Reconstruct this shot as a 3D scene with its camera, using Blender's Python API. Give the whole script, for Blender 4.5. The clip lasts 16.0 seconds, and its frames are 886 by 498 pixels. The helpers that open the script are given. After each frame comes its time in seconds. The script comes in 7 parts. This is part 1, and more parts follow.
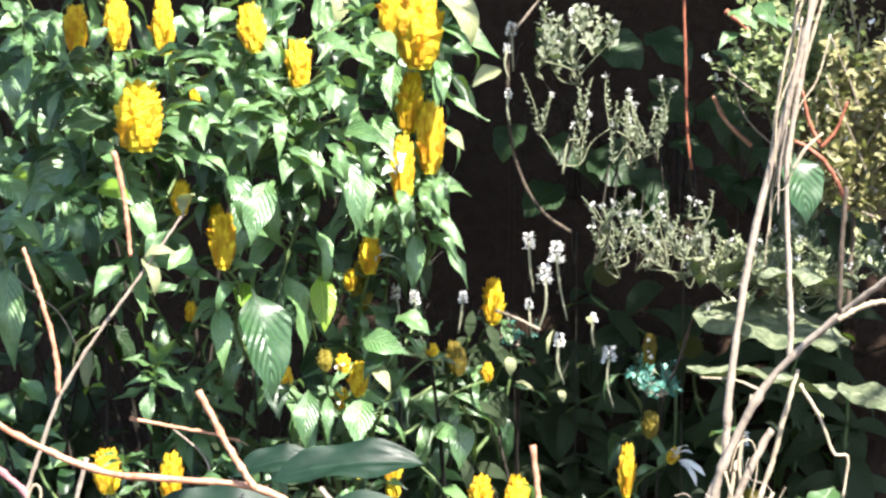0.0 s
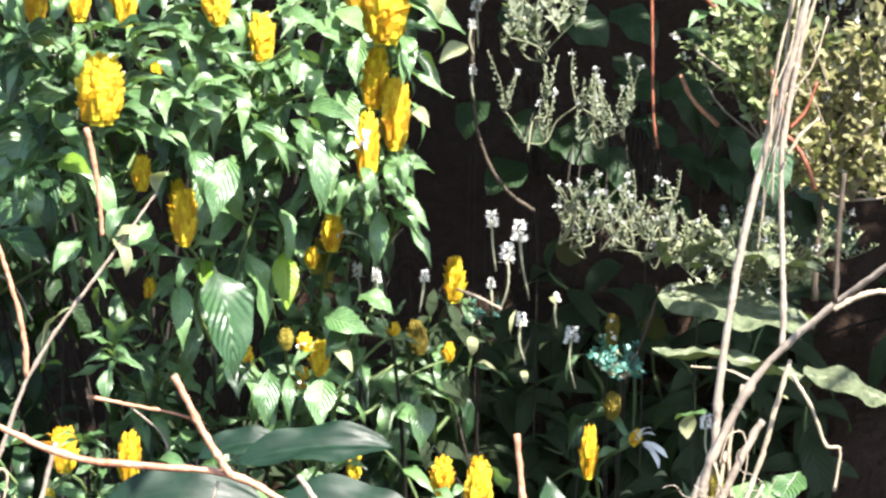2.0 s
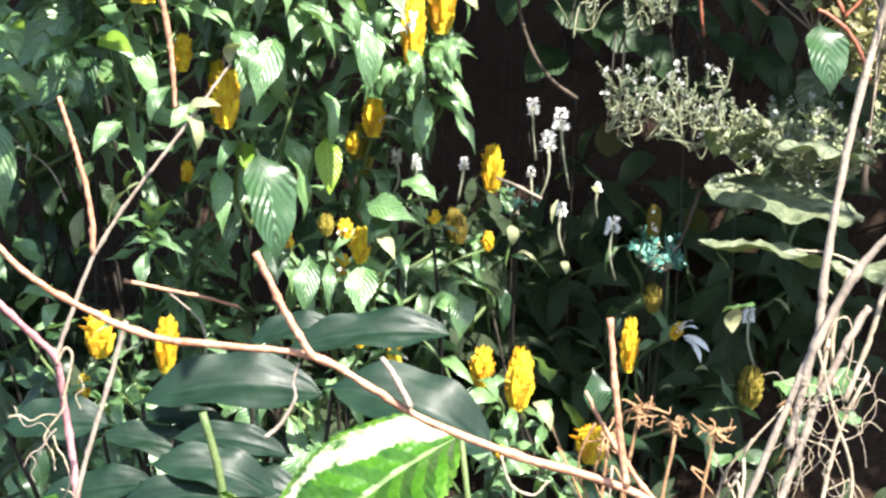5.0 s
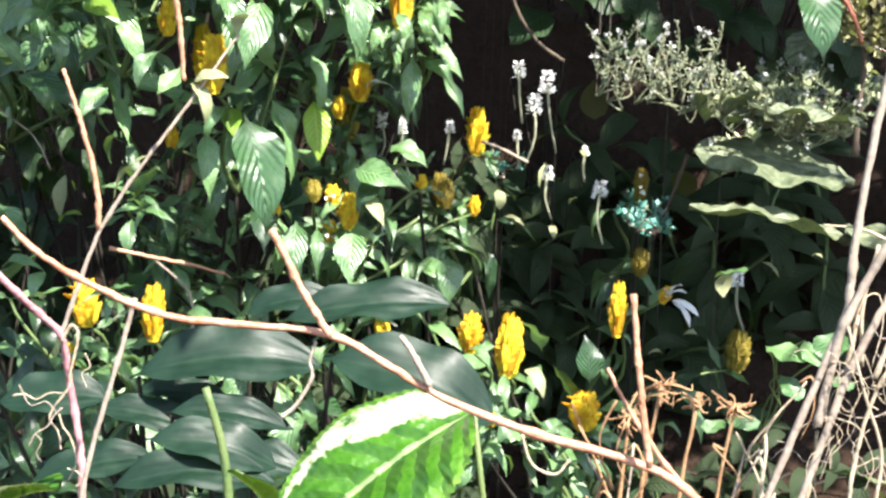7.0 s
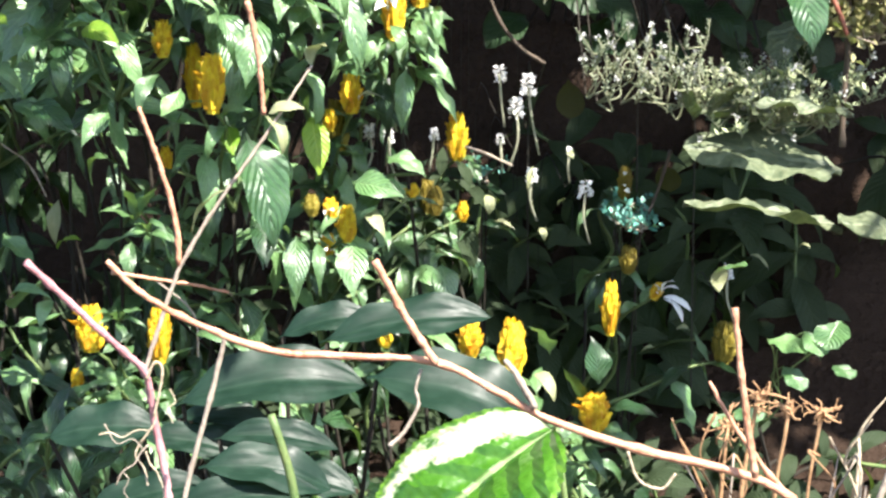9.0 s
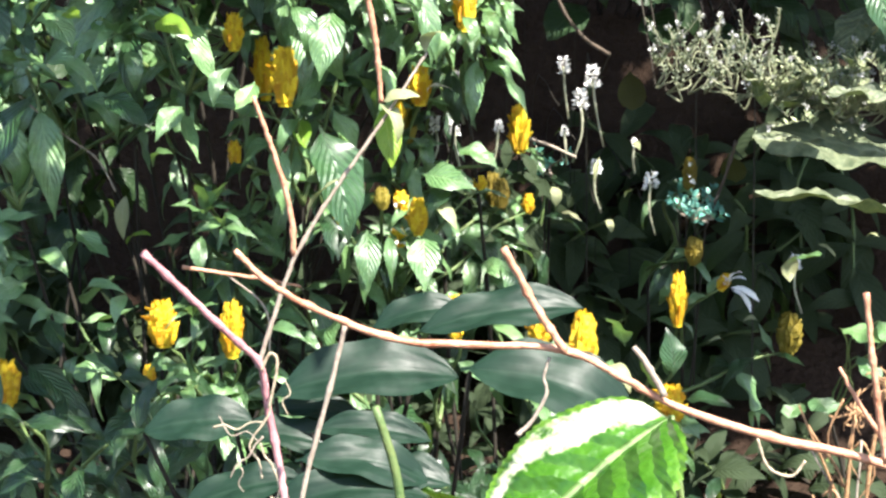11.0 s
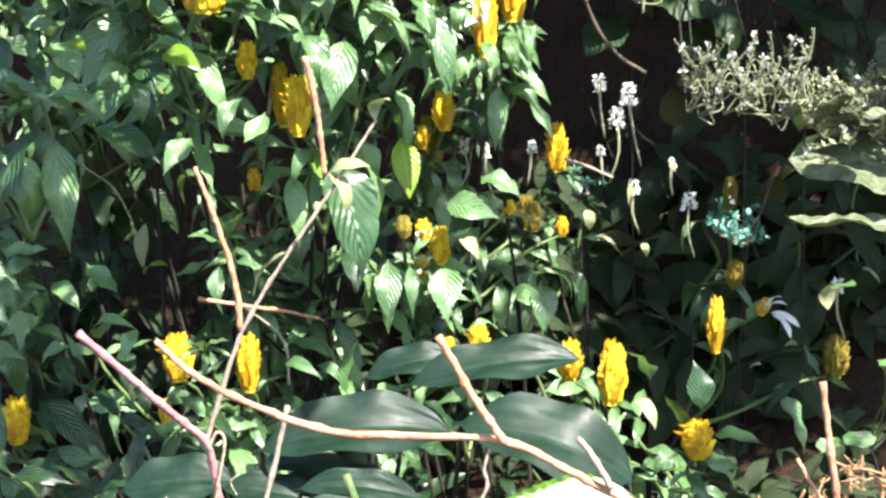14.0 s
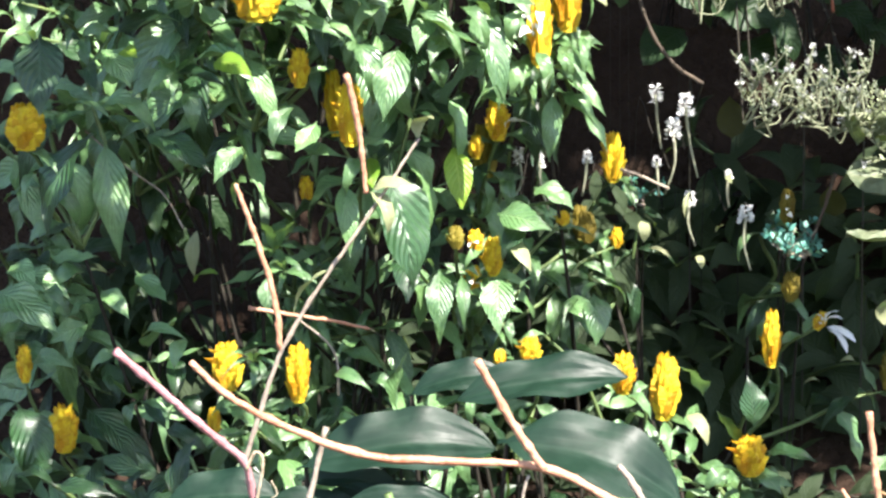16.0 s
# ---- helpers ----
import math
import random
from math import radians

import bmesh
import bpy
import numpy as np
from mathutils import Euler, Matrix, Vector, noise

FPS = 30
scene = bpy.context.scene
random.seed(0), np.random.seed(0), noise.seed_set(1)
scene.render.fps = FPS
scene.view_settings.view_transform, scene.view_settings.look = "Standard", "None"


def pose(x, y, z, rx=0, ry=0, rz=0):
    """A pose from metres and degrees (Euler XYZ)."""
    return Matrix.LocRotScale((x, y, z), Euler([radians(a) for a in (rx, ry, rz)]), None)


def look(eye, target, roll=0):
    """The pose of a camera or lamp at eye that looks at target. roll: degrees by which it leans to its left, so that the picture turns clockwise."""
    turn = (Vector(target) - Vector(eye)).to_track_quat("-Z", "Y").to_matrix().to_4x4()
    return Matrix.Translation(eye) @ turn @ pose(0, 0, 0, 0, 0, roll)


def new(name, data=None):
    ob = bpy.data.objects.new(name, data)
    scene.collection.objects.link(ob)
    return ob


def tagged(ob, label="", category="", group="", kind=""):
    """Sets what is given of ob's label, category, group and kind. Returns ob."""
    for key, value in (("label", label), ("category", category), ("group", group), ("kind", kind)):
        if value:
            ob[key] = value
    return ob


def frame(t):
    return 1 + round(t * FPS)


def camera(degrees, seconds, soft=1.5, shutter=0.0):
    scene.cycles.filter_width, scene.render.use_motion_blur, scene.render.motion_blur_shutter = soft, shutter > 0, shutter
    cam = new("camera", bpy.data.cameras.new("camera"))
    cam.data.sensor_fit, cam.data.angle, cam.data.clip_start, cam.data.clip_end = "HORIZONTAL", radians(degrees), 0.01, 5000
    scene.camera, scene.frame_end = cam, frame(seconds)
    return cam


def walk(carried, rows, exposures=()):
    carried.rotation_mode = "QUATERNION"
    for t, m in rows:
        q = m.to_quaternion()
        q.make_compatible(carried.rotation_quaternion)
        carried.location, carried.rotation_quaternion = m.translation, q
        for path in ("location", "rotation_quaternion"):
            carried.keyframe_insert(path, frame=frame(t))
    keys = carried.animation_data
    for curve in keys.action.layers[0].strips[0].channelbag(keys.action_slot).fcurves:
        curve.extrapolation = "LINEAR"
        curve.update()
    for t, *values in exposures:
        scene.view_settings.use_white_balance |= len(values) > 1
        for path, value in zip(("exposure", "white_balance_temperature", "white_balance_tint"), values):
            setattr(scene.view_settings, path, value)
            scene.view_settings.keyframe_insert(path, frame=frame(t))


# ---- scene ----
# ---- camera ----
cam = camera(20, 16.0, soft=2.6)
walk(cam, [
    (0, look((0.284, -0.162, 1.611), (-0.032, 3.986, 1.031), 0.13)),
    (0.5, look((0.274, -0.153, 1.616), (-0.028, 3.993, 1.019), 0.42)),
    (1, look((0.255, -0.145, 1.623), (0.002, 4.004, 1.024), 0.67)),
    (1.5, look((0.239, -0.127, 1.619), (0.011, 4.023, 1.015), 0.83)),
    (2, look((0.239, -0.106, 1.613), (0.024, 4.041, 0.988), 0.87)),
    (2.5, look((0.232, -0.099, 1.614), (0.027, 4.041, 0.935), 0.86)),
    (3, look((0.202, -0.073, 1.615), (-0.004, 4.059, 0.893), 1.19)),
    (3.5, look((0.169, -0.068, 1.595), (-0.038, 4.060, 0.845), 1.27)),
    (4, look((0.148, -0.063, 1.589), (-0.044, 4.060, 0.809), 1.64)),
    (4.2, look((0.147, -0.060, 1.590), (-0.039, 4.061, 0.800), 1.73)),
    (6.3, look((0.120, 0.013, 1.553), (-0.076, 4.133, 0.759), 1.72)),
    (6.5, look((0.115, 0.006, 1.568), (-0.058, 4.122, 0.749), 2.01)),
    (7, look((0.080, 0.014, 1.587), (-0.029, 4.122, 0.722), 1.69)),
    (7.5, look((0.037, 0.020, 1.575), (-0.058, 4.129, 0.707), 1.22)),
    (8, look((-0.027, 0.032, 1.587), (-0.037, 4.139, 0.710), 0.44)),
    (8.5, look((-0.084, 0.015, 1.609), (-0.060, 4.123, 0.736), -0.07)),
    (9, look((-0.116, 0.002, 1.621), (-0.027, 4.107, 0.739), -0.39)),
    (9.5, look((-0.152, 0.015, 1.612), (-0.064, 4.120, 0.728), -0.48)),
    (9.7, look((-0.169, 0.017, 1.608), (-0.090, 4.121, 0.722), -0.68)),
    (11.8, look((-0.229, 0.032, 1.609), (-0.155, 4.137, 0.725), -1.00)),
    (12, look((-0.220, 0.039, 1.610), (-0.186, 4.141, 0.706), -1.26)),
    (12.5, look((-0.190, 0.069, 1.633), (-0.176, 4.168, 0.717), -1.17)),
    (13, look((-0.140, 0.102, 1.654), (-0.185, 4.197, 0.724), -1.41)),
    (13.5, look((-0.091, 0.119, 1.675), (-0.200, 4.213, 0.740), -1.78)),
    (14, look((-0.060, 0.146, 1.683), (-0.187, 4.239, 0.747), -1.72)),
    (14.5, look((-0.042, 0.161, 1.688), (-0.200, 4.251, 0.747), -1.72)),
    (15, look((-0.038, 0.173, 1.693), (-0.202, 4.260, 0.739), -1.46)),
    (15.5, look((-0.035, 0.185, 1.694), (-0.250, 4.271, 0.742), -1.61)),
    (16, look((-0.040, 0.183, 1.695), (-0.276, 4.271, 0.759), -1.45)),
])

# ---- light ----
SUN_AZ, SUN_EL = -36.0, 55.0         # from behind the camera, to its right
sun_dir = Vector((-math.sin(radians(SUN_AZ)) * math.cos(radians(SUN_EL)),
                  -math.cos(radians(SUN_AZ)) * math.cos(radians(SUN_EL)), math.sin(radians(SUN_EL))))
world = bpy.data.worlds.new("sky")
scene.world = world
world.use_nodes = True
wt = world.node_tree
sky = wt.nodes.new("ShaderNodeTexSky")
sky.sky_type, sky.sun_disc = "NISHITA", False
sky.sun_elevation = radians(SUN_EL)
sky.sun_rotation = math.atan2(sun_dir.x, sun_dir.y)
bg = wt.nodes["Background"]
wt.links.new(sky.outputs[0], bg.inputs[0])
bg.inputs[1].default_value = 0.10
sun = new("sun", bpy.data.lights.new("sun", "SUN"))
sun.data.energy, sun.data.angle, sun.data.color = 5.0, radians(0.5), (1.0, 0.95, 0.87)
sun.matrix_world = look(sun_dir * 30, (0, 0, 0))
scene.view_settings.exposure = 2.25


# ---- materials ----
def nodes_of(name):
    m = bpy.data.materials.new(name)
    m.use_nodes = True
    nt = m.node_tree
    return m, nt, nt.nodes["Principled BSDF"], nt.nodes["Material Output"]


def math_node(nt, op, a, b=None, c=None):
    n = nt.nodes.new("ShaderNodeMath")
    n.operation = op
    for i, v in enumerate((a, b, c)):
        if v is None:
            continue
        if isinstance(v, (int, float)):
            n.inputs[i].default_value = v
        else:
            nt.links.new(v, n.inputs[i])
    return n.outputs[0]


def mix_col(nt, fac, a, b):
    n = nt.nodes.new("ShaderNodeMix")
    n.data_type = "RGBA"
    for sock, v in ((n.inputs[0], fac), (n.inputs[6], a), (n.inputs[7], b)):
        if isinstance(v, (int, float)):
            sock.default_value = v
        elif isinstance(v, tuple):
            sock.default_value = (*v, 1.0)
        else:
            nt.links.new(v, sock)
    return n.outputs[2]


def noise_tex(nt, scale, detail=3.0, coord="Object", rough=0.55):
    c = nt.nodes.new("ShaderNodeTexCoord")
    n = nt.nodes.new("ShaderNodeTexNoise")
    n.inputs["Scale"].default_value, n.inputs["Detail"].default_value = scale, detail
    n.inputs["Roughness"].default_value = rough
    nt.links.new(c.outputs[coord], n.inputs["Vector"])
    return n.outputs["Fac"]


def ramp(nt, fac, lo, hi):
    n = nt.nodes.new("ShaderNodeMapRange")
    nt.links.new(fac, n.inputs[0])
    n.inputs[1].default_value, n.inputs[2].default_value = lo, hi
    return n.outputs[0]


def leaf_material(name, dark, light, vein, rough=0.34, veins=10.0, slope=2.6, relief=0.5, glow=0.25, per_island=False,
                  stripes=0.0, edge=None, spec=0.5, vein_mix=0.4, mottle=0.4, mottle_scale=9.0, bleach_glare=None, wax=0.0, side_veins=0.55, rib_width=0.09):
    """A leaf with a midrib and side veins from its UV map (u along, v across), uneven green, gloss and some light through it."""
    m, nt, bsdf, out = nodes_of(name)
    uv = nt.nodes.new("ShaderNodeTexCoord").outputs["UV"]
    sep = nt.nodes.new("ShaderNodeSeparateXYZ")
    nt.links.new(uv, sep.inputs[0])
    u, v = sep.outputs[0], sep.outputs[1]
    across = math_node(nt, "ABSOLUTE", math_node(nt, "MULTIPLY_ADD", v, 2.0, -1.0))
    if per_island:
        rnd = nt.nodes.new("ShaderNodeNewGeometry").outputs["Random Per Island"]
    else:
        rnd = nt.nodes.new("ShaderNodeObjectInfo").outputs["Random"]
    phase = math_node(nt, "MULTIPLY_ADD", u, veins, math_node(nt, "MULTIPLY", across, -slope))
    if stripes:
        phase = math_node(nt, "MULTIPLY", v, stripes)
    phase = math_node(nt, "MULTIPLY_ADD", noise_tex(nt, 10.0, 2.0), 0.5, phase)
    tri = math_node(nt, "ABSOLUTE", math_node(nt, "MULTIPLY_ADD", math_node(nt, "FRACT", phase), 2.0, -1.0))
    side = ramp(nt, tri, 0.72, 1.0)
    rib = ramp(nt, across, rib_width, 0.02)
    lines = math_node(nt, "MAXIMUM", rib, math_node(nt, "MULTIPLY", side, side_veins))
    blotch = ramp(nt, noise_tex(nt, mottle_scale), 0.3, 0.72)
    tone = math_node(nt, "MULTIPLY_ADD", rnd, 1.0 - mottle, math_node(nt, "MULTIPLY", blotch, mottle))
    base = mix_col(nt, tone, dark, light)
    if edge:
        base = mix_col(nt, math_node(nt, "MULTIPLY", ramp(nt, across, 0.75, 1.0), math_node(nt, "MULTIPLY", blotch, 0.7)), base, edge)
    col = mix_col(nt, math_node(nt, "MULTIPLY", lines, vein_mix), base, vein)
    if bleach_glare:
        # uneven pale band inside one margin: sun bleaching, with glare painted into its colour
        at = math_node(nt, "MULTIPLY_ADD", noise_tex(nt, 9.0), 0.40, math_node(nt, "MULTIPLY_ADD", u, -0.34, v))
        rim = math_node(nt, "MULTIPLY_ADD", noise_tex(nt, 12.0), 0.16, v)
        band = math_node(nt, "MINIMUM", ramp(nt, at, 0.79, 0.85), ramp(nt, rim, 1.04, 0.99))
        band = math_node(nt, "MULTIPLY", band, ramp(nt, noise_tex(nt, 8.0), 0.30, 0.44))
        col = mix_col(nt, math_node(nt, "MULTIPLY", band, 0.85), col, bleach_glare)
    nt.links.new(col, bsdf.inputs["Base Color"])
    bsdf.inputs["Specular IOR Level"].default_value = spec
    bsdf.inputs["Coat Weight"].default_value, bsdf.inputs["Coat Roughness"].default_value = wax, 0.34
    nt.links.new(math_node(nt, "MULTIPLY_ADD", blotch, 0.16, rough - 0.08), bsdf.inputs["Roughness"])
    swell = math_node(nt, "SUBTRACT", math_node(nt, "MULTIPLY", math_node(nt, "SUBTRACT", 1.0, tri), 0.8), math_node(nt, "MULTIPLY", rib, 0.6))
    height = math_node(nt, "ADD", swell, math_node(nt, "MULTIPLY", noise_tex(nt, 40.0), 0.12))
    bump = nt.nodes.new("ShaderNodeBump")
    bump.inputs["Strength"].default_value, bump.inputs["Distance"].default_value = relief, 0.004
    nt.links.new(height, bump.inputs["Height"])
    nt.links.new(bump.outputs[0], bsdf.inputs["Normal"])
    tl = nt.nodes.new("ShaderNodeBsdfTranslucent")
    nt.links.new(mix_col(nt, 0.35, col, (0.25, 0.42, 0.03)), tl.inputs["Color"])
    ms = nt.nodes.new("ShaderNodeMixShader")
    ms.inputs[0].default_value = glow
    nt.links.new(bsdf.outputs[0], ms.inputs[1])
    nt.links.new(tl.outputs[0], ms.inputs[2])
    nt.links.new(ms.outputs[0], out.inputs["Surface"])
    return m


def rough_material(name, a, b, scale, rough=0.75, relief=0.4, dist=0.004, rand=0.0, glow=0.0, island=0.0, spec=0.4):
    """Bark, soil, petals: two tones mixed by noise at two scales, with relief."""
    m, nt, bsdf, out = nodes_of(name)
    big, fine = noise_tex(nt, scale), noise_tex(nt, scale * 7.0, 4.0)
    fac = math_node(nt, "MULTIPLY_ADD", ramp(nt, big, 0.3, 0.7), 0.6, math_node(nt, "MULTIPLY", ramp(nt, fine, 0.3, 0.7), 0.4))
    if rand:
        rnd = nt.nodes.new("ShaderNodeObjectInfo").outputs["Random"]
        fac = math_node(nt, "MULTIPLY_ADD", rnd, rand, math_node(nt, "MULTIPLY", fac, 1.0 - rand))
    if island:
        own = nt.nodes.new("ShaderNodeNewGeometry").outputs["Random Per Island"]
        fac = math_node(nt, "MULTIPLY_ADD", own, island, math_node(nt, "MULTIPLY", fac, 1.0 - island))
    col = mix_col(nt, fac, a, b)
    nt.links.new(col, bsdf.inputs["Base Color"])
    bsdf.inputs["Roughness"].default_value = rough
    bsdf.inputs["Specular IOR Level"].default_value = spec
    bump = nt.nodes.new("ShaderNodeBump")
    bump.inputs["Strength"].default_value, bump.inputs["Distance"].default_value = relief, dist
    nt.links.new(fine, bump.inputs["Height"])
    nt.links.new(bump.outputs[0], bsdf.inputs["Normal"])
    if glow:
        tl = nt.nodes.new("ShaderNodeBsdfTranslucent")
        nt.links.new(col, tl.inputs["Color"])
        ms = nt.nodes.new("ShaderNodeMixShader")
        ms.inputs[0].default_value = glow
        nt.links.new(bsdf.outputs[0], ms.inputs[1])
        nt.links.new(tl.outputs[0], ms.inputs[2])
        nt.links.new(ms.outputs[0], out.inputs["Surface"])
    return m


LEAF = leaf_material("shrimp_plant_leaf", (0.016, 0.066, 0.017), (0.182, 0.338, 0.118), (0.28, 0.40, 0.18), vein_mix=0.3, wax=0.6, rough=0.44, relief=0.55, veins=9.0, slope=3.2, spec=1.0, glow=0.25, mottle=0.4, mottle_scale=26.0)
# Darker copy of LEAF: older leaves, and shade inside the bushes put into colour.
LEAF_DEEP = leaf_material("mature_and_shaded_leaf", (0.010, 0.038, 0.012), (0.034, 0.092, 0.030), (0.10, 0.17, 0.09), vein_mix=0.3, wax=0.5, rough=0.42, relief=1.0, veins=9.0, slope=3.2, spec=0.5, glow=0.2, mottle=0.5, mottle_scale=22.0)
LEAF_PALE = leaf_material("pale_leaf", (0.20, 0.23, 0.11), (0.34, 0.34, 0.18), (0.42, 0.42, 0.25), rough=0.45, relief=0.4)
LEAF_YELLOW = leaf_material("yellowing_leaf", (0.09, 0.20, 0.02), (0.24, 0.36, 0.03), (0.45, 0.5, 0.12), rough=0.4, relief=0.4, glow=0.4)
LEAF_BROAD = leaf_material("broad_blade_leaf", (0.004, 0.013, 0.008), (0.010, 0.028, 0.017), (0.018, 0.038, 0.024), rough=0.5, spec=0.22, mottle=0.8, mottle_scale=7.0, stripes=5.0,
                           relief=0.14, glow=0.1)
# The pale band is part bleaching, part sun glare put into the colour.
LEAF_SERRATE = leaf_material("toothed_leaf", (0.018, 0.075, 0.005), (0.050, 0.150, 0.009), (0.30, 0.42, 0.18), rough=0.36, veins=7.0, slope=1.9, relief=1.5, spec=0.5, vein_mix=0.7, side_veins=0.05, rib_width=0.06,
                             glow=0.2, edge=(0.16, 0.30, 0.04), bleach_glare=(0.66, 0.70, 0.48), mottle=0.8, mottle_scale=18.0)
# Mottled grey-green; the mottle's dark tone also stands in for shadows on the leaf.
LEAF_PAD = leaf_material("large_grey_green_leaf", (0.032, 0.050, 0.026), (0.150, 0.170, 0.096), (0.22, 0.235, 0.15), mottle=0.85, mottle_scale=22.0, rough=0.6, veins=6.0, slope=1.6, relief=0.9, vein_mix=0.3,
                         glow=0.1)
# Dark leaf green; the deep shade among the plants is put into this colour.
LEAF_DARK = leaf_material("shade_coloured_leaf", (0.023, 0.034, 0.018), (0.040, 0.058, 0.030), (0.040, 0.058, 0.030), rough=0.6, spec=0.12, mottle=0.55, mottle_scale=24.0)
# Dimmer copy of LEAF: leaves set back in shade, dimness put into colour.
LEAF_MID = leaf_material("dimmed_green_leaf", (0.010, 0.025, 0.010), (0.028, 0.056, 0.022), (0.045, 0.08, 0.03), rough=0.5, spec=0.3, mottle=0.6, mottle_scale=20.0, relief=0.4)
LEAF_OLIVE = leaf_material("olive_leaf", (0.030, 0.029, 0.006), (0.052, 0.048, 0.009), (0.055, 0.05, 0.012), rough=0.55, relief=0.2, glow=0.3, spec=0.2)
LEAF_SHRUB = leaf_material("small_green_leaf", (0.022, 0.036, 0.010), (0.30, 0.36, 0.155), (0.28, 0.33, 0.17), rough=0.45, per_island=True, relief=0.2)
LEAF_SMALL = leaf_material("small_leaf", (0.035, 0.030, 0.010), (0.38, 0.35, 0.15), (0.3, 0.29, 0.16), rough=0.5, per_island=True, relief=0.2)
LEAF_GREY = leaf_material("grey_green_small_leaf", (0.035, 0.050, 0.028), (0.24, 0.265, 0.18), (0.2, 0.23, 0.16), rough=0.55, per_island=True, relief=0.2)
LEAF_GRASS = leaf_material("yellow_green_strand", (0.12, 0.16, 0.07), (0.44, 0.47, 0.28), (0.38, 0.41, 0.24), rough=0.5, per_island=True, relief=0.2)
LEAF_BLUE = leaf_material("blue_green_leaf", (0.010, 0.09, 0.07), (0.13, 0.36, 0.29), (0.2, 0.42, 0.34), rough=0.4, per_island=True, relief=0.2)
BRACT = rough_material("yellow_bract", (0.50, 0.175, 0.001), (0.97, 0.80, 0.045), 40.0, rough=0.42, relief=0.5, rand=0.4, glow=0.3, island=0.6)
BRACT_OLD = rough_material("fading_bract", (0.15, 0.10, 0.012), (0.24, 0.20, 0.022), 40.0, rough=0.6, relief=0.3, rand=0.4, glow=0.2)
PETAL = rough_material("white_petal", (0.74, 0.73, 0.72), (0.88, 0.87, 0.86), 60.0, rough=0.6, relief=0.2, glow=0.25)
PETAL_GREY = rough_material("greyish_petal", (0.26, 0.26, 0.25), (0.5, 0.5, 0.48), 60.0, rough=0.7, relief=0.2, glow=0.2)
STEM = rough_material("green_stem", (0.05, 0.10, 0.03), (0.12, 0.15, 0.05), 30.0, rough=0.55)
STEM_OLD = rough_material("woody_stem", (0.016, 0.016, 0.010), (0.045, 0.038, 0.024), 30.0, rough=0.8)
# Near-black stems: shade put into the colour so they sink into the gaps.
STEM_SHADE = rough_material("shade_dark_stem", (0.011, 0.009, 0.006), (0.024, 0.018, 0.011), 30.0, rough=0.9)
STALK = rough_material("pale_flower_stalk", (0.20, 0.22, 0.14), (0.38, 0.36, 0.26), 40.0, rough=0.7)
SPRIG = rough_material("grey_green_sprig", (0.10, 0.12, 0.06), (0.26, 0.26, 0.17), 40.0, rough=0.7)
TWIG_PINK = rough_material("pinkish_twig", (0.28, 0.10, 0.11), (0.48, 0.26, 0.27), 18.0, rough=0.36, relief=0.9, dist=0.003)
TWIG_RED = rough_material("reddish_bare_twig", (0.23, 0.08, 0.040), (0.57, 0.31, 0.20), 18.0, rough=0.36, relief=0.9, dist=0.003)
TWIG_GREY = rough_material("grey_dead_twig", (0.17, 0.13, 0.10), (0.36, 0.30, 0.24), 25.0, rough=0.75, relief=0.7, dist=0.002)
TWIG_DARK = rough_material("dark_twig", (0.035, 0.025, 0.018), (0.09, 0.065, 0.045), 25.0, rough=0.8)
STRAW = rough_material("dry_straw", (0.22, 0.165, 0.105), (0.46, 0.385, 0.28), 26.0, rough=0.7, relief=0.5)
DEAD = rough_material("dried_flower", (0.21, 0.10, 0.045), (0.44, 0.27, 0.14), 40.0, rough=0.75, relief=0.5, glow=0.15)
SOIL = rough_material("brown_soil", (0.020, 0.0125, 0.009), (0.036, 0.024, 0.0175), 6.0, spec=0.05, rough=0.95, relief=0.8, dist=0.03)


# ---- building blocks ----
def mesh_of(name, verts, faces, material, uvs=None, smooth=True):
    me = bpy.data.meshes.new(name)
    me.from_pydata([tuple(v) for v in verts], [], faces)
    if uvs:
        layer = me.uv_layers.new(name="UVMap")
        for loop in me.loops:
            layer.data[loop.index].uv = uvs[loop.vertex_index]
    me.materials.append(material)
    if smooth:
        me.polygons.foreach_set("use_smooth", [True] * len(me.polygons))
    me.update()
    return me


def part(name, me, parent, m=None, label=""):
    ob = new(name, me)
    ob.parent = parent
    if m is not None:
        ob.matrix_basis = m
    if label:
        tagged(ob, label)
    return ob


def thing(name, label, category, at=(0, 0, 0), group="", kind=""):
    ob = new(name)
    ob.empty_display_size = 0.05
    ob.location = at
    return tagged(ob, label, category, group, kind)


def smooth_path(points, steps=4):
    """A Catmull-Rom line through the points."""
    p = [Vector(q) for q in points]
    if len(p) == 2:
        return [p[0].lerp(p[1], i / steps) for i in range(steps + 1)]
    p = [p[0] * 2 - p[1]] + p + [p[-1] * 2 - p[-2]]
    out = []
    for i in range(1, len(p) - 2):
        a, b, c, d = p[i - 1:i + 3]
        for k in range(steps):
            t = k / steps
            out.append(0.5 * (2 * b + (c - a) * t + (2 * a - 5 * b + 4 * c - d) * t * t + (3 * b - a - 3 * c + d) * t ** 3))
    return out + [p[-2]]


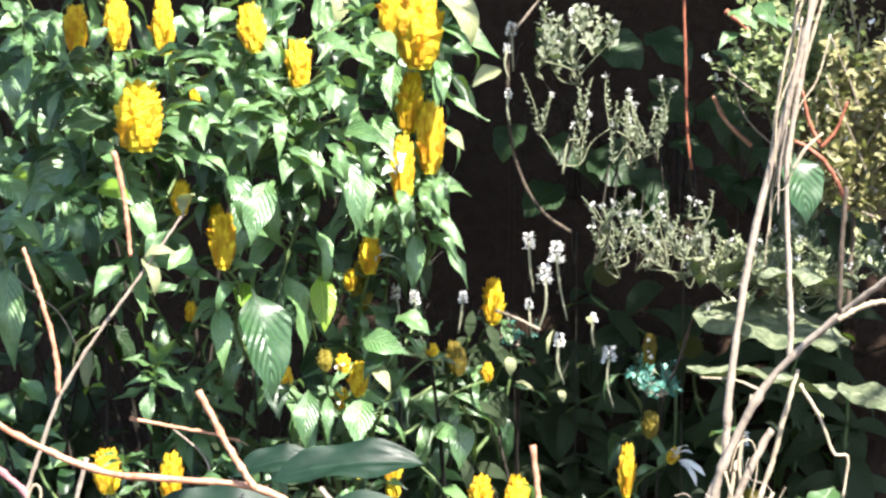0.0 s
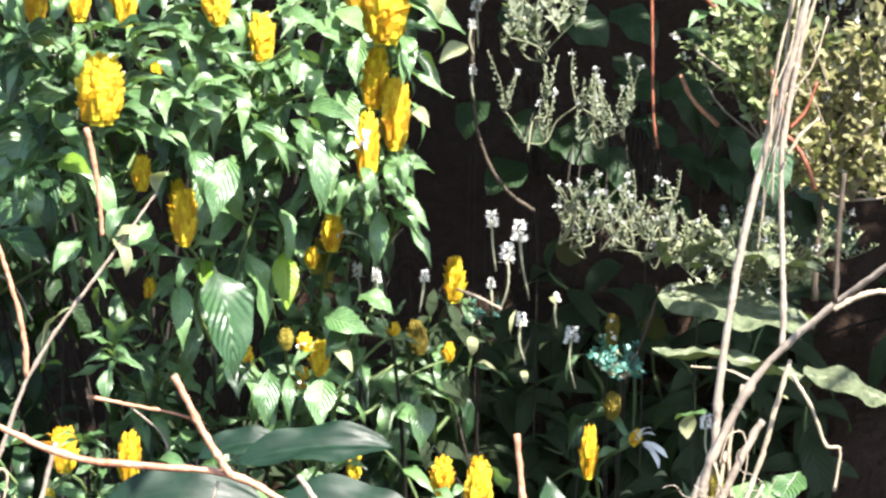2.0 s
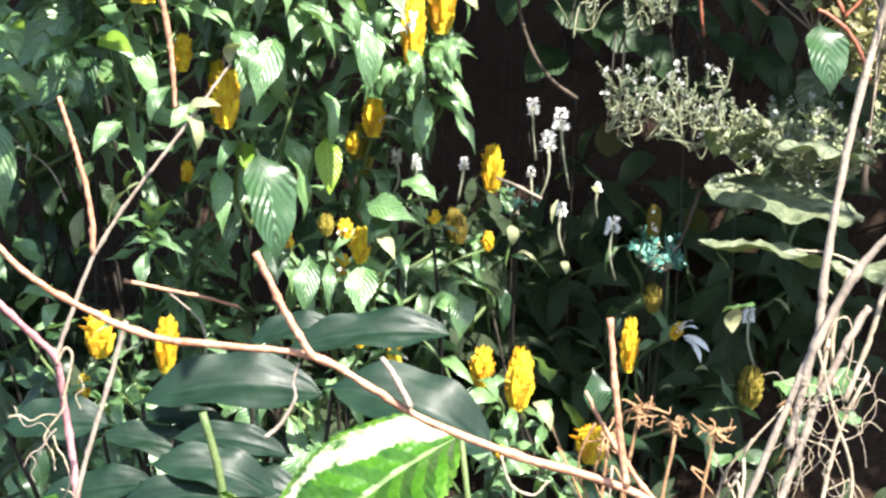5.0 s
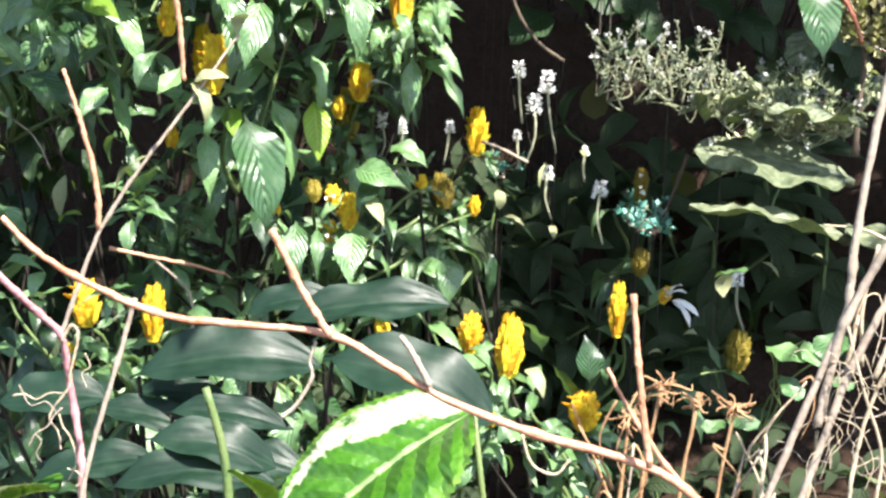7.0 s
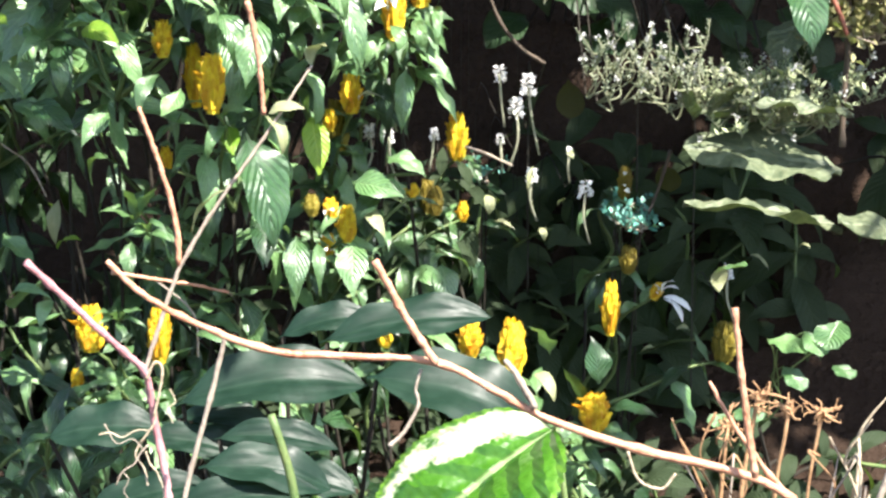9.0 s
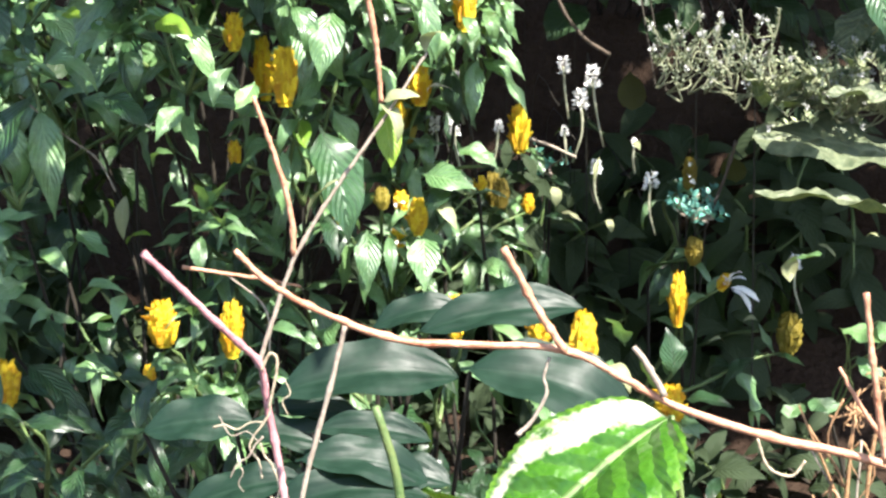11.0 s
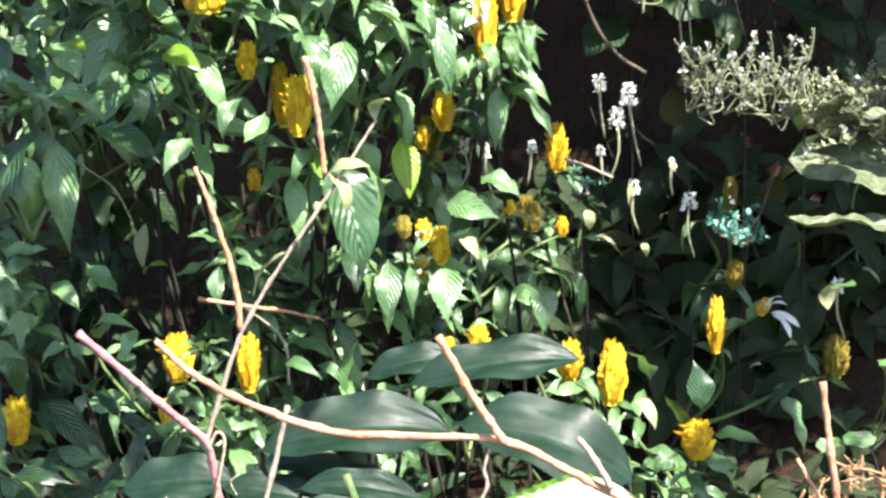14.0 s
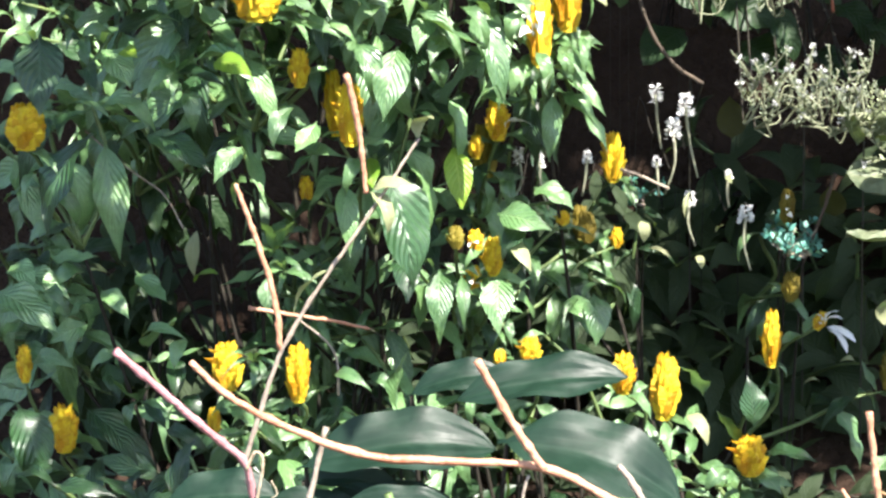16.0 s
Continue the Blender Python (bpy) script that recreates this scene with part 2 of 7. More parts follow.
def tube_data(points, r0, r1, sides=6, steps=4, knots=0.0, seed=0, flat=1.0):
    """A tapered, slightly knobbly tube along a line: its vertices and faces."""
    rng = random.Random(seed)
    line = smooth_path(points, steps)
    n = len(line)
    if knots > 0.3:
        line = [q + Vector((rng.uniform(-1, 1), rng.uniform(-1, 1), rng.uniform(-1, 1))) * r0 * 0.2 for q in line]
    verts, faces = [], []
    side = None
    for i, q in enumerate(line):
        way = (line[min(i + 1, n - 1)] - line[max(i - 1, 0)]).normalized()
        if side is None:
            side = way.orthogonal().normalized()
        side = (side - way * side.dot(way)).normalized()
        up = way.cross(side)
        r = (r0 + (r1 - r0) * i / (n - 1)) * (1 + knots * (rng.random() - 0.3) * (1.6 if i % 4 == 0 else 0.5))
        for k in range(sides):
            a = 2 * math.pi * k / sides
            verts.append(q + side * (r * math.cos(a)) + up * (r * math.sin(a) * flat))
    for i in range(n - 1):
        for k in range(sides):
            a, b = i * sides + k, i * sides + (k + 1) % sides
            faces.append((a, b, b + sides, a + sides))
    faces.append(tuple(range(sides))[::-1])
    faces.append(tuple((n - 1) * sides + k for k in range(sides)))
    return verts, faces


def tube(name, points, r0, r1, material, sides=6, steps=4, knots=0.0, seed=0):
    return mesh_of(name, *tube_data(points, r0, r1, sides, steps, knots, seed), material)


def leaf_data(width, droop, fold, rows=9, teeth=0.0, peak=0.4, twist=0.0, wave=0.0, stalk=0.06, pointed=1.0,
              cols=(-1.0, -0.55, 0.0, 0.55, 1.0), crumple=0.0, seed=0):
    """A blade one long, along +y with its face up: bent down by droop (radians), folded along the midrib."""
    verts, faces, uvs = [], [], []
    a, b = peak * 1.7, 1.05 * pointed
    most = (a / (a + b)) ** a * (b / (a + b)) ** b
    pos, ang = Vector((0, 0, 0)), droop * 0.35
    for i in range(rows + 1):
        t = i / rows
        s = max(0.0, (t - stalk) / (1 - stalk))
        shape = s ** a * (1 - s) ** b / most if 0 < s < 1 else 0.0
        half = max(width * 0.5 * shape, 0.008 if s == 0 else 0.002)
        if teeth and 0 < i < rows:
            half *= 1 + teeth * (1 if i % 2 else -1)
        tw = twist * t
        for c in cols:
            x = c * half
            lift = abs(c) * half * fold + wave * half * math.sin(t * 13 + c * 2.0) * abs(c)
            if crumple:
                lift += crumple * noise.noise((c * 2.2, t * 4.5, seed * 3.7)) + crumple * 0.5 * noise.noise((c * 6, t * 11, seed))
                x *= 1 + 2.2 * crumple * noise.noise((c, t * 7, seed + 9.0))
            off = Vector((x * math.cos(tw) - lift * math.sin(tw), 0, x * math.sin(tw) + lift * math.cos(tw)))
            verts.append(pos + Vector((off.x, off.z * math.sin(-ang) * -1 * 0.3, off.z)))
            uvs.append((t, 0.5 + 0.5 * c))
        pos = pos + Vector((0, math.cos(ang), math.sin(ang))) / rows
        ang -= droop * 1.35 / rows
    for i in range(rows):
        for k in range(len(cols) - 1):
            a = i * len(cols) + k
            faces.append((a, a + 1, a + len(cols) + 1, a + len(cols)))
    return verts, faces, uvs


def leaf_mesh(name, material, *args, **kw):
    v, f, uv = leaf_data(*args, **kw)
    return mesh_of(name, v, f, material, uv)


def leaf_pose(p, az, el, roll, size):
    return Matrix.Translation(p) @ pose(0, 0, 0, 0, 0, az) @ pose(0, 0, 0, el) @ pose(0, 0, 0, 0, roll) @ Matrix.Diagonal((size, size, size, 1))


def spike_mesh(name, material, seed, stout=0.24, open_up=0.0):
    """A flower spike one high: four ranks of long, keeled bracts that overlap upwards, blunt at both ends."""
    rng = random.Random(seed)
    verts, faces = [], []
    tiers, up = 13, Vector((0, 0, 1))
    for i in range(tiers):
        t = i / (tiers - 1)
        z0 = 0.0 + 0.74 * t
        r = stout * (1.0 - 0.42 * t ** 3) * (0.8 + 0.2 * min(1, t * 4))
        for k in range(7):
            a = math.pi / 3.5 * k + 0.25 * (i % 2) + rng.uniform(-0.14, 0.14)
            out, tan = Vector((math.cos(a), math.sin(a), 0)), Vector((-math.sin(a), math.cos(a), 0))
            ln = rng.uniform(0.25, 0.34) * (1.05 - 0.25 * t)
            w = r * rng.uniform(0.34, 0.5)
            flare = rng.uniform(-0.22, 0.30) + open_up * 0.6 + (0.45 if rng.random() < 0.08 else 0.0)
            stand = rng.uniform(0.86, 1.14)
            n = len(verts)
            for h, wide, far in ((0.0, 0.25, 0.45), (0.25, 0.85, 0.90), (0.58, 1.0, 1.0), (0.85, 0.62, 0.97 + flare * 0.5)):
                for c in (-1, 0, 1):
                    bend = 0.74 if c else 1.08
                    verts.append(out * r * far * bend * stand + tan * (w * wide * c) + up * (z0 + ln * h))
            verts.append(out * r * (0.88 + flare) * stand + up * (z0 + ln) + tan * rng.uniform(-0.02, 0.02))
            for q in range(3):
                for c in range(2):
                    b = n + q * 3 + c
                    faces.append((b, b + 1, b + 4, b + 3))
            faces += [(n + 9, n + 10, n + 12), (n + 10, n + 11, n + 12)]
    v, f = tube_data([(0, 0, 0), (0, 0, 0.5), (0, 0, 0.9)], stout * 0.6, stout * 0.35, 6, 2)
    n = len(verts)
    return mesh_of(name, verts + v, faces + [tuple(q + n for q in g) for g in f], material, smooth=False)


LEAVES = [leaf_mesh("leaf", LEAF, w, d, f, rows=14, twist=t, wave=v, crumple=0.014, pointed=1.4, peak=0.5, seed=k)
          for k, (w, d, f, t, v) in enumerate(((0.25, 0.9, 0.35, 0.0, 0.3), (0.22, 1.4, 0.3, 0.5, 0.35), (0.29, 0.5, 0.4, -0.4, 0.3), (0.21, 1.9, 0.35, 0.0, 0.4),
                                               (0.30, 0.7, 0.25, 0.3, 0.4), (0.19, 1.2, 0.55, -0.6, 0.3), (0.24, -0.4, 0.5, 0.3, 0.35), (0.23, 2.4, 0.3, -0.3, 0.45)))]
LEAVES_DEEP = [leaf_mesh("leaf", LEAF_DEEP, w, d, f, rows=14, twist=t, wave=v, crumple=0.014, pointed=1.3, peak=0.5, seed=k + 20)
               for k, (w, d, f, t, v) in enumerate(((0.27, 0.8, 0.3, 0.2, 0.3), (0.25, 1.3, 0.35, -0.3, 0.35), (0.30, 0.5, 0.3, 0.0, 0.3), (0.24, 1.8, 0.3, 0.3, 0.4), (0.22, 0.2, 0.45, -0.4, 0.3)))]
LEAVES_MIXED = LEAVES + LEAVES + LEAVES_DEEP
LEAVES_YELLOW = [leaf_mesh("leaf", LEAF_YELLOW, 0.25, 0.9, 0.25, wave=0.15), leaf_mesh("leaf", LEAF_YELLOW, 0.28, 0.5, 0.2, wave=0.2)]
LEAVES_PALE = [leaf_mesh("leaf", LEAF_PALE, 0.27, 0.9, 0.3, wave=0.2), leaf_mesh("leaf", LEAF_PALE, 0.25, 1.6, 0.3, wave=0.2)]
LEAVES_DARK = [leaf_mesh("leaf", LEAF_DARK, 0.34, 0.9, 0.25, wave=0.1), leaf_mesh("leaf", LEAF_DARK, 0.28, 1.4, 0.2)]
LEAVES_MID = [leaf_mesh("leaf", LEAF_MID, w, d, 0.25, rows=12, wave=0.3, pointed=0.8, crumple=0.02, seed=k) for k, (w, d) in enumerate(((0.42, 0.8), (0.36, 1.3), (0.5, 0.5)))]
LEAVES_ROUND = [leaf_mesh("leaf", LEAF, w, 0.4, 0.15, rows=12, wave=0.2, pointed=0.5, peak=0.4, crumple=0.02, seed=k) for k, w in enumerate((0.5, 0.6))]
LEAVES_OLIVE = [leaf_mesh("leaf", LEAF_OLIVE, 0.5, 0.3, 0.2, rows=10, pointed=0.5, peak=0.45, wave=0.1)]
PETALS = leaf_mesh("petal", PETAL, 0.34, 1.2, 0.3, rows=5, wave=0.2, pointed=0.6)
SPIKES = [spike_mesh("flower_spike", BRACT, s, st, op) for s, st, op in ((1, 0.21, 0.0), (2, 0.25, 0.1), (3, 0.23, 0.2), (4, 0.20, 0.05))]
SPIKES_OLD = [spike_mesh("flower_spike", BRACT_OLD, s, 0.22, 0.1) for s in (7, 8)]


# ---- ground ----
def ground_height(x, y):
    bank = 1.5 * (1 + math.tanh((y - 6.1) * 1.3)) * 0.5 * (1 - math.tanh((y - 30) * 0.2))
    near = max(0.0, 1 - abs(y - 5) / 9)
    return bank + near * (0.10 * noise.noise((x * 0.9, y * 0.9, 0)) + 0.05 * noise.noise((x * 3, y * 3, 4)))


def ground_sheet():
    xs = [-900, -300, -100, -40, -15, -8] + [-5 + 0.16 * i for i in range(64)] + [8, 15, 40, 100, 300, 900]
    ys = [-900, -300, -100, -40, -15, -6, -3, -1, 0, 1] + [1.5 + 0.16 * i for i in range(46)] + [9.5, 11, 14, 18, 24, 30, 36, 45, 100, 300, 900]
    verts = [(x, y, ground_height(x, y)) for y in ys for x in xs]
    w = len(xs)
    faces = [(j * w + i, j * w + i + 1, (j + 1) * w + i + 1, (j + 1) * w + i) for j in range(len(ys) - 1) for i in range(w - 1)]
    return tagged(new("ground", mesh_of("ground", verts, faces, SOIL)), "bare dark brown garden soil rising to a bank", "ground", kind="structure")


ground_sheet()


# ---- yellow shrimp plants ----
def foot(x, y):
    return Vector((x, y, ground_height(x, y) - 0.02))


class Plant:
    """A bush: an Empty at its foot with its stems, leaves and flower spikes."""

    def __init__(self, name, label, category, x, y, group="", seed=0):
        self.at = foot(x, y)
        self.ob = thing(name, label, category, self.at, group)
        self.rng = random.Random(seed)
        self.limbs = []

    def local(self, p):
        return Vector(p) - self.at

    def leaf(self, p, az, el, roll, size, bank=None, label="", i=None):
        bank = bank or LEAVES_MIXED
        me = bank[i % len(bank)] if i is not None else self.rng.choice(bank)
        return part("leaf", me, self.ob, leaf_pose(self.local(p), az, el, roll, size), label)

    def blade(self, base, tip, width, bank=None, roll=None, label="", i=None):
        """A leaf from base to tip, its face turned to the light."""
        b, t = Vector(base), Vector(tip)
        d = t - b
        az, el = math.degrees(math.atan2(-d.x, d.y)), math.degrees(math.asin(max(-1, min(1, d.z / d.length))))
        bank = bank or (LEAVES if i is not None else LEAVES_MIXED)
        me = bank[i % len(bank)] if i is not None else self.rng.choice(bank)
        if roll is None:
            roll = self.rng.uniform(-14, 14) - 38 * math.sin(radians(az)) * (1 - abs(el) / 90)
        m = leaf_pose(self.local(b), az, el + 12, roll, d.length)
        wide = width / (d.length * 0.27)
        return part("leaf", me, self.ob, m @ Matrix.Diagonal((max(0.6, min(2.0, wide)), 1, 1, 1)), label)

    def stem(self, p, r=0.0035, bow=0.03):
        """A shoot's stem, from the nearest limb inside the bush; where none is near, a new limb grows from the foot."""
        rng, top = self.rng, self.local(p)
        near = [q for q in self.limbs if 0.1 < (q - top).length < 0.36 and q.z < top.z - 0.06]
        if near:
            b = min(near, key=lambda q: (q - top).length)
        else:
            b = top + Vector((-0.15 * top.x + rng.uniform(-0.05, 0.05), 0.12 + rng.uniform(0, 0.08), -0.2))
            b.z = max(b.z, 0.08)
            root = Vector((rng.uniform(-0.08, 0.08), rng.uniform(0.0, 0.1), 0))
            knee = root.lerp(b, 0.55) + Vector((rng.uniform(-0.05, 0.05), 0.06, 0.03))
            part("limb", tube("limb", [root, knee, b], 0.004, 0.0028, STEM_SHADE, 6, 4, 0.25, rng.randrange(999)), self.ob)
            self.limbs.append(b)
        line = [b, b.lerp(top, 0.35) + Vector((rng.uniform(-bow, bow), 0.02, 0)), b.lerp(top, 0.75) + Vector((rng.uniform(-bow, bow), 0, 0.01)), top]
        part("stem", tube("stem", line, r * 1.3, r * 0.7, STEM, 5, 3, 0.15, rng.randrange(999)), self.ob)
        return [q + self.at for q in smooth_path(line, 6)]

    def dress(self, line, pairs, size, first=0.02, gap=0.05, bank=None, spread=(18, -34)):
        """Opposite leaf pairs down a stem from its top, each turned a quarter against the next."""
        rng = self.rng
        turn, run, i, want = rng.uniform(0, 180), 0.0, len(line) - 1, first
        for n in range(pairs):
            while i > 0 and run < want:
                run += (line[i] - line[i - 1]).length
                i -= 1
            want += gap * rng.uniform(0.8, 1.3)
            for half in (0, 180):
                el = spread[0] + (spread[1] - spread[0]) * (n / max(1, pairs - 1)) + rng.uniform(-28, 26)
                s = size * (0.65 + 0.5 * min(1, n / 2.5)) * rng.uniform(0.8, 1.15)
                az = turn + half + rng.uniform(-20, 20)
                # the blades turn their faces to the sunny side
                el += 24 * math.cos(radians(az))
                self.leaf(line[i], az, el, rng.uniform(-24, 24) - 34 * math.sin(radians(az)) * math.cos(radians(el)), s, bank)
            turn += 90 + rng.uniform(-15, 15)

    def spike(self, x, y, z, h, w, lean=0.0, old=False, pairs=3, size=0.13, petals=0):
        """A flowering shoot whose spike, h high and w wide, starts at (x, y, z)."""
        rng = self.rng
        line = self.stem((x, y, z))
        me = rng.choice(SPIKES_OLD if old else SPIKES)
        k = w / (h * 0.52)
        m = Matrix.Translation(self.local((x, y, z - 0.004))) @ pose(0, 0, 0, rng.uniform(-6, 6), lean, rng.uniform(0, 90)) @ Matrix.Diagonal((h * k, h * k, h, 1))
        head = part("flower_spike", me, self.ob, m, "faded greenish yellow flower spike" if old else "bright yellow flower spike of overlapping bracts")
        for n in range(petals):
            a, z1 = rng.uniform(200, 340), rng.uniform(0.3, 0.85)
            c = (0.22 * math.cos(radians(a)), 0.22 * math.sin(radians(a)), z1)
            part("petal", PETALS, head, leaf_pose(c, a - 90, rng.uniform(-10, 50), rng.uniform(-40, 40), rng.uniform(0.35, 0.5)), "white tongue-shaped petal")
        self.dress(line, pairs, size, first=0.015)

    def fill(self, count, centre, radii, size=0.13, pairs=4, bank=None):
        """Leafy shoots through the body of the bush."""
        rng = self.rng
        for k in range(count):
            q = [c + r * rng.uniform(-1, 1) for c, r in zip(centre, radii)]
            self.shoot(*q, pairs=pairs, size=size * rng.uniform(0.8, 1.2), bank=bank)

    def shoot(self, x, y, z, pairs=4, size=0.13, gap=0.055, bank=None, spread=(28, -40)):
        self.dress(self.stem((x, y, z)), pairs, size, 0.0, gap, bank, spread)


BUSH_LABEL = "yellow-spiked shrimp plant bush with glossy veined green leaves"

bush_a = Plant("shrimp_plant", BUSH_LABEL, "shrub", -0.55, 4.3, "shrimp plants", 11)
bush_a.spike(-0.644, 3.970, 1.361, 0.080, 0.040, pairs=3, size=0.13)
bush_a.spike(-0.585, 4.030, 1.361, 0.095, 0.048, pairs=3, size=0.13)
bush_a.spike(-0.509, 4.050, 1.351, 0.101, 0.048, pairs=3, size=0.13)
bush_a.spike(-0.516, 3.850, 1.209, 0.115, 0.073, pairs=3, size=0.13)
bush_a.spike(-0.327, 3.880, 1.367, 0.083, 0.051, pairs=3, size=0.13, lean=-12)
bush_a.spike(-0.290, 4.120, 1.291, 0.088, 0.044, pairs=3, size=0.13)
bush_a.spike(-0.473, 3.980, 1.087, 0.061, 0.036, pairs=3, size=0.13)
bush_a.spike(-0.392, 3.920, 1.006, 0.098, 0.043, pairs=3, size=0.13)
bush_a.spike(-0.432, 4.120, 0.985, 0.108, 0.040, pairs=2, size=0.12, petals=1)
bush_a.spike(-0.495, 4.250, 1.233, 0.050, 0.030, pairs=3, size=0.13)
bush_a.spike(-0.487, 4.150, 0.871, 0.044, 0.022, pairs=3, size=0.13)
bush_a.spike(-0.762, 4.050, 1.473, 0.086, 0.048, pairs=3, size=0.13)
bush_a.spike(-0.645, 4.050, 1.478, 0.096, 0.048, pairs=3, size=0.13)
bush_a.spike(-0.424, 4.050, 1.470, 0.096, 0.048, pairs=3, size=0.13)
bush_a.spike(-0.327, 4.050, 1.499, 0.096, 0.048, pairs=3, size=0.13)
bush_a.blade((-0.375, 4.000, 1.148), (-0.359, 3.930, 1.007), 0.055, i=0, roll=-12)
bush_a.blade((-0.311, 4.000, 1.132), (-0.318, 3.950, 1.000), 0.057, i=3, roll=16)
bush_a.blade((-0.207, 3.910, 1.204), (-0.155, 3.850, 1.064), 0.056, i=0)
bush_a.blade((-0.286, 3.910, 1.203), (-0.200, 3.850, 1.126), 0.034, i=1)
bush_a.blade((-0.339, 3.880, 0.977), (-0.303, 3.830, 0.790), 0.083, bank=LEAVES_DEEP, i=2, roll=0)
bush_a.blade((-0.416, 4.020, 0.925), (-0.403, 3.970, 0.810), 0.040, i=0)
bush_a.blade((-0.502, 4.020, 0.936), (-0.422, 4.000, 0.979), 0.040)
bush_a.blade((-0.449, 3.910, 1.364), (-0.362, 3.850, 1.328), 0.046, i=2)
bush_a.blade((-0.374, 3.910, 1.360), (-0.424, 3.850, 1.395), 0.041, i=3)
bush_a.blade((-0.663, 3.910, 1.427), (-0.669, 3.850, 1.367), 0.041, i=4)
bush_a.blade((-0.683, 3.910, 1.382), (-0.624, 3.850, 1.330), 0.031, i=5)
bush_a.blade((-0.590, 3.910, 1.317), (-0.660, 3.850, 1.330), 0.041, i=0)
bush_a.blade((-0.731, 3.910, 1.335), (-0.727, 3.850, 1.256), 0.051, i=1)
bush_a.blade((-0.618, 3.910, 1.289), (-0.644, 3.850, 1.242), 0.061, i=2)
bush_a.blade((-0.430, 3.910, 1.318), (-0.393, 3.850, 1.268), 0.056, i=3)
bush_a.blade((-0.356, 3.910, 1.263), (-0.421, 3.850, 1.236), 0.041, i=4)
bush_a.blade((-0.347, 3.910, 1.254), (-0.264, 3.850, 1.233), 0.046, i=5)
bush_a.blade((-0.333, 3.910, 1.291), (-0.357, 3.850, 1.232), 0.051, i=0)
bush_a.blade((-0.235, 3.910, 1.310), (-0.200, 3.850, 1.270), 0.041, i=1)
bush_a.blade((-0.221, 3.910, 1.292), (-0.228, 3.850, 1.251), 0.035, i=2)
bush_a.blade((-0.328, 3.910, 1.207), (-0.394, 3.850, 1.185), 0.041, i=3)
bush_a.blade((-0.573, 3.910, 1.247), (-0.653, 3.850, 1.229), 0.072, i=4)
bush_a.blade((-0.479, 3.910, 1.183), (-0.390, 3.850, 1.180), 0.046, i=5)
bush_a.blade((-0.744, 4.020, 1.062), (-0.705, 3.970, 1.019), 0.043)
bush_a.blade((-0.723, 4.020, 1.004), (-0.640, 3.970, 0.938), 0.052)
bush_a.blade((-0.263, 3.910, 1.199), (-0.283, 3.850, 1.149), 0.041, i=0)
bush_a.blade((-0.365, 4.020, 1.042), (-0.377, 3.970, 1.011), 0.029)
bush_a.blade((-0.191, 4.020, 1.369), (-0.148, 3.970, 1.325), 0.038)
bush_a.blade((-0.235, 3.910, 1.375), (-0.163, 3.850, 1.366), 0.046, i=1)
bush_a.blade((-0.158, 4.020, 1.322), (-0.119, 3.970, 1.307), 0.038)
bush_a.blade((-0.198, 3.910, 1.236), (-0.109, 3.850, 1.207), 0.035, i=2)
bush_a.blade((-0.153, 4.020, 1.388), (-0.110, 3.970, 1.344), 0.043)
bush_a.blade((-0.448, 3.910, 1.428), (-0.410, 3.850, 1.377), 0.041, i=3)
bush_a.blade((-0.314, 4.020, 1.424), (-0.347, 3.920, 1.359), 0.043)
bush_a.blade((-0.763, 3.910, 1.157), (-0.712, 3.850, 1.099), 0.061, i=4)
bush_a.blade((-0.583, 3.910, 1.139), (-0.525, 3.850, 1.110), 0.051, i=5)
bush_a.blade((-0.236, 3.910, 1.171), (-0.265, 3.850, 1.132), 0.041, i=0)
bush_a.blade((-0.309, 3.910, 1.356), (-0.254, 3.850, 1.397), 0.035, i=1)
bush_a.blade((-0.364, 3.910, 1.429), (-0.400, 3.850, 1.396), 0.041, i=2)
bush_a.blade((-0.240, 4.000, 0.982), (-0.229, 3.960, 0.888), 0.044, bank=LEAVES_YELLOW, i=1, roll=0)
bush_a.blade((-0.250, 4.020, 1.057), (-0.223, 3.980, 0.944), 0.036, i=1, roll=0)
bush_a.blade((-0.375, 4.020, 0.965), (-0.366, 3.970, 0.920), 0.032, bank=LEAVES_YELLOW)
bush_a.blade((-0.435, 3.950, 1.427), (-0.455, 3.900, 1.364), 0.056)
bush_a.blade((-0.481, 3.880, 1.249), (-0.396, 3.830, 1.283), 0.018, i=0)
bush_a.blade((-0.490, 3.880, 1.229), (-0.424, 3.830, 1.213), 0.031, i=1)
bush_a.blade((-0.420, 3.880, 1.261), (-0.408, 3.830, 1.204), 0.023, i=2)
bush_a.blade((-0.374, 3.880, 1.255), (-0.368, 3.830, 1.332), 0.036, i=3)
bush_a.blade((-0.380, 3.880, 1.253), (-0.281, 3.830, 1.277), 0.012, i=4)
bush_a.blade((-0.377, 3.880, 1.237), (-0.314, 3.830, 1.224), 0.027, i=5)
bush_a.blade((-0.287, 3.880, 1.219), (-0.200, 3.830, 1.130), 0.020, i=6)
bush_a.blade((-0.220, 3.880, 1.214), (-0.153, 3.830, 1.122), 0.018, i=7)
bush_a.blade((-0.326, 3.880, 1.303), (-0.274, 3.830, 1.279), 0.014, i=0)
bush_a.blade((-0.409, 3.880, 1.355), (-0.357, 3.830, 1.293), 0.012, i=1)
bush_a.blade((-0.487, 3.880, 1.330), (-0.396, 3.830, 1.358), 0.022, i=2)
bush_a.blade((-0.666, 3.880, 1.424), (-0.630, 3.830, 1.351), 0.018, i=3)
bush_a.blade((-0.706, 3.880, 1.393), (-0.687, 3.830, 1.354), 0.016, i=4)
bush_a.blade((-0.649, 3.880, 1.300), (-0.662, 3.830, 1.224), 0.023, i=5)
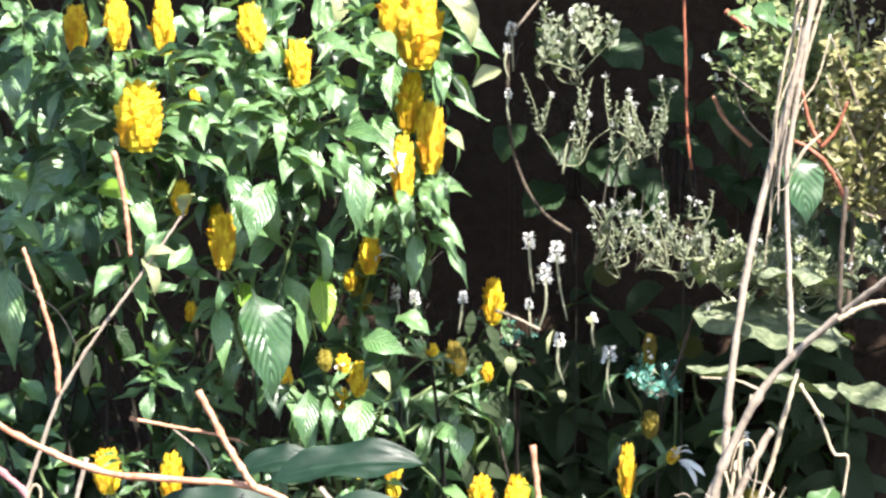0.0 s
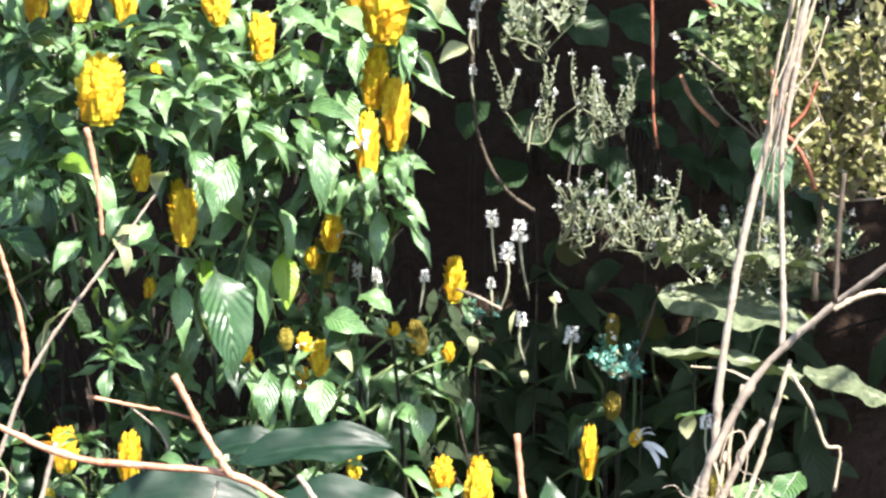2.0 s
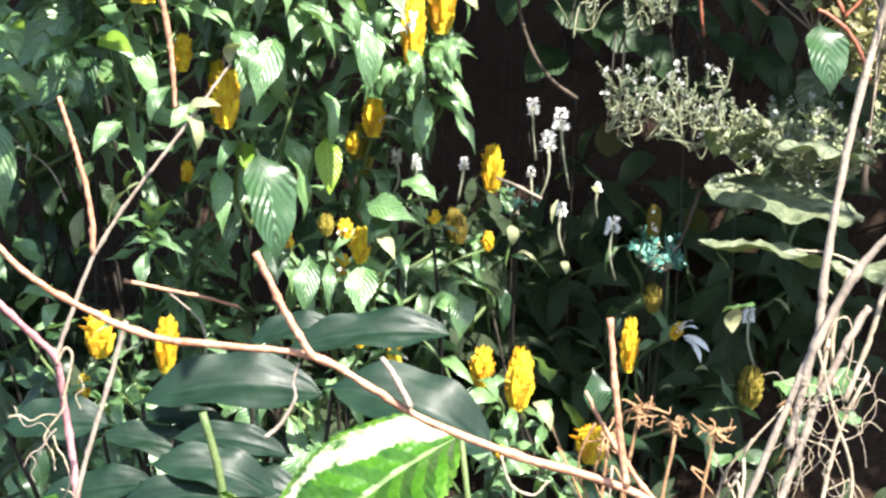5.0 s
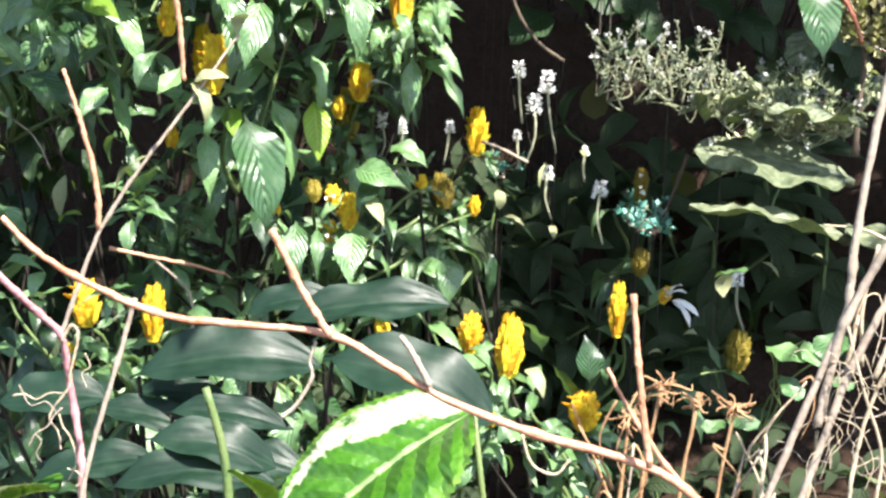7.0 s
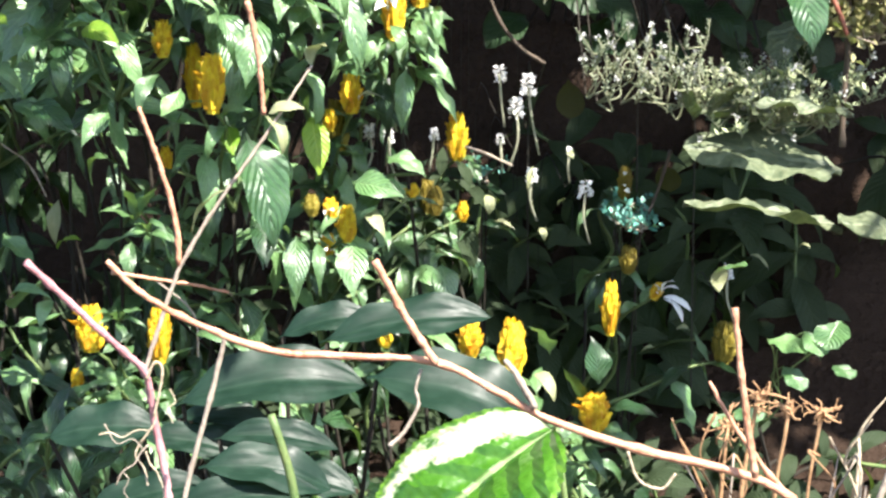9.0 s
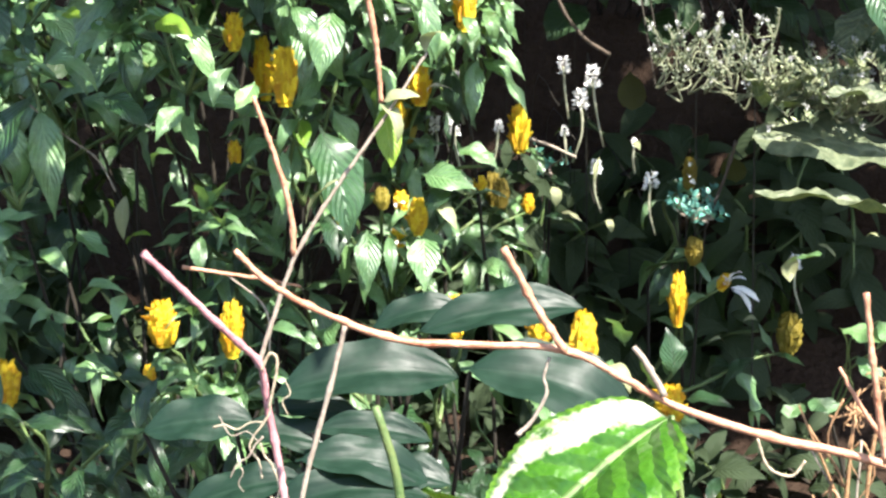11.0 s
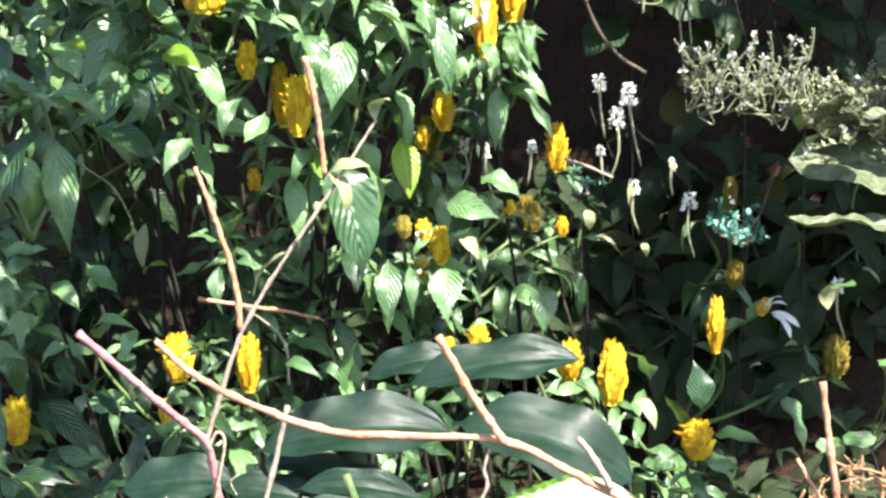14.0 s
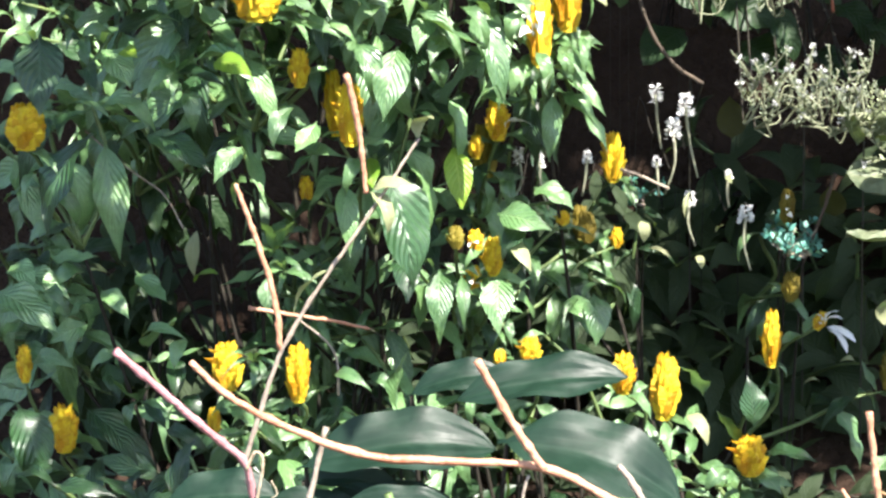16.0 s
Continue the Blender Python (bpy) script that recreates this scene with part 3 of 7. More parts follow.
bush_a.blade((-0.447, 3.880, 1.431), (-0.408, 3.830, 1.382), 0.018, i=6)
bush_a.blade((-0.225, 3.880, 1.248), (-0.205, 3.830, 1.324), 0.020, i=7)
bush_a.blade((-0.464, 3.880, 1.301), (-0.462, 3.830, 1.357), 0.014, i=0)
bush_a.blade((-0.271, 3.880, 1.208), (-0.301, 3.830, 1.240), 0.029, i=1)
bush_a.blade((-0.335, 3.880, 1.322), (-0.278, 3.830, 1.317), 0.011, i=2)
bush_a.blade((-0.479, 3.880, 1.195), (-0.429, 3.830, 1.169), 0.016, i=3)
bush_a.shoot(-0.772, 4.200, 1.315, size=0.155)
bush_a.shoot(-0.670, 4.200, 1.375, size=0.155)
bush_a.shoot(-0.570, 4.200, 1.326, size=0.155)
bush_a.shoot(-0.715, 4.200, 1.135, size=0.155)
bush_a.shoot(-0.623, 4.200, 1.156, size=0.155)
bush_a.shoot(-0.502, 4.200, 1.187, size=0.155)
bush_a.shoot(-0.401, 4.200, 1.298, size=0.155)
bush_a.shoot(-0.331, 4.200, 1.239, size=0.155)
bush_a.shoot(-0.271, 4.200, 1.377, size=0.155)
bush_a.shoot(-0.221, 4.200, 1.259, size=0.155)
bush_a.shoot(-0.191, 4.200, 1.417, size=0.155)
bush_a.shoot(-0.453, 4.200, 1.098, size=0.155)
bush_a.shoot(-0.805, 4.200, 1.215, size=0.155)
bush_a.shoot(-0.350, 4.200, 1.406, size=0.155)
bush_a.shoot(-0.272, 4.200, 1.120, size=0.155)
bush_a.shoot(-0.172, 4.200, 1.190, size=0.155)
bush_a.shoot(-0.729, 3.950, 1.406, size=0.14, pairs=2, spread=(5, -30))
bush_a.shoot(-0.654, 3.950, 1.337, size=0.14, pairs=2, spread=(5, -30))
bush_a.shoot(-0.574, 3.950, 1.328, size=0.14, pairs=2, spread=(5, -30))
bush_a.shoot(-0.484, 3.950, 1.315, size=0.14, pairs=2, spread=(5, -30))
bush_a.shoot(-0.399, 3.950, 1.343, size=0.14, pairs=2, spread=(5, -30))
bush_a.shoot(-0.347, 3.950, 1.390, size=0.14, pairs=2, spread=(5, -30))
bush_a.shoot(-0.447, 3.950, 1.263, size=0.14, pairs=2, spread=(5, -30))
bush_a.shoot(-0.713, 3.950, 1.285, size=0.14, pairs=2, spread=(5, -30))
bush_a.shoot(-0.614, 3.950, 1.224, size=0.14, pairs=2, spread=(5, -30))
bush_a.shoot(-0.381, 3.950, 1.269, size=0.14, pairs=2, spread=(5, -30))
bush_a.shoot(-0.314, 3.950, 1.293, size=0.14, pairs=2, spread=(5, -30))
bush_a.shoot(-0.253, 3.950, 1.279, size=0.14, pairs=2, spread=(5, -30))
bush_a.shoot(-0.211, 3.950, 1.335, size=0.14, pairs=2, spread=(5, -30))
bush_a.shoot(-0.183, 3.950, 1.252, size=0.14, pairs=2, spread=(5, -30))

bush_f = Plant("shrimp_plant", BUSH_LABEL, "shrub", -0.6, 4.7, "shrimp plants", 16)
bush_f.shoot(-0.792, 4.450, 1.214, size=0.16)
bush_f.shoot(-0.578, 4.450, 1.237, size=0.16)
bush_f.shoot(-0.366, 4.450, 1.301, size=0.16)
bush_f.shoot(-0.261, 4.450, 1.081, size=0.16)
bush_f.shoot(-0.452, 4.450, 1.079, size=0.16)
bush_f.shoot(-0.198, 4.450, 1.323, size=0.16)
bush_f.shoot(-0.368, 4.450, 0.985, size=0.16)
bush_f.fill(14, (-0.75, 4.55, 1.25), (0.45, 0.15, 0.18), 0.16)

bush_b = Plant("shrimp_plant", BUSH_LABEL, "shrub", -0.12, 4.35, "shrimp plants", 12)
bush_b.spike(-0.078, 4.060, 1.331, 0.130, 0.077, pairs=3, size=0.1)
bush_b.spike(-0.129, 4.120, 1.370, 0.102, 0.047, pairs=3, size=0.1)
bush_b.spike(-0.101, 4.100, 1.219, 0.109, 0.045, pairs=3, size=0.1)
bush_b.spike(-0.061, 4.080, 1.152, 0.126, 0.056, pairs=3, size=0.1)
bush_b.spike(-0.105, 4.040, 1.103, 0.120, 0.046, pairs=3, size=0.1, petals=4)
bush_b.spike(-0.177, 4.200, 0.959, 0.072, 0.046, pairs=3, size=0.1, petals=2)
bush_b.spike(-0.215, 4.220, 0.926, 0.040, 0.030, pairs=3, size=0.1)
bush_b.spike(-0.203, 4.300, 0.878, 0.091, 0.051, pairs=3, size=0.1, old=True)
bush_b.blade((-0.104, 4.060, 1.103), (-0.083, 4.010, 1.042), 0.023)
bush_b.blade((-0.056, 4.060, 1.147), (-0.028, 4.010, 1.062), 0.021)
bush_b.blade((-0.047, 4.060, 1.138), (-0.022, 4.010, 1.096), 0.014)
bush_b.blade((-0.080, 4.060, 1.099), (-0.052, 4.010, 1.081), 0.033)
bush_b.blade((-0.047, 4.060, 1.348), (-0.033, 4.010, 1.267), 0.027)
bush_b.blade((-0.028, 4.060, 1.215), (-0.002, 4.010, 1.196), 0.025, bank=LEAVES_PALE)
bush_b.blade((-0.042, 4.060, 1.452), (0.028, 4.010, 1.361), 0.058, bank=LEAVES_PALE, i=1)
bush_b.blade((0.059, 4.060, 1.328), (0.018, 4.010, 1.297), 0.033, bank=LEAVES_PALE, i=0)
bush_b.blade((-0.119, 4.060, 1.098), (-0.133, 4.010, 1.066), 0.023)
bush_b.blade((-0.119, 4.060, 1.338), (-0.123, 4.010, 1.256), 0.038)
bush_b.blade((-0.147, 4.060, 1.347), (-0.171, 4.010, 1.275), 0.038)
bush_b.blade((-0.033, 4.060, 1.339), (-0.043, 4.010, 1.257), 0.033)
bush_b.blade((-0.075, 4.060, 1.128), (-0.047, 4.010, 1.048), 0.029)
bush_b.blade((-0.128, 4.060, 1.108), (-0.152, 4.010, 1.056), 0.033)
bush_b.blade((-0.051, 4.060, 1.080), (-0.019, 4.010, 1.105), 0.023)
bush_b.blade((-0.157, 4.060, 1.252), (-0.123, 4.010, 1.171), 0.042)
bush_b.blade((-0.148, 4.060, 1.165), (-0.123, 4.010, 1.133), 0.029)
bush_b.blade((-0.177, 4.060, 1.156), (-0.162, 4.010, 1.065), 0.042)
bush_b.blade((-0.195, 4.060, 1.423), (-0.152, 4.010, 1.379), 0.038)
bush_b.blade((-0.128, 4.060, 1.376), (-0.161, 4.010, 1.388), 0.033)
bush_b.shoot(-0.137, 4.150, 1.381, size=0.12, pairs=3)
bush_b.shoot(-0.167, 4.150, 1.116, size=0.12, pairs=3)
bush_b.shoot(-0.088, 4.100, 1.123, size=0.12, pairs=3)
bush_b.shoot(-0.069, 4.150, 1.352, size=0.12, pairs=3)
bush_b.blade((-0.157, 4.350, 0.980), (-0.070, 4.300, 0.895), 0.092, bank=LEAVES_DARK)
bush_b.blade((-0.212, 4.300, 1.433), (-0.267, 4.250, 1.365), 0.071, bank=LEAVES_PALE)
bush_b.shoot(-0.182, 4.300, 1.048, size=0.115, pairs=3)
bush_b.shoot(-0.152, 4.300, 1.302, size=0.115, pairs=3)
bush_b.shoot(-0.142, 4.300, 1.008, size=0.115, pairs=3)
bush_b.blade((-0.215, 4.080, 1.191), (-0.162, 4.030, 1.054), 0.050)
bush_b.blade((-0.299, 4.080, 1.193), (-0.213, 4.030, 1.108), 0.036)
bush_b.blade((-0.107, 4.080, 1.092), (-0.087, 4.030, 1.035), 0.023)
bush_b.blade((-0.080, 4.080, 1.113), (-0.039, 4.030, 1.058), 0.027)
bush_b.blade((-0.040, 4.080, 1.148), (-0.027, 4.030, 1.091), 0.018)
bush_b.blade((-0.243, 4.080, 1.147), (-0.187, 4.030, 1.171), 0.036)
bush_b.blade((-0.155, 4.080, 1.092), (-0.102, 4.030, 1.090), 0.036)
bush_b.blade((-0.171, 4.080, 1.181), (-0.214, 4.030, 1.145), 0.040)
bush_b.blade((-0.270, 4.080, 1.103), (-0.251, 4.030, 1.057), 0.036)
bush_b.blade((-0.385, 4.080, 1.132), (-0.362, 4.030, 1.015), 0.054)
bush_b.blade((-0.313, 4.080, 1.149), (-0.295, 4.030, 1.058), 0.054)
bush_b.blade((-0.200, 4.080, 1.048), (-0.151, 4.030, 1.034), 0.027)

bush_c = Plant("shrimp_plant", BUSH_LABEL, "shrub", -0.2, 4.3, "shrimp plants", 13)
bush_c.spike(-0.212, 4.090, 0.799, 0.037, 0.025, pairs=3, size=0.1, petals=2)
bush_c.spike(-0.185, 4.090, 0.760, 0.064, 0.039, pairs=3, size=0.1)
bush_c.spike(-0.220, 4.130, 0.720, 0.049, 0.027, pairs=3, size=0.1, petals=3)
bush_c.spike(-0.075, 4.300, 0.794, 0.026, 0.024, pairs=3, size=0.1)
bush_c.spike(-0.045, 4.450, 0.734, 0.065, 0.032, pairs=3, size=0.1, old=True)
bush_c.spike(0.016, 4.450, 0.720, 0.038, 0.025, pairs=3, size=0.1)
bush_c.spike(-0.309, 4.050, 0.780, 0.045, 0.034, pairs=3, size=0.1)
bush_c.spike(-0.244, 4.090, 0.805, 0.038, 0.029, pairs=3, size=0.1, old=True)
bush_c.spike(-0.125, 4.090, 0.579, 0.038, 0.029, pairs=3, size=0.1)
bush_c.blade((-0.270, 4.060, 0.773), (-0.269, 4.010, 0.670), 0.048, i=0, roll=0)
bush_c.blade((-0.236, 4.060, 0.764), (-0.228, 4.010, 0.676), 0.031, roll=0)
bush_c.blade((-0.177, 4.060, 0.765), (-0.176, 4.010, 0.672), 0.050, i=2, roll=0)
bush_c.blade((-0.329, 4.060, 0.807), (-0.317, 4.010, 0.728), 0.043)
bush_c.blade((-0.541, 4.060, 0.768), (-0.540, 4.010, 0.694), 0.040)
bush_c.blade((-0.511, 4.060, 0.791), (-0.452, 4.010, 0.706), 0.031)
bush_c.blade((-0.168, 4.060, 0.824), (-0.124, 4.010, 0.776), 0.029, bank=LEAVES_PALE)
bush_c.blade((-0.536, 4.060, 0.798), (-0.472, 4.010, 0.828), 0.029)
bush_c.blade((-0.536, 4.060, 0.803), (-0.584, 4.010, 0.827), 0.031)
bush_c.blade((-0.531, 4.060, 0.803), (-0.550, 4.010, 0.866), 0.024)
bush_c.blade((-0.521, 4.060, 0.808), (-0.491, 4.010, 0.867), 0.024)
bush_c.blade((-0.177, 4.060, 0.863), (-0.095, 4.010, 0.835), 0.048)
bush_c.blade((-0.119, 4.060, 0.904), (-0.056, 4.010, 0.874), 0.043)
bush_c.blade((-0.129, 4.060, 0.844), (-0.172, 4.010, 0.794), 0.038)
bush_c.blade((-0.080, 4.300, 0.656), (-0.004, 4.250, 0.627), 0.061)
bush_c.blade((-0.067, 4.400, 0.678), (-0.042, 4.350, 0.604), 0.052)
bush_c.blade((-0.162, 4.400, 0.931), (-0.095, 4.350, 0.898), 0.042)
bush_c.shoot(-0.553, 4.150, 0.791, size=0.12, pairs=3)
bush_c.shoot(-0.347, 4.150, 0.845, size=0.12, pairs=3)
bush_c.shoot(-0.172, 4.400, 0.814, size=0.12, pairs=3)
bush_c.shoot(-0.274, 4.200, 0.653, size=0.12, pairs=3)
bush_c.shoot(-0.444, 4.250, 0.785, size=0.12, pairs=3)
bush_c.shoot(-0.214, 4.400, 0.846, size=0.12, pairs=3)
# Back shoots take the darker leaves: shade inside the bush, by colour.
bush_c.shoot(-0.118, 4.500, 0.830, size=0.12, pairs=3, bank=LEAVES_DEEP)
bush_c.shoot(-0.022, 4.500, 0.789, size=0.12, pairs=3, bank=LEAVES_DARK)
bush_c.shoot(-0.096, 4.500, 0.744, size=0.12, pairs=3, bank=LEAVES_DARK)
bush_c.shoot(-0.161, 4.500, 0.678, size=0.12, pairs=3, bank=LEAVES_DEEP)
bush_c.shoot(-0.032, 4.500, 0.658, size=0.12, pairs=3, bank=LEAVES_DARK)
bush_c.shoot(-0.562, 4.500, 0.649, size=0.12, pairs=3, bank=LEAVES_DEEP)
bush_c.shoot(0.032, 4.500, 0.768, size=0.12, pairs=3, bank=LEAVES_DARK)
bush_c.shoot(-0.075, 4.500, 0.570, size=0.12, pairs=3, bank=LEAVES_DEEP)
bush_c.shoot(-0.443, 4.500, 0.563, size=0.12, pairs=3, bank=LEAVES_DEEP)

bush_d = Plant("shrimp_plant", BUSH_LABEL, "shrub", 0.18, 4.4, "shrimp plants", 14)
bush_d.spike(0.014, 4.690, 0.789, 0.095, 0.040, pairs=2, size=0.1)
bush_d.spike(0.278, 4.376, 0.524, 0.103, 0.039, pairs=2, size=0.1)
bush_d.spike(0.317, 4.550, 0.739, 0.064, 0.030, pairs=2, size=0.1, old=True, petals=3)
bush_d.blade((0.232, 4.800, 0.921), (0.234, 4.780, 0.845), 0.030, bank=LEAVES_OLIVE, i=0, roll=0)
bush_d.blade((0.391, 4.550, 0.798), (0.397, 4.510, 0.749), 0.026, bank=LEAVES_OLIVE, i=0, roll=0)
bush_d.spike(0.357, 4.400, 0.582, 0.035, 0.027, pairs=1, size=0.1, lean=30, petals=4)
bush_d.spike(0.084, 4.106, 0.514, 0.111, 0.055, pairs=3, size=0.11)
bush_d.spike(0.020, 4.190, 0.533, 0.072, 0.050, pairs=3, size=0.11)
bush_d.spike(0.210, 3.883, 0.490, 0.064, 0.052, pairs=3, size=0.11)
bush_d.spike(-0.034, 4.400, 0.742, 0.056, 0.034, pairs=3, size=0.11, old=True)
bush_d.spike(0.320, 4.500, 0.609, 0.054, 0.035, pairs=3, size=0.11, old=True)
bush_d.spike(0.515, 4.620, 0.405, 0.085, 0.052, pairs=3, size=0.11, old=True)
bush_d.blade((0.217, 3.900, 0.558), (0.206, 3.930, 0.631), 0.043, bank=LEAVES_DEEP, i=2)
bush_d.blade((0.234, 3.900, 0.517), (0.309, 3.850, 0.510), 0.029)
bush_d.blade((0.079, 3.900, 0.568), (0.087, 3.850, 0.512), 0.026)
bush_d.blade((0.113, 3.900, 0.577), (0.151, 3.850, 0.541), 0.027, bank=LEAVES_PALE)
bush_d.blade((0.139, 3.900, 0.608), (0.099, 3.850, 0.668), 0.034)
bush_d.blade((0.332, 3.800, 0.493), (0.353, 3.750, 0.557), 0.021)
bush_d.blade((0.031, 3.900, 0.555), (-0.021, 3.880, 0.553), 0.034)
bush_d.blade((0.178, 3.900, 0.490), (0.132, 3.850, 0.462), 0.034)
bush_d.blade((0.221, 3.900, 0.490), (0.252, 3.850, 0.461), 0.034)
bush_d.blade((0.023, 3.900, 0.610), (0.064, 3.850, 0.588), 0.030)
bush_d.blade((0.195, 3.900, 0.527), (0.150, 3.850, 0.587), 0.034)
bush_d.blade((0.100, 3.900, 0.491), (0.072, 3.850, 0.462), 0.034)
bush_d.blade((-0.026, 4.300, 0.672), (-0.018, 4.250, 0.587), 0.057)
bush_d.blade((-0.074, 4.400, 0.667), (-0.085, 4.350, 0.590), 0.039)
bush_d.shoot(0.130, 4.100, 0.486, size=0.115, pairs=3)
bush_d.shoot(-0.046, 4.300, 0.659, size=0.115, pairs=3)
bush_d.shoot(-0.107, 4.300, 0.598, size=0.115, pairs=3)
bush_d.shoot(0.077, 4.000, 0.456, size=0.115, pairs=3)
bush_d.shoot(0.168, 3.950, 0.412, size=0.115, pairs=3)
bush_d.shoot(0.054, 4.600, 0.752, size=0.115, pairs=3)

bush_e = Plant("shrimp_plant", BUSH_LABEL, "shrub", -0.62, 4.0, "shrimp plants", 15)
bush_e.spike(-0.599, 3.950, 0.614, 0.080, 0.049, pairs=3, size=0.11)
bush_e.spike(-0.491, 3.955, 0.593, 0.098, 0.045, pairs=3, size=0.11)
bush_e.spike(-0.625, 3.950, 0.542, 0.045, 0.024, pairs=3, size=0.11)
bush_e.spike(-0.832, 3.800, 0.563, 0.074, 0.043, pairs=3, size=0.11)
bush_e.spike(-0.897, 3.850, 0.658, 0.059, 0.027, pairs=3, size=0.11)
bush_e.spike(-0.863, 3.800, 1.030, 0.069, 0.067, pairs=3, size=0.11)
bush_e.spike(-0.128, 4.100, 0.609, 0.047, 0.036, pairs=3, size=0.11)
bush_e.spike(-0.173, 3.950, 0.648, 0.028, 0.023, pairs=3, size=0.11)
bush_e.spike(0.062, 3.950, 0.471, 0.024, 0.021, pairs=3, size=0.11)
bush_e.blade((-0.824, 3.770, 1.201), (-0.820, 3.720, 1.084), 0.065, bank=LEAVES_DEEP, i=2, roll=0)
bush_e.blade((-0.756, 3.850, 1.083), (-0.646, 3.800, 1.053), 0.042)
bush_e.blade((-0.669, 3.850, 1.034), (-0.596, 3.800, 0.975), 0.037)
bush_e.blade((-0.771, 3.850, 1.040), (-0.843, 3.800, 0.879), 0.097, bank=LEAVES_DEEP, i=0, roll=0)
bush_e.blade((-0.900, 3.700, 0.835), (-0.802, 3.650, 0.771), 0.057)
bush_e.blade((-0.865, 3.650, 0.678), (-0.826, 3.600, 0.544), 0.072, bank=LEAVES_DEEP, i=1, roll=0)
bush_e.blade((-0.924, 3.850, 1.124), (-0.814, 3.800, 1.120), 0.038)
bush_e.blade((-0.808, 3.850, 0.614), (-0.725, 3.800, 0.525), 0.053, bank=LEAVES_DEEP, i=2)
bush_e.blade((-0.650, 3.850, 0.631), (-0.627, 3.800, 0.592), 0.034)
bush_e.blade((-0.859, 3.850, 0.793), (-0.814, 3.800, 0.788), 0.034)
bush_e.blade((-0.763, 3.850, 0.632), (-0.813, 3.800, 0.656), 0.051)
bush_e.blade((-0.718, 3.850, 0.827), (-0.670, 3.800, 0.769), 0.042)
bush_e.blade((-0.424, 3.850, 0.660), (-0.360, 3.800, 0.651), 0.034)
bush_e.blade((-0.321, 3.750, 0.633), (-0.293, 3.730, 0.730), 0.034, i=2, roll=0)
bush_e.blade((-0.646, 3.850, 0.720), (-0.666, 3.800, 0.681), 0.034)
bush_e.blade((-0.908, 3.850, 0.838), (-0.864, 3.800, 0.814), 0.042)
bush_e.blade((-0.883, 3.850, 0.687), (-0.811, 3.800, 0.691), 0.051)
bush_e.blade((-0.715, 3.850, 0.721), (-0.637, 3.800, 0.742), 0.042)
bush_e.blade((-0.769, 3.850, 0.686), (-0.746, 3.800, 0.628), 0.042)
bush_e.blade((-0.697, 3.850, 1.078), (-0.618, 3.800, 1.135), 0.034)
bush_e.blade((-0.584, 3.850, 1.144), (-0.527, 3.800, 1.125), 0.042, bank=LEAVES_YELLOW)
bush_e.blade((-0.722, 3.850, 1.163), (-0.693, 3.800, 1.153), 0.025, bank=LEAVES_YELLOW)
bush_e.blade((-0.669, 4.100, 0.748), (-0.624, 4.050, 0.773), 0.024, bank=LEAVES_YELLOW)
bush_e.blade((-0.435, 3.850, 1.052), (-0.457, 3.800, 0.998), 0.051)
bush_e.blade((-0.468, 3.850, 1.074), (-0.507, 3.800, 1.016), 0.042)
bush_e.blade((-0.628, 3.850, 1.102), (-0.607, 3.800, 1.034), 0.038)
bush_e.blade((-0.547, 3.850, 1.015), (-0.584, 3.800, 0.966), 0.042)
bush_e.blade((-0.652, 3.850, 1.128), (-0.712, 3.800, 1.095), 0.038)
bush_e.shoot(-0.908, 4.100, 1.138, size=0.15)
bush_e.shoot(-0.780, 4.100, 1.154, size=0.15)
bush_e.shoot(-0.672, 4.100, 1.170, size=0.15)
bush_e.shoot(-0.929, 4.100, 0.788, size=0.15)
bush_e.shoot(-0.880, 4.100, 0.693, size=0.15)
bush_e.shoot(-0.754, 4.100, 0.616, size=0.15)
bush_e.shoot(-0.647, 3.800, 0.538, size=0.15)
bush_e.shoot(-0.555, 3.900, 0.560, size=0.15)
bush_e.shoot(-0.433, 4.000, 0.547, size=0.15)
bush_e.shoot(-0.350, 4.100, 0.555, size=0.15)
bush_e.shoot(-0.537, 4.200, 0.789, size=0.15)
bush_e.shoot(-0.484, 4.200, 0.683, size=0.15)
bush_e.shoot(-0.411, 4.200, 0.624, size=0.15)
bush_e.shoot(-1.024, 4.100, 1.031, size=0.15)
bush_e.shoot(-1.049, 4.100, 0.657, size=0.15)
bush_e.shoot(-1.041, 4.100, 0.503, size=0.15)

bush_g = Plant("shrimp_plant", BUSH_LABEL, "shrub", -0.85, 4.6, "shrimp plants", 17)
bush_g.shoot(-0.959, 4.500, 1.041, size=0.16)
bush_g.shoot(-0.809, 4.500, 1.058, size=0.16)
bush_g.shoot(-0.517, 4.500, 0.628, size=0.16)
bush_g.shoot(-0.425, 4.500, 0.668, size=0.16)
# Set-back shoots in the dimmer leaf, which carries the shade in its colour.
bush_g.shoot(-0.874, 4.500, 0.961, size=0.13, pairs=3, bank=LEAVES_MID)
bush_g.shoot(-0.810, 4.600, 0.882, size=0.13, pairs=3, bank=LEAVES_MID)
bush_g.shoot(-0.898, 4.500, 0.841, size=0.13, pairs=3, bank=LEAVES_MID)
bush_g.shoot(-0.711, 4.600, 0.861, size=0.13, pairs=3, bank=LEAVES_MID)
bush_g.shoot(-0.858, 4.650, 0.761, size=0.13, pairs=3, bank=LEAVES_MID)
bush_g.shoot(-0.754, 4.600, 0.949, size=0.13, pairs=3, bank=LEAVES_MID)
bush_g.shoot(-0.809, 4.200, 1.033, size=0.11, pairs=3)
bush_g.shoot(-0.709, 4.300, 1.021, size=0.11, pairs=3)
bush_g.shoot(-0.554, 4.300, 0.951, size=0.11, pairs=3)
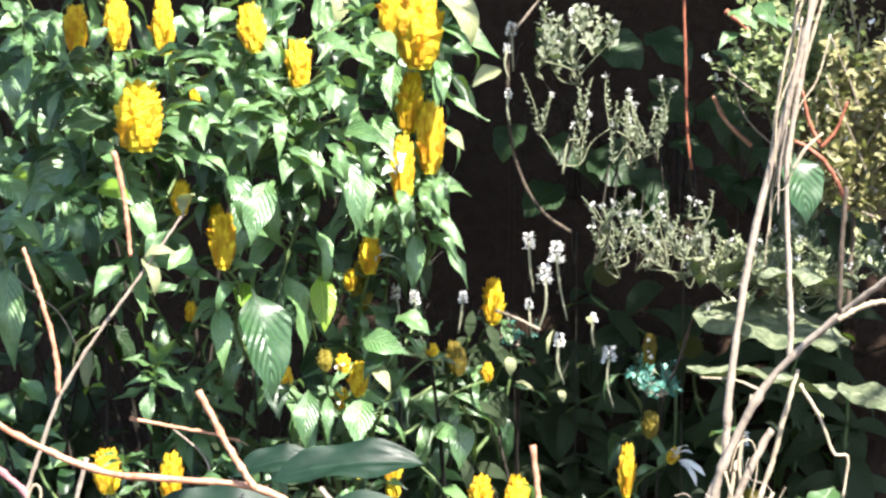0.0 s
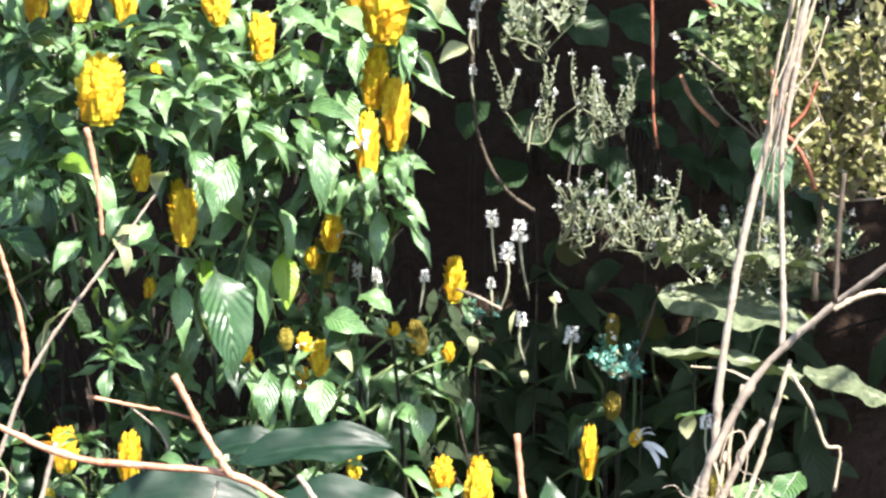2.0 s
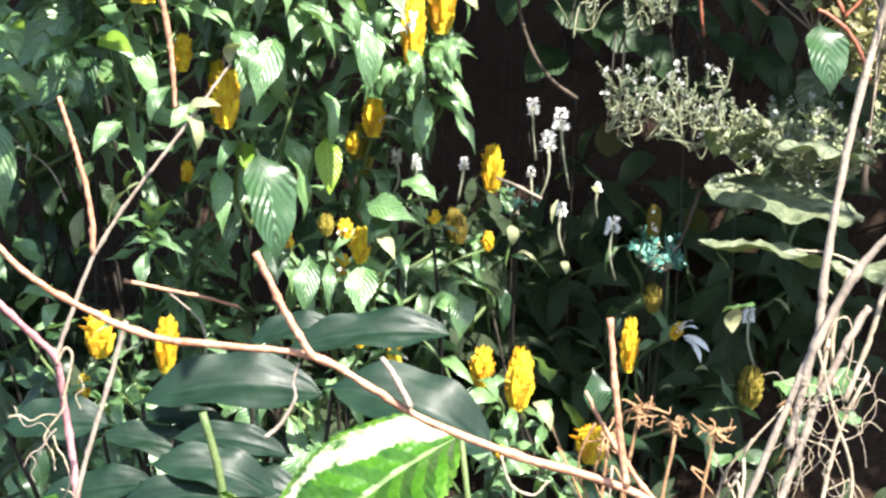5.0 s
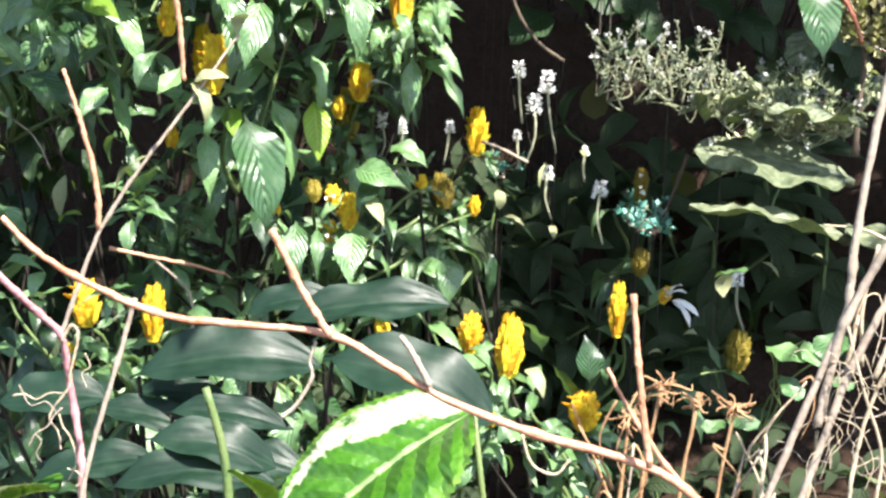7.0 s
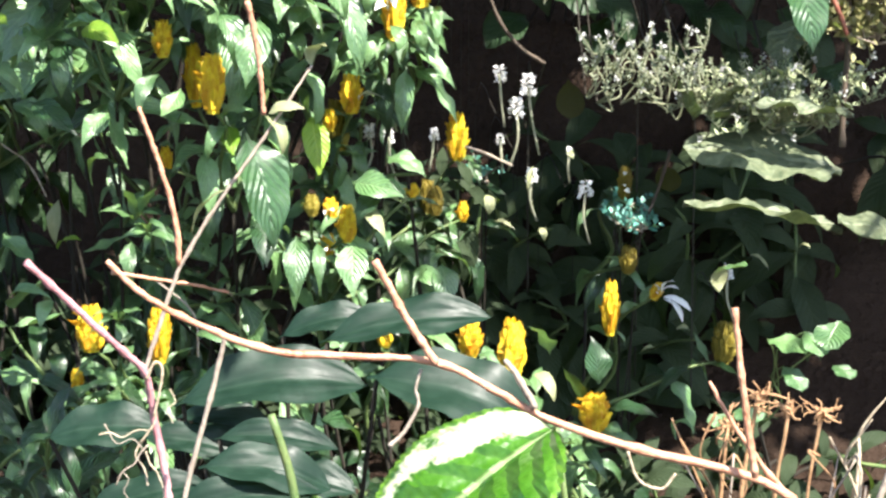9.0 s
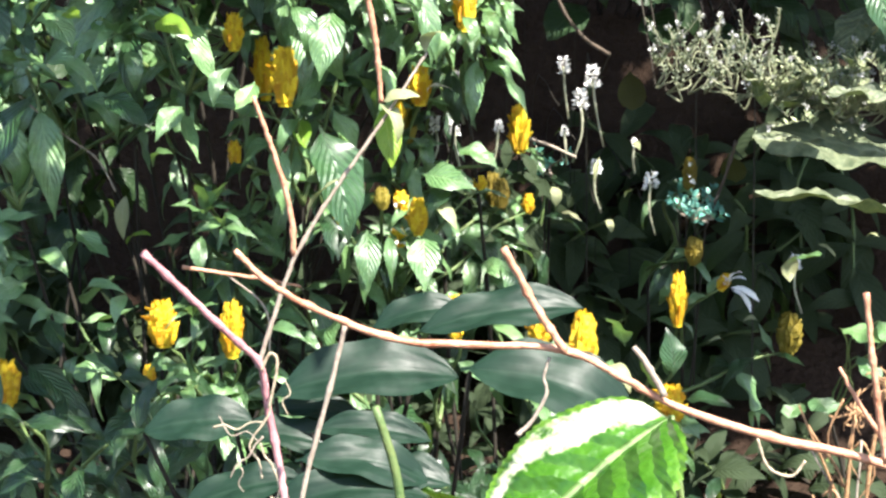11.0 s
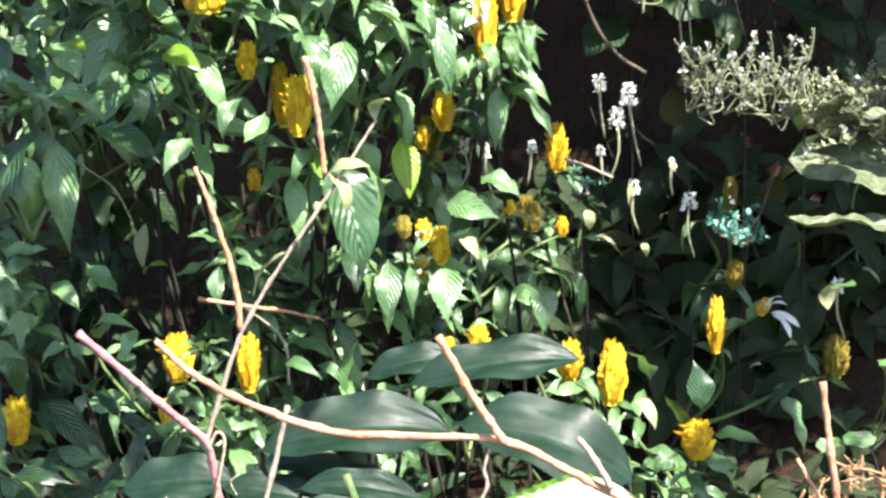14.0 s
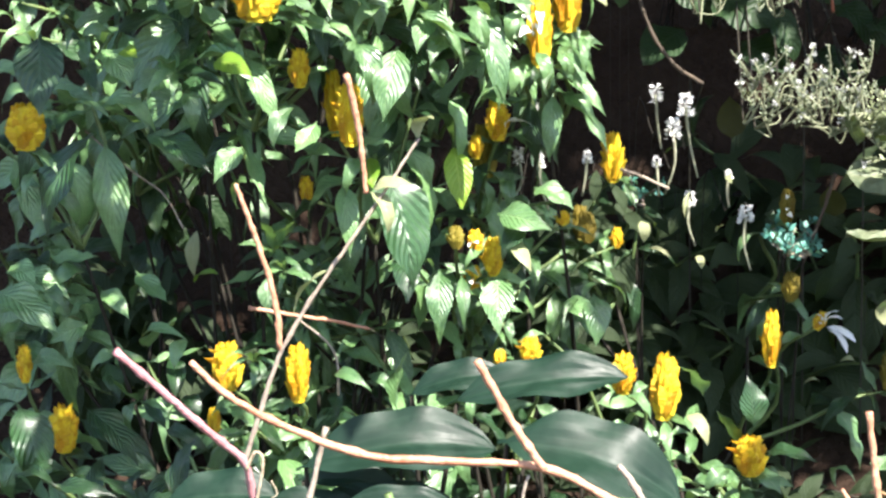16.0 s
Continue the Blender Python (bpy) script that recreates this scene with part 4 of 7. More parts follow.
bush_g.fill(4, (-0.75, 4.4, 0.40), (0.45, 0.2, 0.08), 0.15)

bush_h = Plant("shrimp_plant", BUSH_LABEL, "shrub", -0.3, 4.6, "shrimp plants", 18)
bush_h.fill(5, (-0.38, 4.45, 0.7), (0.28, 0.12, 0.25), 0.13)

bush_j = Plant("shrimp_plant", BUSH_LABEL, "shrub", -0.55, 4.5, "shrimp plants", 19)
bush_j.fill(22, (-0.6, 4.35, 1.66), (0.55, 0.2, 0.12), 0.15)
bush_j.fill(6, (-0.15, 4.25, 1.5), (0.12, 0.1, 0.1), 0.13)

# Undergrowth filling the gaps, darkened through LEAF_DARK to read as shade.
back_0 = Plant("shaded_undergrowth", "leafy undergrowth with the deep shade put into its dark green", "plant", 0.2, 5.5, "undergrowth", 51)
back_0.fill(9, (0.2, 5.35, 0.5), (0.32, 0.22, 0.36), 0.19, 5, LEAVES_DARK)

back_1 = Plant("shaded_undergrowth", "leafy undergrowth with the deep shade put into its dark green", "plant", 0.7, 5.5, "undergrowth", 52)
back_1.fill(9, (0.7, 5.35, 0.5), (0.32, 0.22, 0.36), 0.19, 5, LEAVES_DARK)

under_0 = Plant("shaded_undergrowth", "leafy undergrowth with the deep shade put into its dark green", "plant", 0.35, 5.1, "undergrowth", 41)
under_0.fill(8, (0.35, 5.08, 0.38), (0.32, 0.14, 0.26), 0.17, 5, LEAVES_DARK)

under_2 = Plant("shaded_undergrowth", "leafy undergrowth with the deep shade put into its dark green", "plant", 0.0, 5.1, "undergrowth", 43)
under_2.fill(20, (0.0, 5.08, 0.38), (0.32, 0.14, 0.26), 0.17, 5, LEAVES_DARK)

# Low dark leaves added to hide soil that should lie in shade.
low_a = Plant("ground_cover_plant", "low leaves added to cover the soil, in a shade-darkened green", "plant", 0.6, 4.7, "ground cover", 54)
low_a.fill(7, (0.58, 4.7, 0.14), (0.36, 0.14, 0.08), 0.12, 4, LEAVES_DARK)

low_b = Plant("ground_cover_plant", "low leaves added to cover the soil, in a shade-darkened green", "plant", -0.15, 3.75, "ground cover", 56)
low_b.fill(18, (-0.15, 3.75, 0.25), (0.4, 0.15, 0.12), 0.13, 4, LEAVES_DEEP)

low_c0 = Plant("ground_cover_plant", "low leaves added to cover the soil, in a shade-darkened green", "plant", 0.58, 4.25, "ground cover", 57)
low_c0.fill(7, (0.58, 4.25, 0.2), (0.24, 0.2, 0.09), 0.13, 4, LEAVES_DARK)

low_c1 = Plant("ground_cover_plant", "low leaves added to cover the soil, in a shade-darkened green", "plant", 0.36, 3.8, "ground cover", 58)
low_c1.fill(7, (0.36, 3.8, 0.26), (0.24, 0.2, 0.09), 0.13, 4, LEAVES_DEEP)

low_c2 = Plant("ground_cover_plant", "low leaves added to cover the soil, in a shade-darkened green", "plant", -0.25, 4.15, "ground cover", 59)
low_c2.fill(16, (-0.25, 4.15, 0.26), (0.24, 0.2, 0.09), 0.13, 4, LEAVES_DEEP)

low_c4 = Plant("ground_cover_plant", "low leaves added to cover the soil, in a shade-darkened green", "plant", 0.1, 4.5, "ground cover", 62)
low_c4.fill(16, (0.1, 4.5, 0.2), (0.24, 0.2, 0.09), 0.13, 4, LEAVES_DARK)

low_c5 = Plant("ground_cover_plant", "low leaves added to cover the soil, in a shade-darkened green", "plant", 0.75, 3.9, "ground cover", 63)
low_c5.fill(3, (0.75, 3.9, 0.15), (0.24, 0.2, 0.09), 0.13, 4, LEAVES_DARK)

low_c6 = Plant("ground_cover_plant", "low leaves added to cover the soil, in a shade-darkened green", "plant", -0.75, 4.0, "ground cover", 64)
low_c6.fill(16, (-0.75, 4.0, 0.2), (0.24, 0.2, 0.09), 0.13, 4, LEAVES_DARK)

low_c7 = Plant("ground_cover_plant", "low leaves added to cover the soil, in a shade-darkened green", "plant", -0.55, 3.6, "ground cover", 65)
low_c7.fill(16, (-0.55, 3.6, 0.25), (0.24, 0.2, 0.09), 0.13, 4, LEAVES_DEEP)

low_c8 = Plant("ground_cover_plant", "low leaves added to cover the soil, in a shade-darkened green", "plant", 0.1, 4.05, "ground cover", 66)
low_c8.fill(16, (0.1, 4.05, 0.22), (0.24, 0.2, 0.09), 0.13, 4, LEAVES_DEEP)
bush_e.blade((-0.908, 3.920, 0.809), (-0.828, 3.880, 0.769), 0.045)
bush_e.blade((-0.926, 3.920, 0.778), (-0.857, 3.880, 0.711), 0.070, i=4)
bush_e.blade((-0.862, 3.920, 0.835), (-0.777, 3.880, 0.817), 0.036)
bush_e.blade((-0.811, 3.920, 0.808), (-0.874, 3.880, 0.792), 0.040)
bush_e.blade((-0.787, 3.920, 0.780), (-0.738, 3.880, 0.740), 0.036)
bush_e.blade((-0.740, 3.920, 0.752), (-0.703, 3.880, 0.815), 0.030)
bush_e.blade((-0.833, 3.920, 0.573), (-0.708, 3.880, 0.489), 0.058, bank=LEAVES_DEEP, i=0)
bush_e.blade((-0.888, 3.920, 0.854), (-0.808, 3.880, 0.881), 0.036)
bush_e.blade((-0.717, 3.920, 0.689), (-0.673, 3.880, 0.730), 0.045, bank=LEAVES_ROUND)
bush_e.blade((-0.808, 3.920, 0.726), (-0.863, 3.880, 0.700), 0.036)
bush_e.blade((-0.841, 3.920, 0.888), (-0.896, 3.880, 0.863), 0.036)
bush_e.blade((-0.758, 3.920, 0.671), (-0.821, 3.880, 0.665), 0.034)
bush_e.fill(6, (-0.95, 4.15, 0.82), (0.12, 0.1, 0.12), 0.12, 3)
bush_a.blade((-0.508, 3.900, 1.352), (-0.380, 3.850, 1.348), 0.036)
bush_a.blade((-0.490, 3.900, 1.251), (-0.386, 3.850, 1.281), 0.038)
bush_a.blade((-0.282, 3.900, 1.196), (-0.200, 3.850, 1.129), 0.030)
bush_a.blade((-0.212, 3.900, 1.193), (-0.158, 3.850, 1.058), 0.046)
bush_a.blade((-0.379, 3.900, 1.164), (-0.336, 3.850, 1.048), 0.050)
bush_a.blade((-0.314, 3.900, 1.156), (-0.331, 3.850, 1.044), 0.052)
bush_a.blade((-0.237, 3.900, 1.253), (-0.207, 3.850, 1.319), 0.030)
bush_a.blade((-0.449, 3.900, 1.441), (-0.413, 3.850, 1.380), 0.034)
bush_a.blade((-0.714, 3.900, 1.417), (-0.636, 3.850, 1.350), 0.030)
bush_a.blade((-0.586, 3.900, 1.358), (-0.657, 3.850, 1.334), 0.032)
bush_a.blade((-0.638, 3.900, 1.340), (-0.552, 3.850, 1.322), 0.032)
bush_a.blade((-0.351, 3.900, 1.322), (-0.278, 3.850, 1.292), 0.032)
bush_a.blade((-0.370, 3.900, 1.249), (-0.283, 3.850, 1.266), 0.034)
bush_a.blade((-0.416, 3.900, 1.242), (-0.342, 3.850, 1.216), 0.034)
bush_a.blade((-0.427, 3.900, 1.169), (-0.351, 3.850, 1.183), 0.026)
bush_a.blade((-0.686, 3.900, 1.298), (-0.642, 3.850, 1.216), 0.042)
bush_a.blade((-0.617, 3.900, 1.288), (-0.662, 3.850, 1.223), 0.034)
bush_a.blade((-0.329, 3.900, 1.384), (-0.276, 3.850, 1.325), 0.034)
bush_a.blade((-0.200, 3.900, 1.331), (-0.131, 3.850, 1.363), 0.030)
bush_a.blade((-0.163, 3.900, 1.295), (-0.194, 3.850, 1.235), 0.030)
bush_a.blade((-0.569, 3.900, 1.399), (-0.605, 3.850, 1.347), 0.032)
bush_a.blade((-0.126, 3.900, 1.204), (-0.157, 3.850, 1.145), 0.030)
bush_b.blade((-0.112, 4.000, 1.128), (-0.080, 3.960, 1.045), 0.026, i=7)
bush_b.blade((-0.072, 4.000, 1.129), (-0.031, 3.960, 1.076), 0.022, i=0)
bush_b.blade((-0.042, 4.000, 1.152), (-0.035, 3.960, 1.085), 0.020, i=1)
bush_b.blade((-0.087, 4.000, 1.119), (-0.097, 3.960, 1.067), 0.020, i=2)
bush_a.blade((-0.685, 4.040, 1.321), (-0.721, 3.958, 1.344), 0.027)
bush_a.blade((-0.685, 4.040, 1.321), (-0.626, 4.004, 1.346), 0.028)
bush_a.blade((-0.685, 4.040, 1.321), (-0.579, 3.973, 1.294), 0.029)
bush_a.blade((-0.685, 4.040, 1.321), (-0.675, 3.982, 1.264), 0.021)
bush_a.blade((-0.685, 4.040, 1.321), (-0.737, 3.976, 1.274), 0.025)
bush_a.blade((-0.429, 4.040, 1.246), (-0.326, 3.959, 1.233), 0.028)
bush_a.blade((-0.429, 4.040, 1.246), (-0.379, 3.965, 1.182), 0.027)
bush_a.blade((-0.429, 4.040, 1.246), (-0.436, 3.999, 1.159), 0.032)
bush_a.blade((-0.429, 4.040, 1.246), (-0.513, 3.995, 1.179), 0.034)
bush_a.blade((-0.429, 4.040, 1.246), (-0.411, 3.957, 1.284), 0.028)
bush_a.blade((-0.429, 4.040, 1.246), (-0.349, 3.995, 1.268), 0.032)
bush_a.blade((-0.727, 4.040, 1.383), (-0.683, 3.987, 1.330), 0.021)
bush_a.blade((-0.727, 4.040, 1.383), (-0.745, 4.002, 1.330), 0.020)
bush_a.blade((-0.727, 4.040, 1.383), (-0.796, 4.005, 1.370), 0.024)
bush_a.blade((-0.727, 4.040, 1.383), (-0.713, 3.990, 1.409), 0.022)
bush_a.blade((-0.500, 4.040, 1.351), (-0.404, 4.002, 1.323), 0.028)
bush_a.blade((-0.500, 4.040, 1.351), (-0.490, 3.968, 1.294), 0.022)
bush_a.blade((-0.351, 4.040, 1.343), (-0.405, 3.996, 1.337), 0.019)
bush_a.blade((-0.351, 4.040, 1.343), (-0.328, 3.987, 1.285), 0.022)
bush_a.blade((-0.351, 4.040, 1.343), (-0.405, 4.000, 1.288), 0.025)
bush_a.blade((-0.255, 4.040, 1.310), (-0.182, 4.000, 1.317), 0.025)
bush_a.blade((-0.255, 4.040, 1.310), (-0.198, 3.959, 1.263), 0.023)
bush_a.blade((-0.608, 4.040, 1.293), (-0.616, 3.998, 1.241), 0.020)
bush_a.blade((-0.608, 4.040, 1.293), (-0.675, 3.997, 1.298), 0.027)
bush_a.blade((-0.608, 4.040, 1.293), (-0.577, 3.978, 1.326), 0.027)
bush_a.blade((-0.193, 4.040, 1.386), (-0.236, 3.984, 1.399), 0.021)
bush_a.blade((-0.193, 4.040, 1.386), (-0.160, 4.003, 1.412), 0.025)
bush_a.blade((-0.193, 4.040, 1.386), (-0.124, 3.998, 1.341), 0.024)
bush_a.blade((-0.193, 4.040, 1.386), (-0.237, 3.973, 1.330), 0.025)
bush_a.blade((-0.773, 4.040, 1.296), (-0.759, 3.998, 1.324), 0.023)
bush_a.blade((-0.773, 4.040, 1.296), (-0.695, 3.982, 1.265), 0.021)
bush_a.blade((-0.773, 4.040, 1.296), (-0.793, 3.956, 1.234), 0.026)
bush_a.blade((-0.773, 4.040, 1.296), (-0.828, 3.969, 1.290), 0.023)
bush_a.blade((-0.403, 4.040, 1.413), (-0.419, 3.987, 1.343), 0.026)
bush_a.blade((-0.403, 4.040, 1.413), (-0.373, 3.967, 1.442), 0.025)
bush_a.blade((-0.289, 4.040, 1.228), (-0.296, 3.970, 1.158), 0.027)
bush_a.blade((-0.289, 4.040, 1.228), (-0.369, 3.973, 1.196), 0.029)
bush_a.blade((-0.289, 4.040, 1.228), (-0.306, 3.978, 1.253), 0.020)
bush_a.blade((-0.289, 4.040, 1.228), (-0.228, 3.982, 1.250), 0.026)
bush_a.blade((-0.289, 4.040, 1.228), (-0.215, 3.965, 1.181), 0.026)
bush_b.blade((-0.127, 4.050, 1.329), (-0.164, 3.968, 1.349), 0.022)
bush_b.blade((-0.127, 4.050, 1.329), (-0.176, 3.970, 1.293), 0.021)
bush_b.blade((-0.060, 4.050, 1.301), (-0.017, 3.988, 1.272), 0.016)
bush_b.blade((-0.060, 4.050, 1.301), (-0.009, 4.007, 1.311), 0.019)
bush_b.blade((-0.165, 4.050, 1.414), (-0.153, 4.009, 1.439), 0.021)
bush_b.blade((-0.165, 4.050, 1.414), (-0.165, 3.966, 1.367), 0.018)
bush_b.blade((-0.165, 4.050, 1.414), (-0.209, 3.967, 1.418), 0.019)
bush_e.blade((-0.638, 3.820, 1.132), (-0.669, 3.738, 1.160), 0.022)
bush_e.blade((-0.638, 3.820, 1.132), (-0.591, 3.784, 1.155), 0.023)
bush_e.blade((-0.638, 3.820, 1.132), (-0.555, 3.753, 1.115), 0.024)
bush_e.blade((-0.638, 3.820, 1.132), (-0.633, 3.762, 1.091), 0.018)
bush_e.blade((-0.638, 3.820, 1.132), (-0.683, 3.756, 1.101), 0.021)
bush_e.blade((-0.801, 3.820, 1.084), (-0.718, 3.739, 1.081), 0.021)
bush_e.blade((-0.801, 3.820, 1.084), (-0.802, 3.745, 1.040), 0.020)
bush_e.blade((-0.801, 3.820, 1.084), (-0.870, 3.779, 1.066), 0.024)
bush_e.blade((-0.801, 3.820, 1.084), (-0.804, 3.775, 1.120), 0.026)
bush_e.blade((-0.540, 3.820, 0.691), (-0.536, 3.771, 0.653), 0.017)
bush_e.blade((-0.540, 3.820, 0.691), (-0.579, 3.751, 0.687), 0.015)
bush_e.blade((-0.540, 3.820, 0.691), (-0.578, 3.750, 0.715), 0.018)
bush_e.blade((-0.540, 3.820, 0.691), (-0.498, 3.770, 0.717), 0.017)
bush_e.blade((-0.540, 3.820, 0.691), (-0.491, 3.778, 0.689), 0.013)
bush_e.blade((-0.487, 3.820, 0.831), (-0.435, 3.785, 0.814), 0.016)
bush_e.blade((-0.487, 3.820, 0.831), (-0.491, 3.770, 0.801), 0.014)
bush_e.blade((-0.487, 3.820, 0.831), (-0.530, 3.769, 0.828), 0.015)
bush_e.blade((-0.487, 3.820, 0.831), (-0.509, 3.782, 0.854), 0.016)
bush_e.blade((-0.487, 3.820, 0.831), (-0.445, 3.748, 0.851), 0.013)
bush_e.blade((-0.715, 3.820, 0.631), (-0.678, 3.767, 0.669), 0.022)
bush_e.blade((-0.715, 3.820, 0.631), (-0.665, 3.783, 0.605), 0.017)
bush_e.blade((-0.715, 3.820, 0.631), (-0.743, 3.775, 0.577), 0.024)
bush_e.blade((-0.715, 3.820, 0.631), (-0.756, 3.738, 0.666), 0.023)
bush_e.blade((-0.889, 3.820, 0.766), (-0.908, 3.746, 0.729), 0.021)
bush_e.blade((-0.889, 3.820, 0.766), (-0.937, 3.745, 0.783), 0.022)
bush_e.blade((-0.889, 3.820, 0.766), (-0.831, 3.738, 0.796), 0.017)
bush_e.blade((-0.889, 3.820, 0.766), (-0.817, 3.754, 0.749), 0.019)
bush_c.fill(6, (-0.4, 4.15, 0.75), (0.2, 0.1, 0.14), 0.07, 3)
bush_e.fill(4, (-0.45, 3.95, 0.52), (0.25, 0.12, 0.08), 0.07, 3)
bush_b.fill(6, (-0.1, 4.15, 0.75), (0.15, 0.1, 0.1), 0.07, 3)
bush_a.fill(8, (-0.6, 4.1, 1.3), (0.4, 0.12, 0.2), 0.07, 3)

low_d0 = Plant("shaded_undergrowth", "leafy undergrowth with the deep shade put into its dark green", "plant", 0.4, 5.0, "undergrowth", 67)
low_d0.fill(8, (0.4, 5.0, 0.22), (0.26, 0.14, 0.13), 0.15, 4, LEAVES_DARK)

low_d2 = Plant("shaded_undergrowth", "leafy undergrowth with the deep shade put into its dark green", "plant", -0.4, 4.95, "undergrowth", 69)
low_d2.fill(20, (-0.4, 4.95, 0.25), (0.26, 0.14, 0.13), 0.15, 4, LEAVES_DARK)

low_d3 = Plant("shaded_undergrowth", "leafy undergrowth with the deep shade put into its dark green", "plant", -0.9, 5.0, "undergrowth", 72)
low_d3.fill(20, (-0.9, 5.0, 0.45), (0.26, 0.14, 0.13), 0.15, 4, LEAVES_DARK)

low_d4 = Plant("shaded_undergrowth", "leafy undergrowth with the deep shade put into its dark green", "plant", -0.65, 5.0, "undergrowth", 73)
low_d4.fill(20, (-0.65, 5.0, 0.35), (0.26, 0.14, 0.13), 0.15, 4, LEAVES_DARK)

# Every shoot takes the darker leaf; part of the shade here is that colour.
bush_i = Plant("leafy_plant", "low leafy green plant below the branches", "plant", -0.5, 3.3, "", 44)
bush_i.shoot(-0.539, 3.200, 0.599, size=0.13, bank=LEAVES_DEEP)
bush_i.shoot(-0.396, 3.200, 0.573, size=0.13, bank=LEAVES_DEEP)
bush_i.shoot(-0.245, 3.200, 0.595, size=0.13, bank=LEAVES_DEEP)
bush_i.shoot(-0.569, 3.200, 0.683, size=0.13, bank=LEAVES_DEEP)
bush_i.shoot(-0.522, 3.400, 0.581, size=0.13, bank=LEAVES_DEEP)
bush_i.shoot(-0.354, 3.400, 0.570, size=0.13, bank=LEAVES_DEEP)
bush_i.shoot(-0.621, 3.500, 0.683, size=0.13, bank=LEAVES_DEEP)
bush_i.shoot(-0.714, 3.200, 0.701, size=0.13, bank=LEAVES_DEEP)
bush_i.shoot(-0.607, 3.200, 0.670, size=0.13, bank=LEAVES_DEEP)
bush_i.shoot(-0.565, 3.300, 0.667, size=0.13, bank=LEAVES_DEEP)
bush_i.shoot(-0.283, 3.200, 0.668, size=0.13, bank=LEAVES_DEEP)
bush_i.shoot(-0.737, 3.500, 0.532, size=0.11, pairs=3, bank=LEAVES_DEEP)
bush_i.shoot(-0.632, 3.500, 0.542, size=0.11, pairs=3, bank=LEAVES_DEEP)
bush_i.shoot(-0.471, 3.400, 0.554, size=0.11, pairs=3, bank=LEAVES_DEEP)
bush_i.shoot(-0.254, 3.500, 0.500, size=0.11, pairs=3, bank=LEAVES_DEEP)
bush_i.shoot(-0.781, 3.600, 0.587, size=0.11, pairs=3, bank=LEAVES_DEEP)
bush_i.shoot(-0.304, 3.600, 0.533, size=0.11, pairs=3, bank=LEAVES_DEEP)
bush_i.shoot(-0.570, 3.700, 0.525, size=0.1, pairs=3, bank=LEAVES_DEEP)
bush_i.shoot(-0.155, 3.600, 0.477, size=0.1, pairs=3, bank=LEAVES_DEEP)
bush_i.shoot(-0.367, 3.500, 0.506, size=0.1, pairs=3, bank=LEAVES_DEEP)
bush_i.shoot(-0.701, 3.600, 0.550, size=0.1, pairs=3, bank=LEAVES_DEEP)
bush_e.blade((-0.677, 4.200, 0.811), (-0.683, 4.180, 0.734), 0.026, bank=LEAVES_PALE, i=0, roll=0)
bush_d.blade((0.141, 4.400, 0.825), (0.131, 4.380, 0.778), 0.009, bank=LEAVES_PALE)
bush_d.blade((0.153, 4.400, 0.713), (0.162, 4.380, 0.690), 0.016, bank=LEAVES_PALE)
bush_d.blade((0.203, 4.400, 0.851), (0.211, 4.380, 0.840), 0.014, bank=LEAVES_PALE)
bush_d.blade((0.185, 4.400, 0.752), (0.199, 4.380, 0.770), 0.009, bank=LEAVES_PALE)
bush_d.blade((0.057, 4.400, 0.774), (0.065, 4.380, 0.735), 0.028, bank=LEAVES_PALE)
bush_d.blade((0.070, 4.400, 0.726), (0.109, 4.380, 0.712), 0.012, bank=LEAVES_PALE)
bush_d.blade((0.424, 4.400, 0.520), (0.396, 4.380, 0.530), 0.014, bank=LEAVES_PALE)
bush_d.blade((0.364, 4.400, 0.483), (0.332, 4.380, 0.492), 0.010, bank=LEAVES_PALE)
bush_d.blade((0.530, 4.400, 0.660), (0.564, 4.380, 0.634), 0.012, bank=LEAVES_PALE)
bush_d.blade((0.620, 4.400, 0.671), (0.639, 4.380, 0.680), 0.010, bank=LEAVES_PALE)
bush_d.blade((0.368, 4.380, 0.592), (0.401, 4.350, 0.610), 0.009, bank=[PETALS])
bush_d.blade((0.373, 4.380, 0.588), (0.423, 4.350, 0.561), 0.010, bank=[PETALS])
bush_d.blade((0.375, 4.380, 0.584), (0.408, 4.350, 0.542), 0.009, bank=[PETALS])
bush_d.blade((0.370, 4.380, 0.594), (0.393, 4.350, 0.625), 0.008, bank=[PETALS])

# ---- foreground twigs ----
def branch(parent, name, points, r0, r1, material, seed=0, ground=False):
    """One limb of a branch; the first one is carried down to the ground."""
    pts = [Vector(p) for p in points]
    if ground:
        low, end = Vector(parent.location), pts[-1]
        back = Vector((end.x, low.y - 0.02, max(end.z - 0.12, 0.1)))
        part("root_end", tube("root_end", [p - low for p in (end, end.lerp(back, 0.7) + Vector((0, 0, -0.03)), back, low)], 0.0016, 0.0016, STEM_OLD, 5, 4, 0.2), parent)
    part(name, tube(name, [p - parent.location for p in pts], r0 * 1.12, r1 * 1.12, material, 8, 7, 0.42, seed), parent)


CANE = rough_material("red_cane", (0.16, 0.045, 0.025), (0.34, 0.12, 0.07), 22.0, rough=0.5)


main_branch = thing("bare_branch", "pruned reddish brown branch with a side spur", "branch", foot(0.293, 2.220), "")
branch(main_branch, "stem", [(-0.364, 2.157, 1.151), (-0.335, 2.165, 1.119), (-0.287, 2.172, 1.089), (-0.223, 2.180, 1.062), (-0.152, 2.186, 1.054), (-0.076, 2.190, 1.047), (-0.020, 2.195, 1.017), (0.026, 2.199, 0.990), (0.109, 2.200, 0.960), (0.213, 2.200, 0.932), (0.260, 2.200, 0.901), (0.293, 2.200, 0.852)], 0.0025, 0.0039, TWIG_RED, seed=0, ground=True)
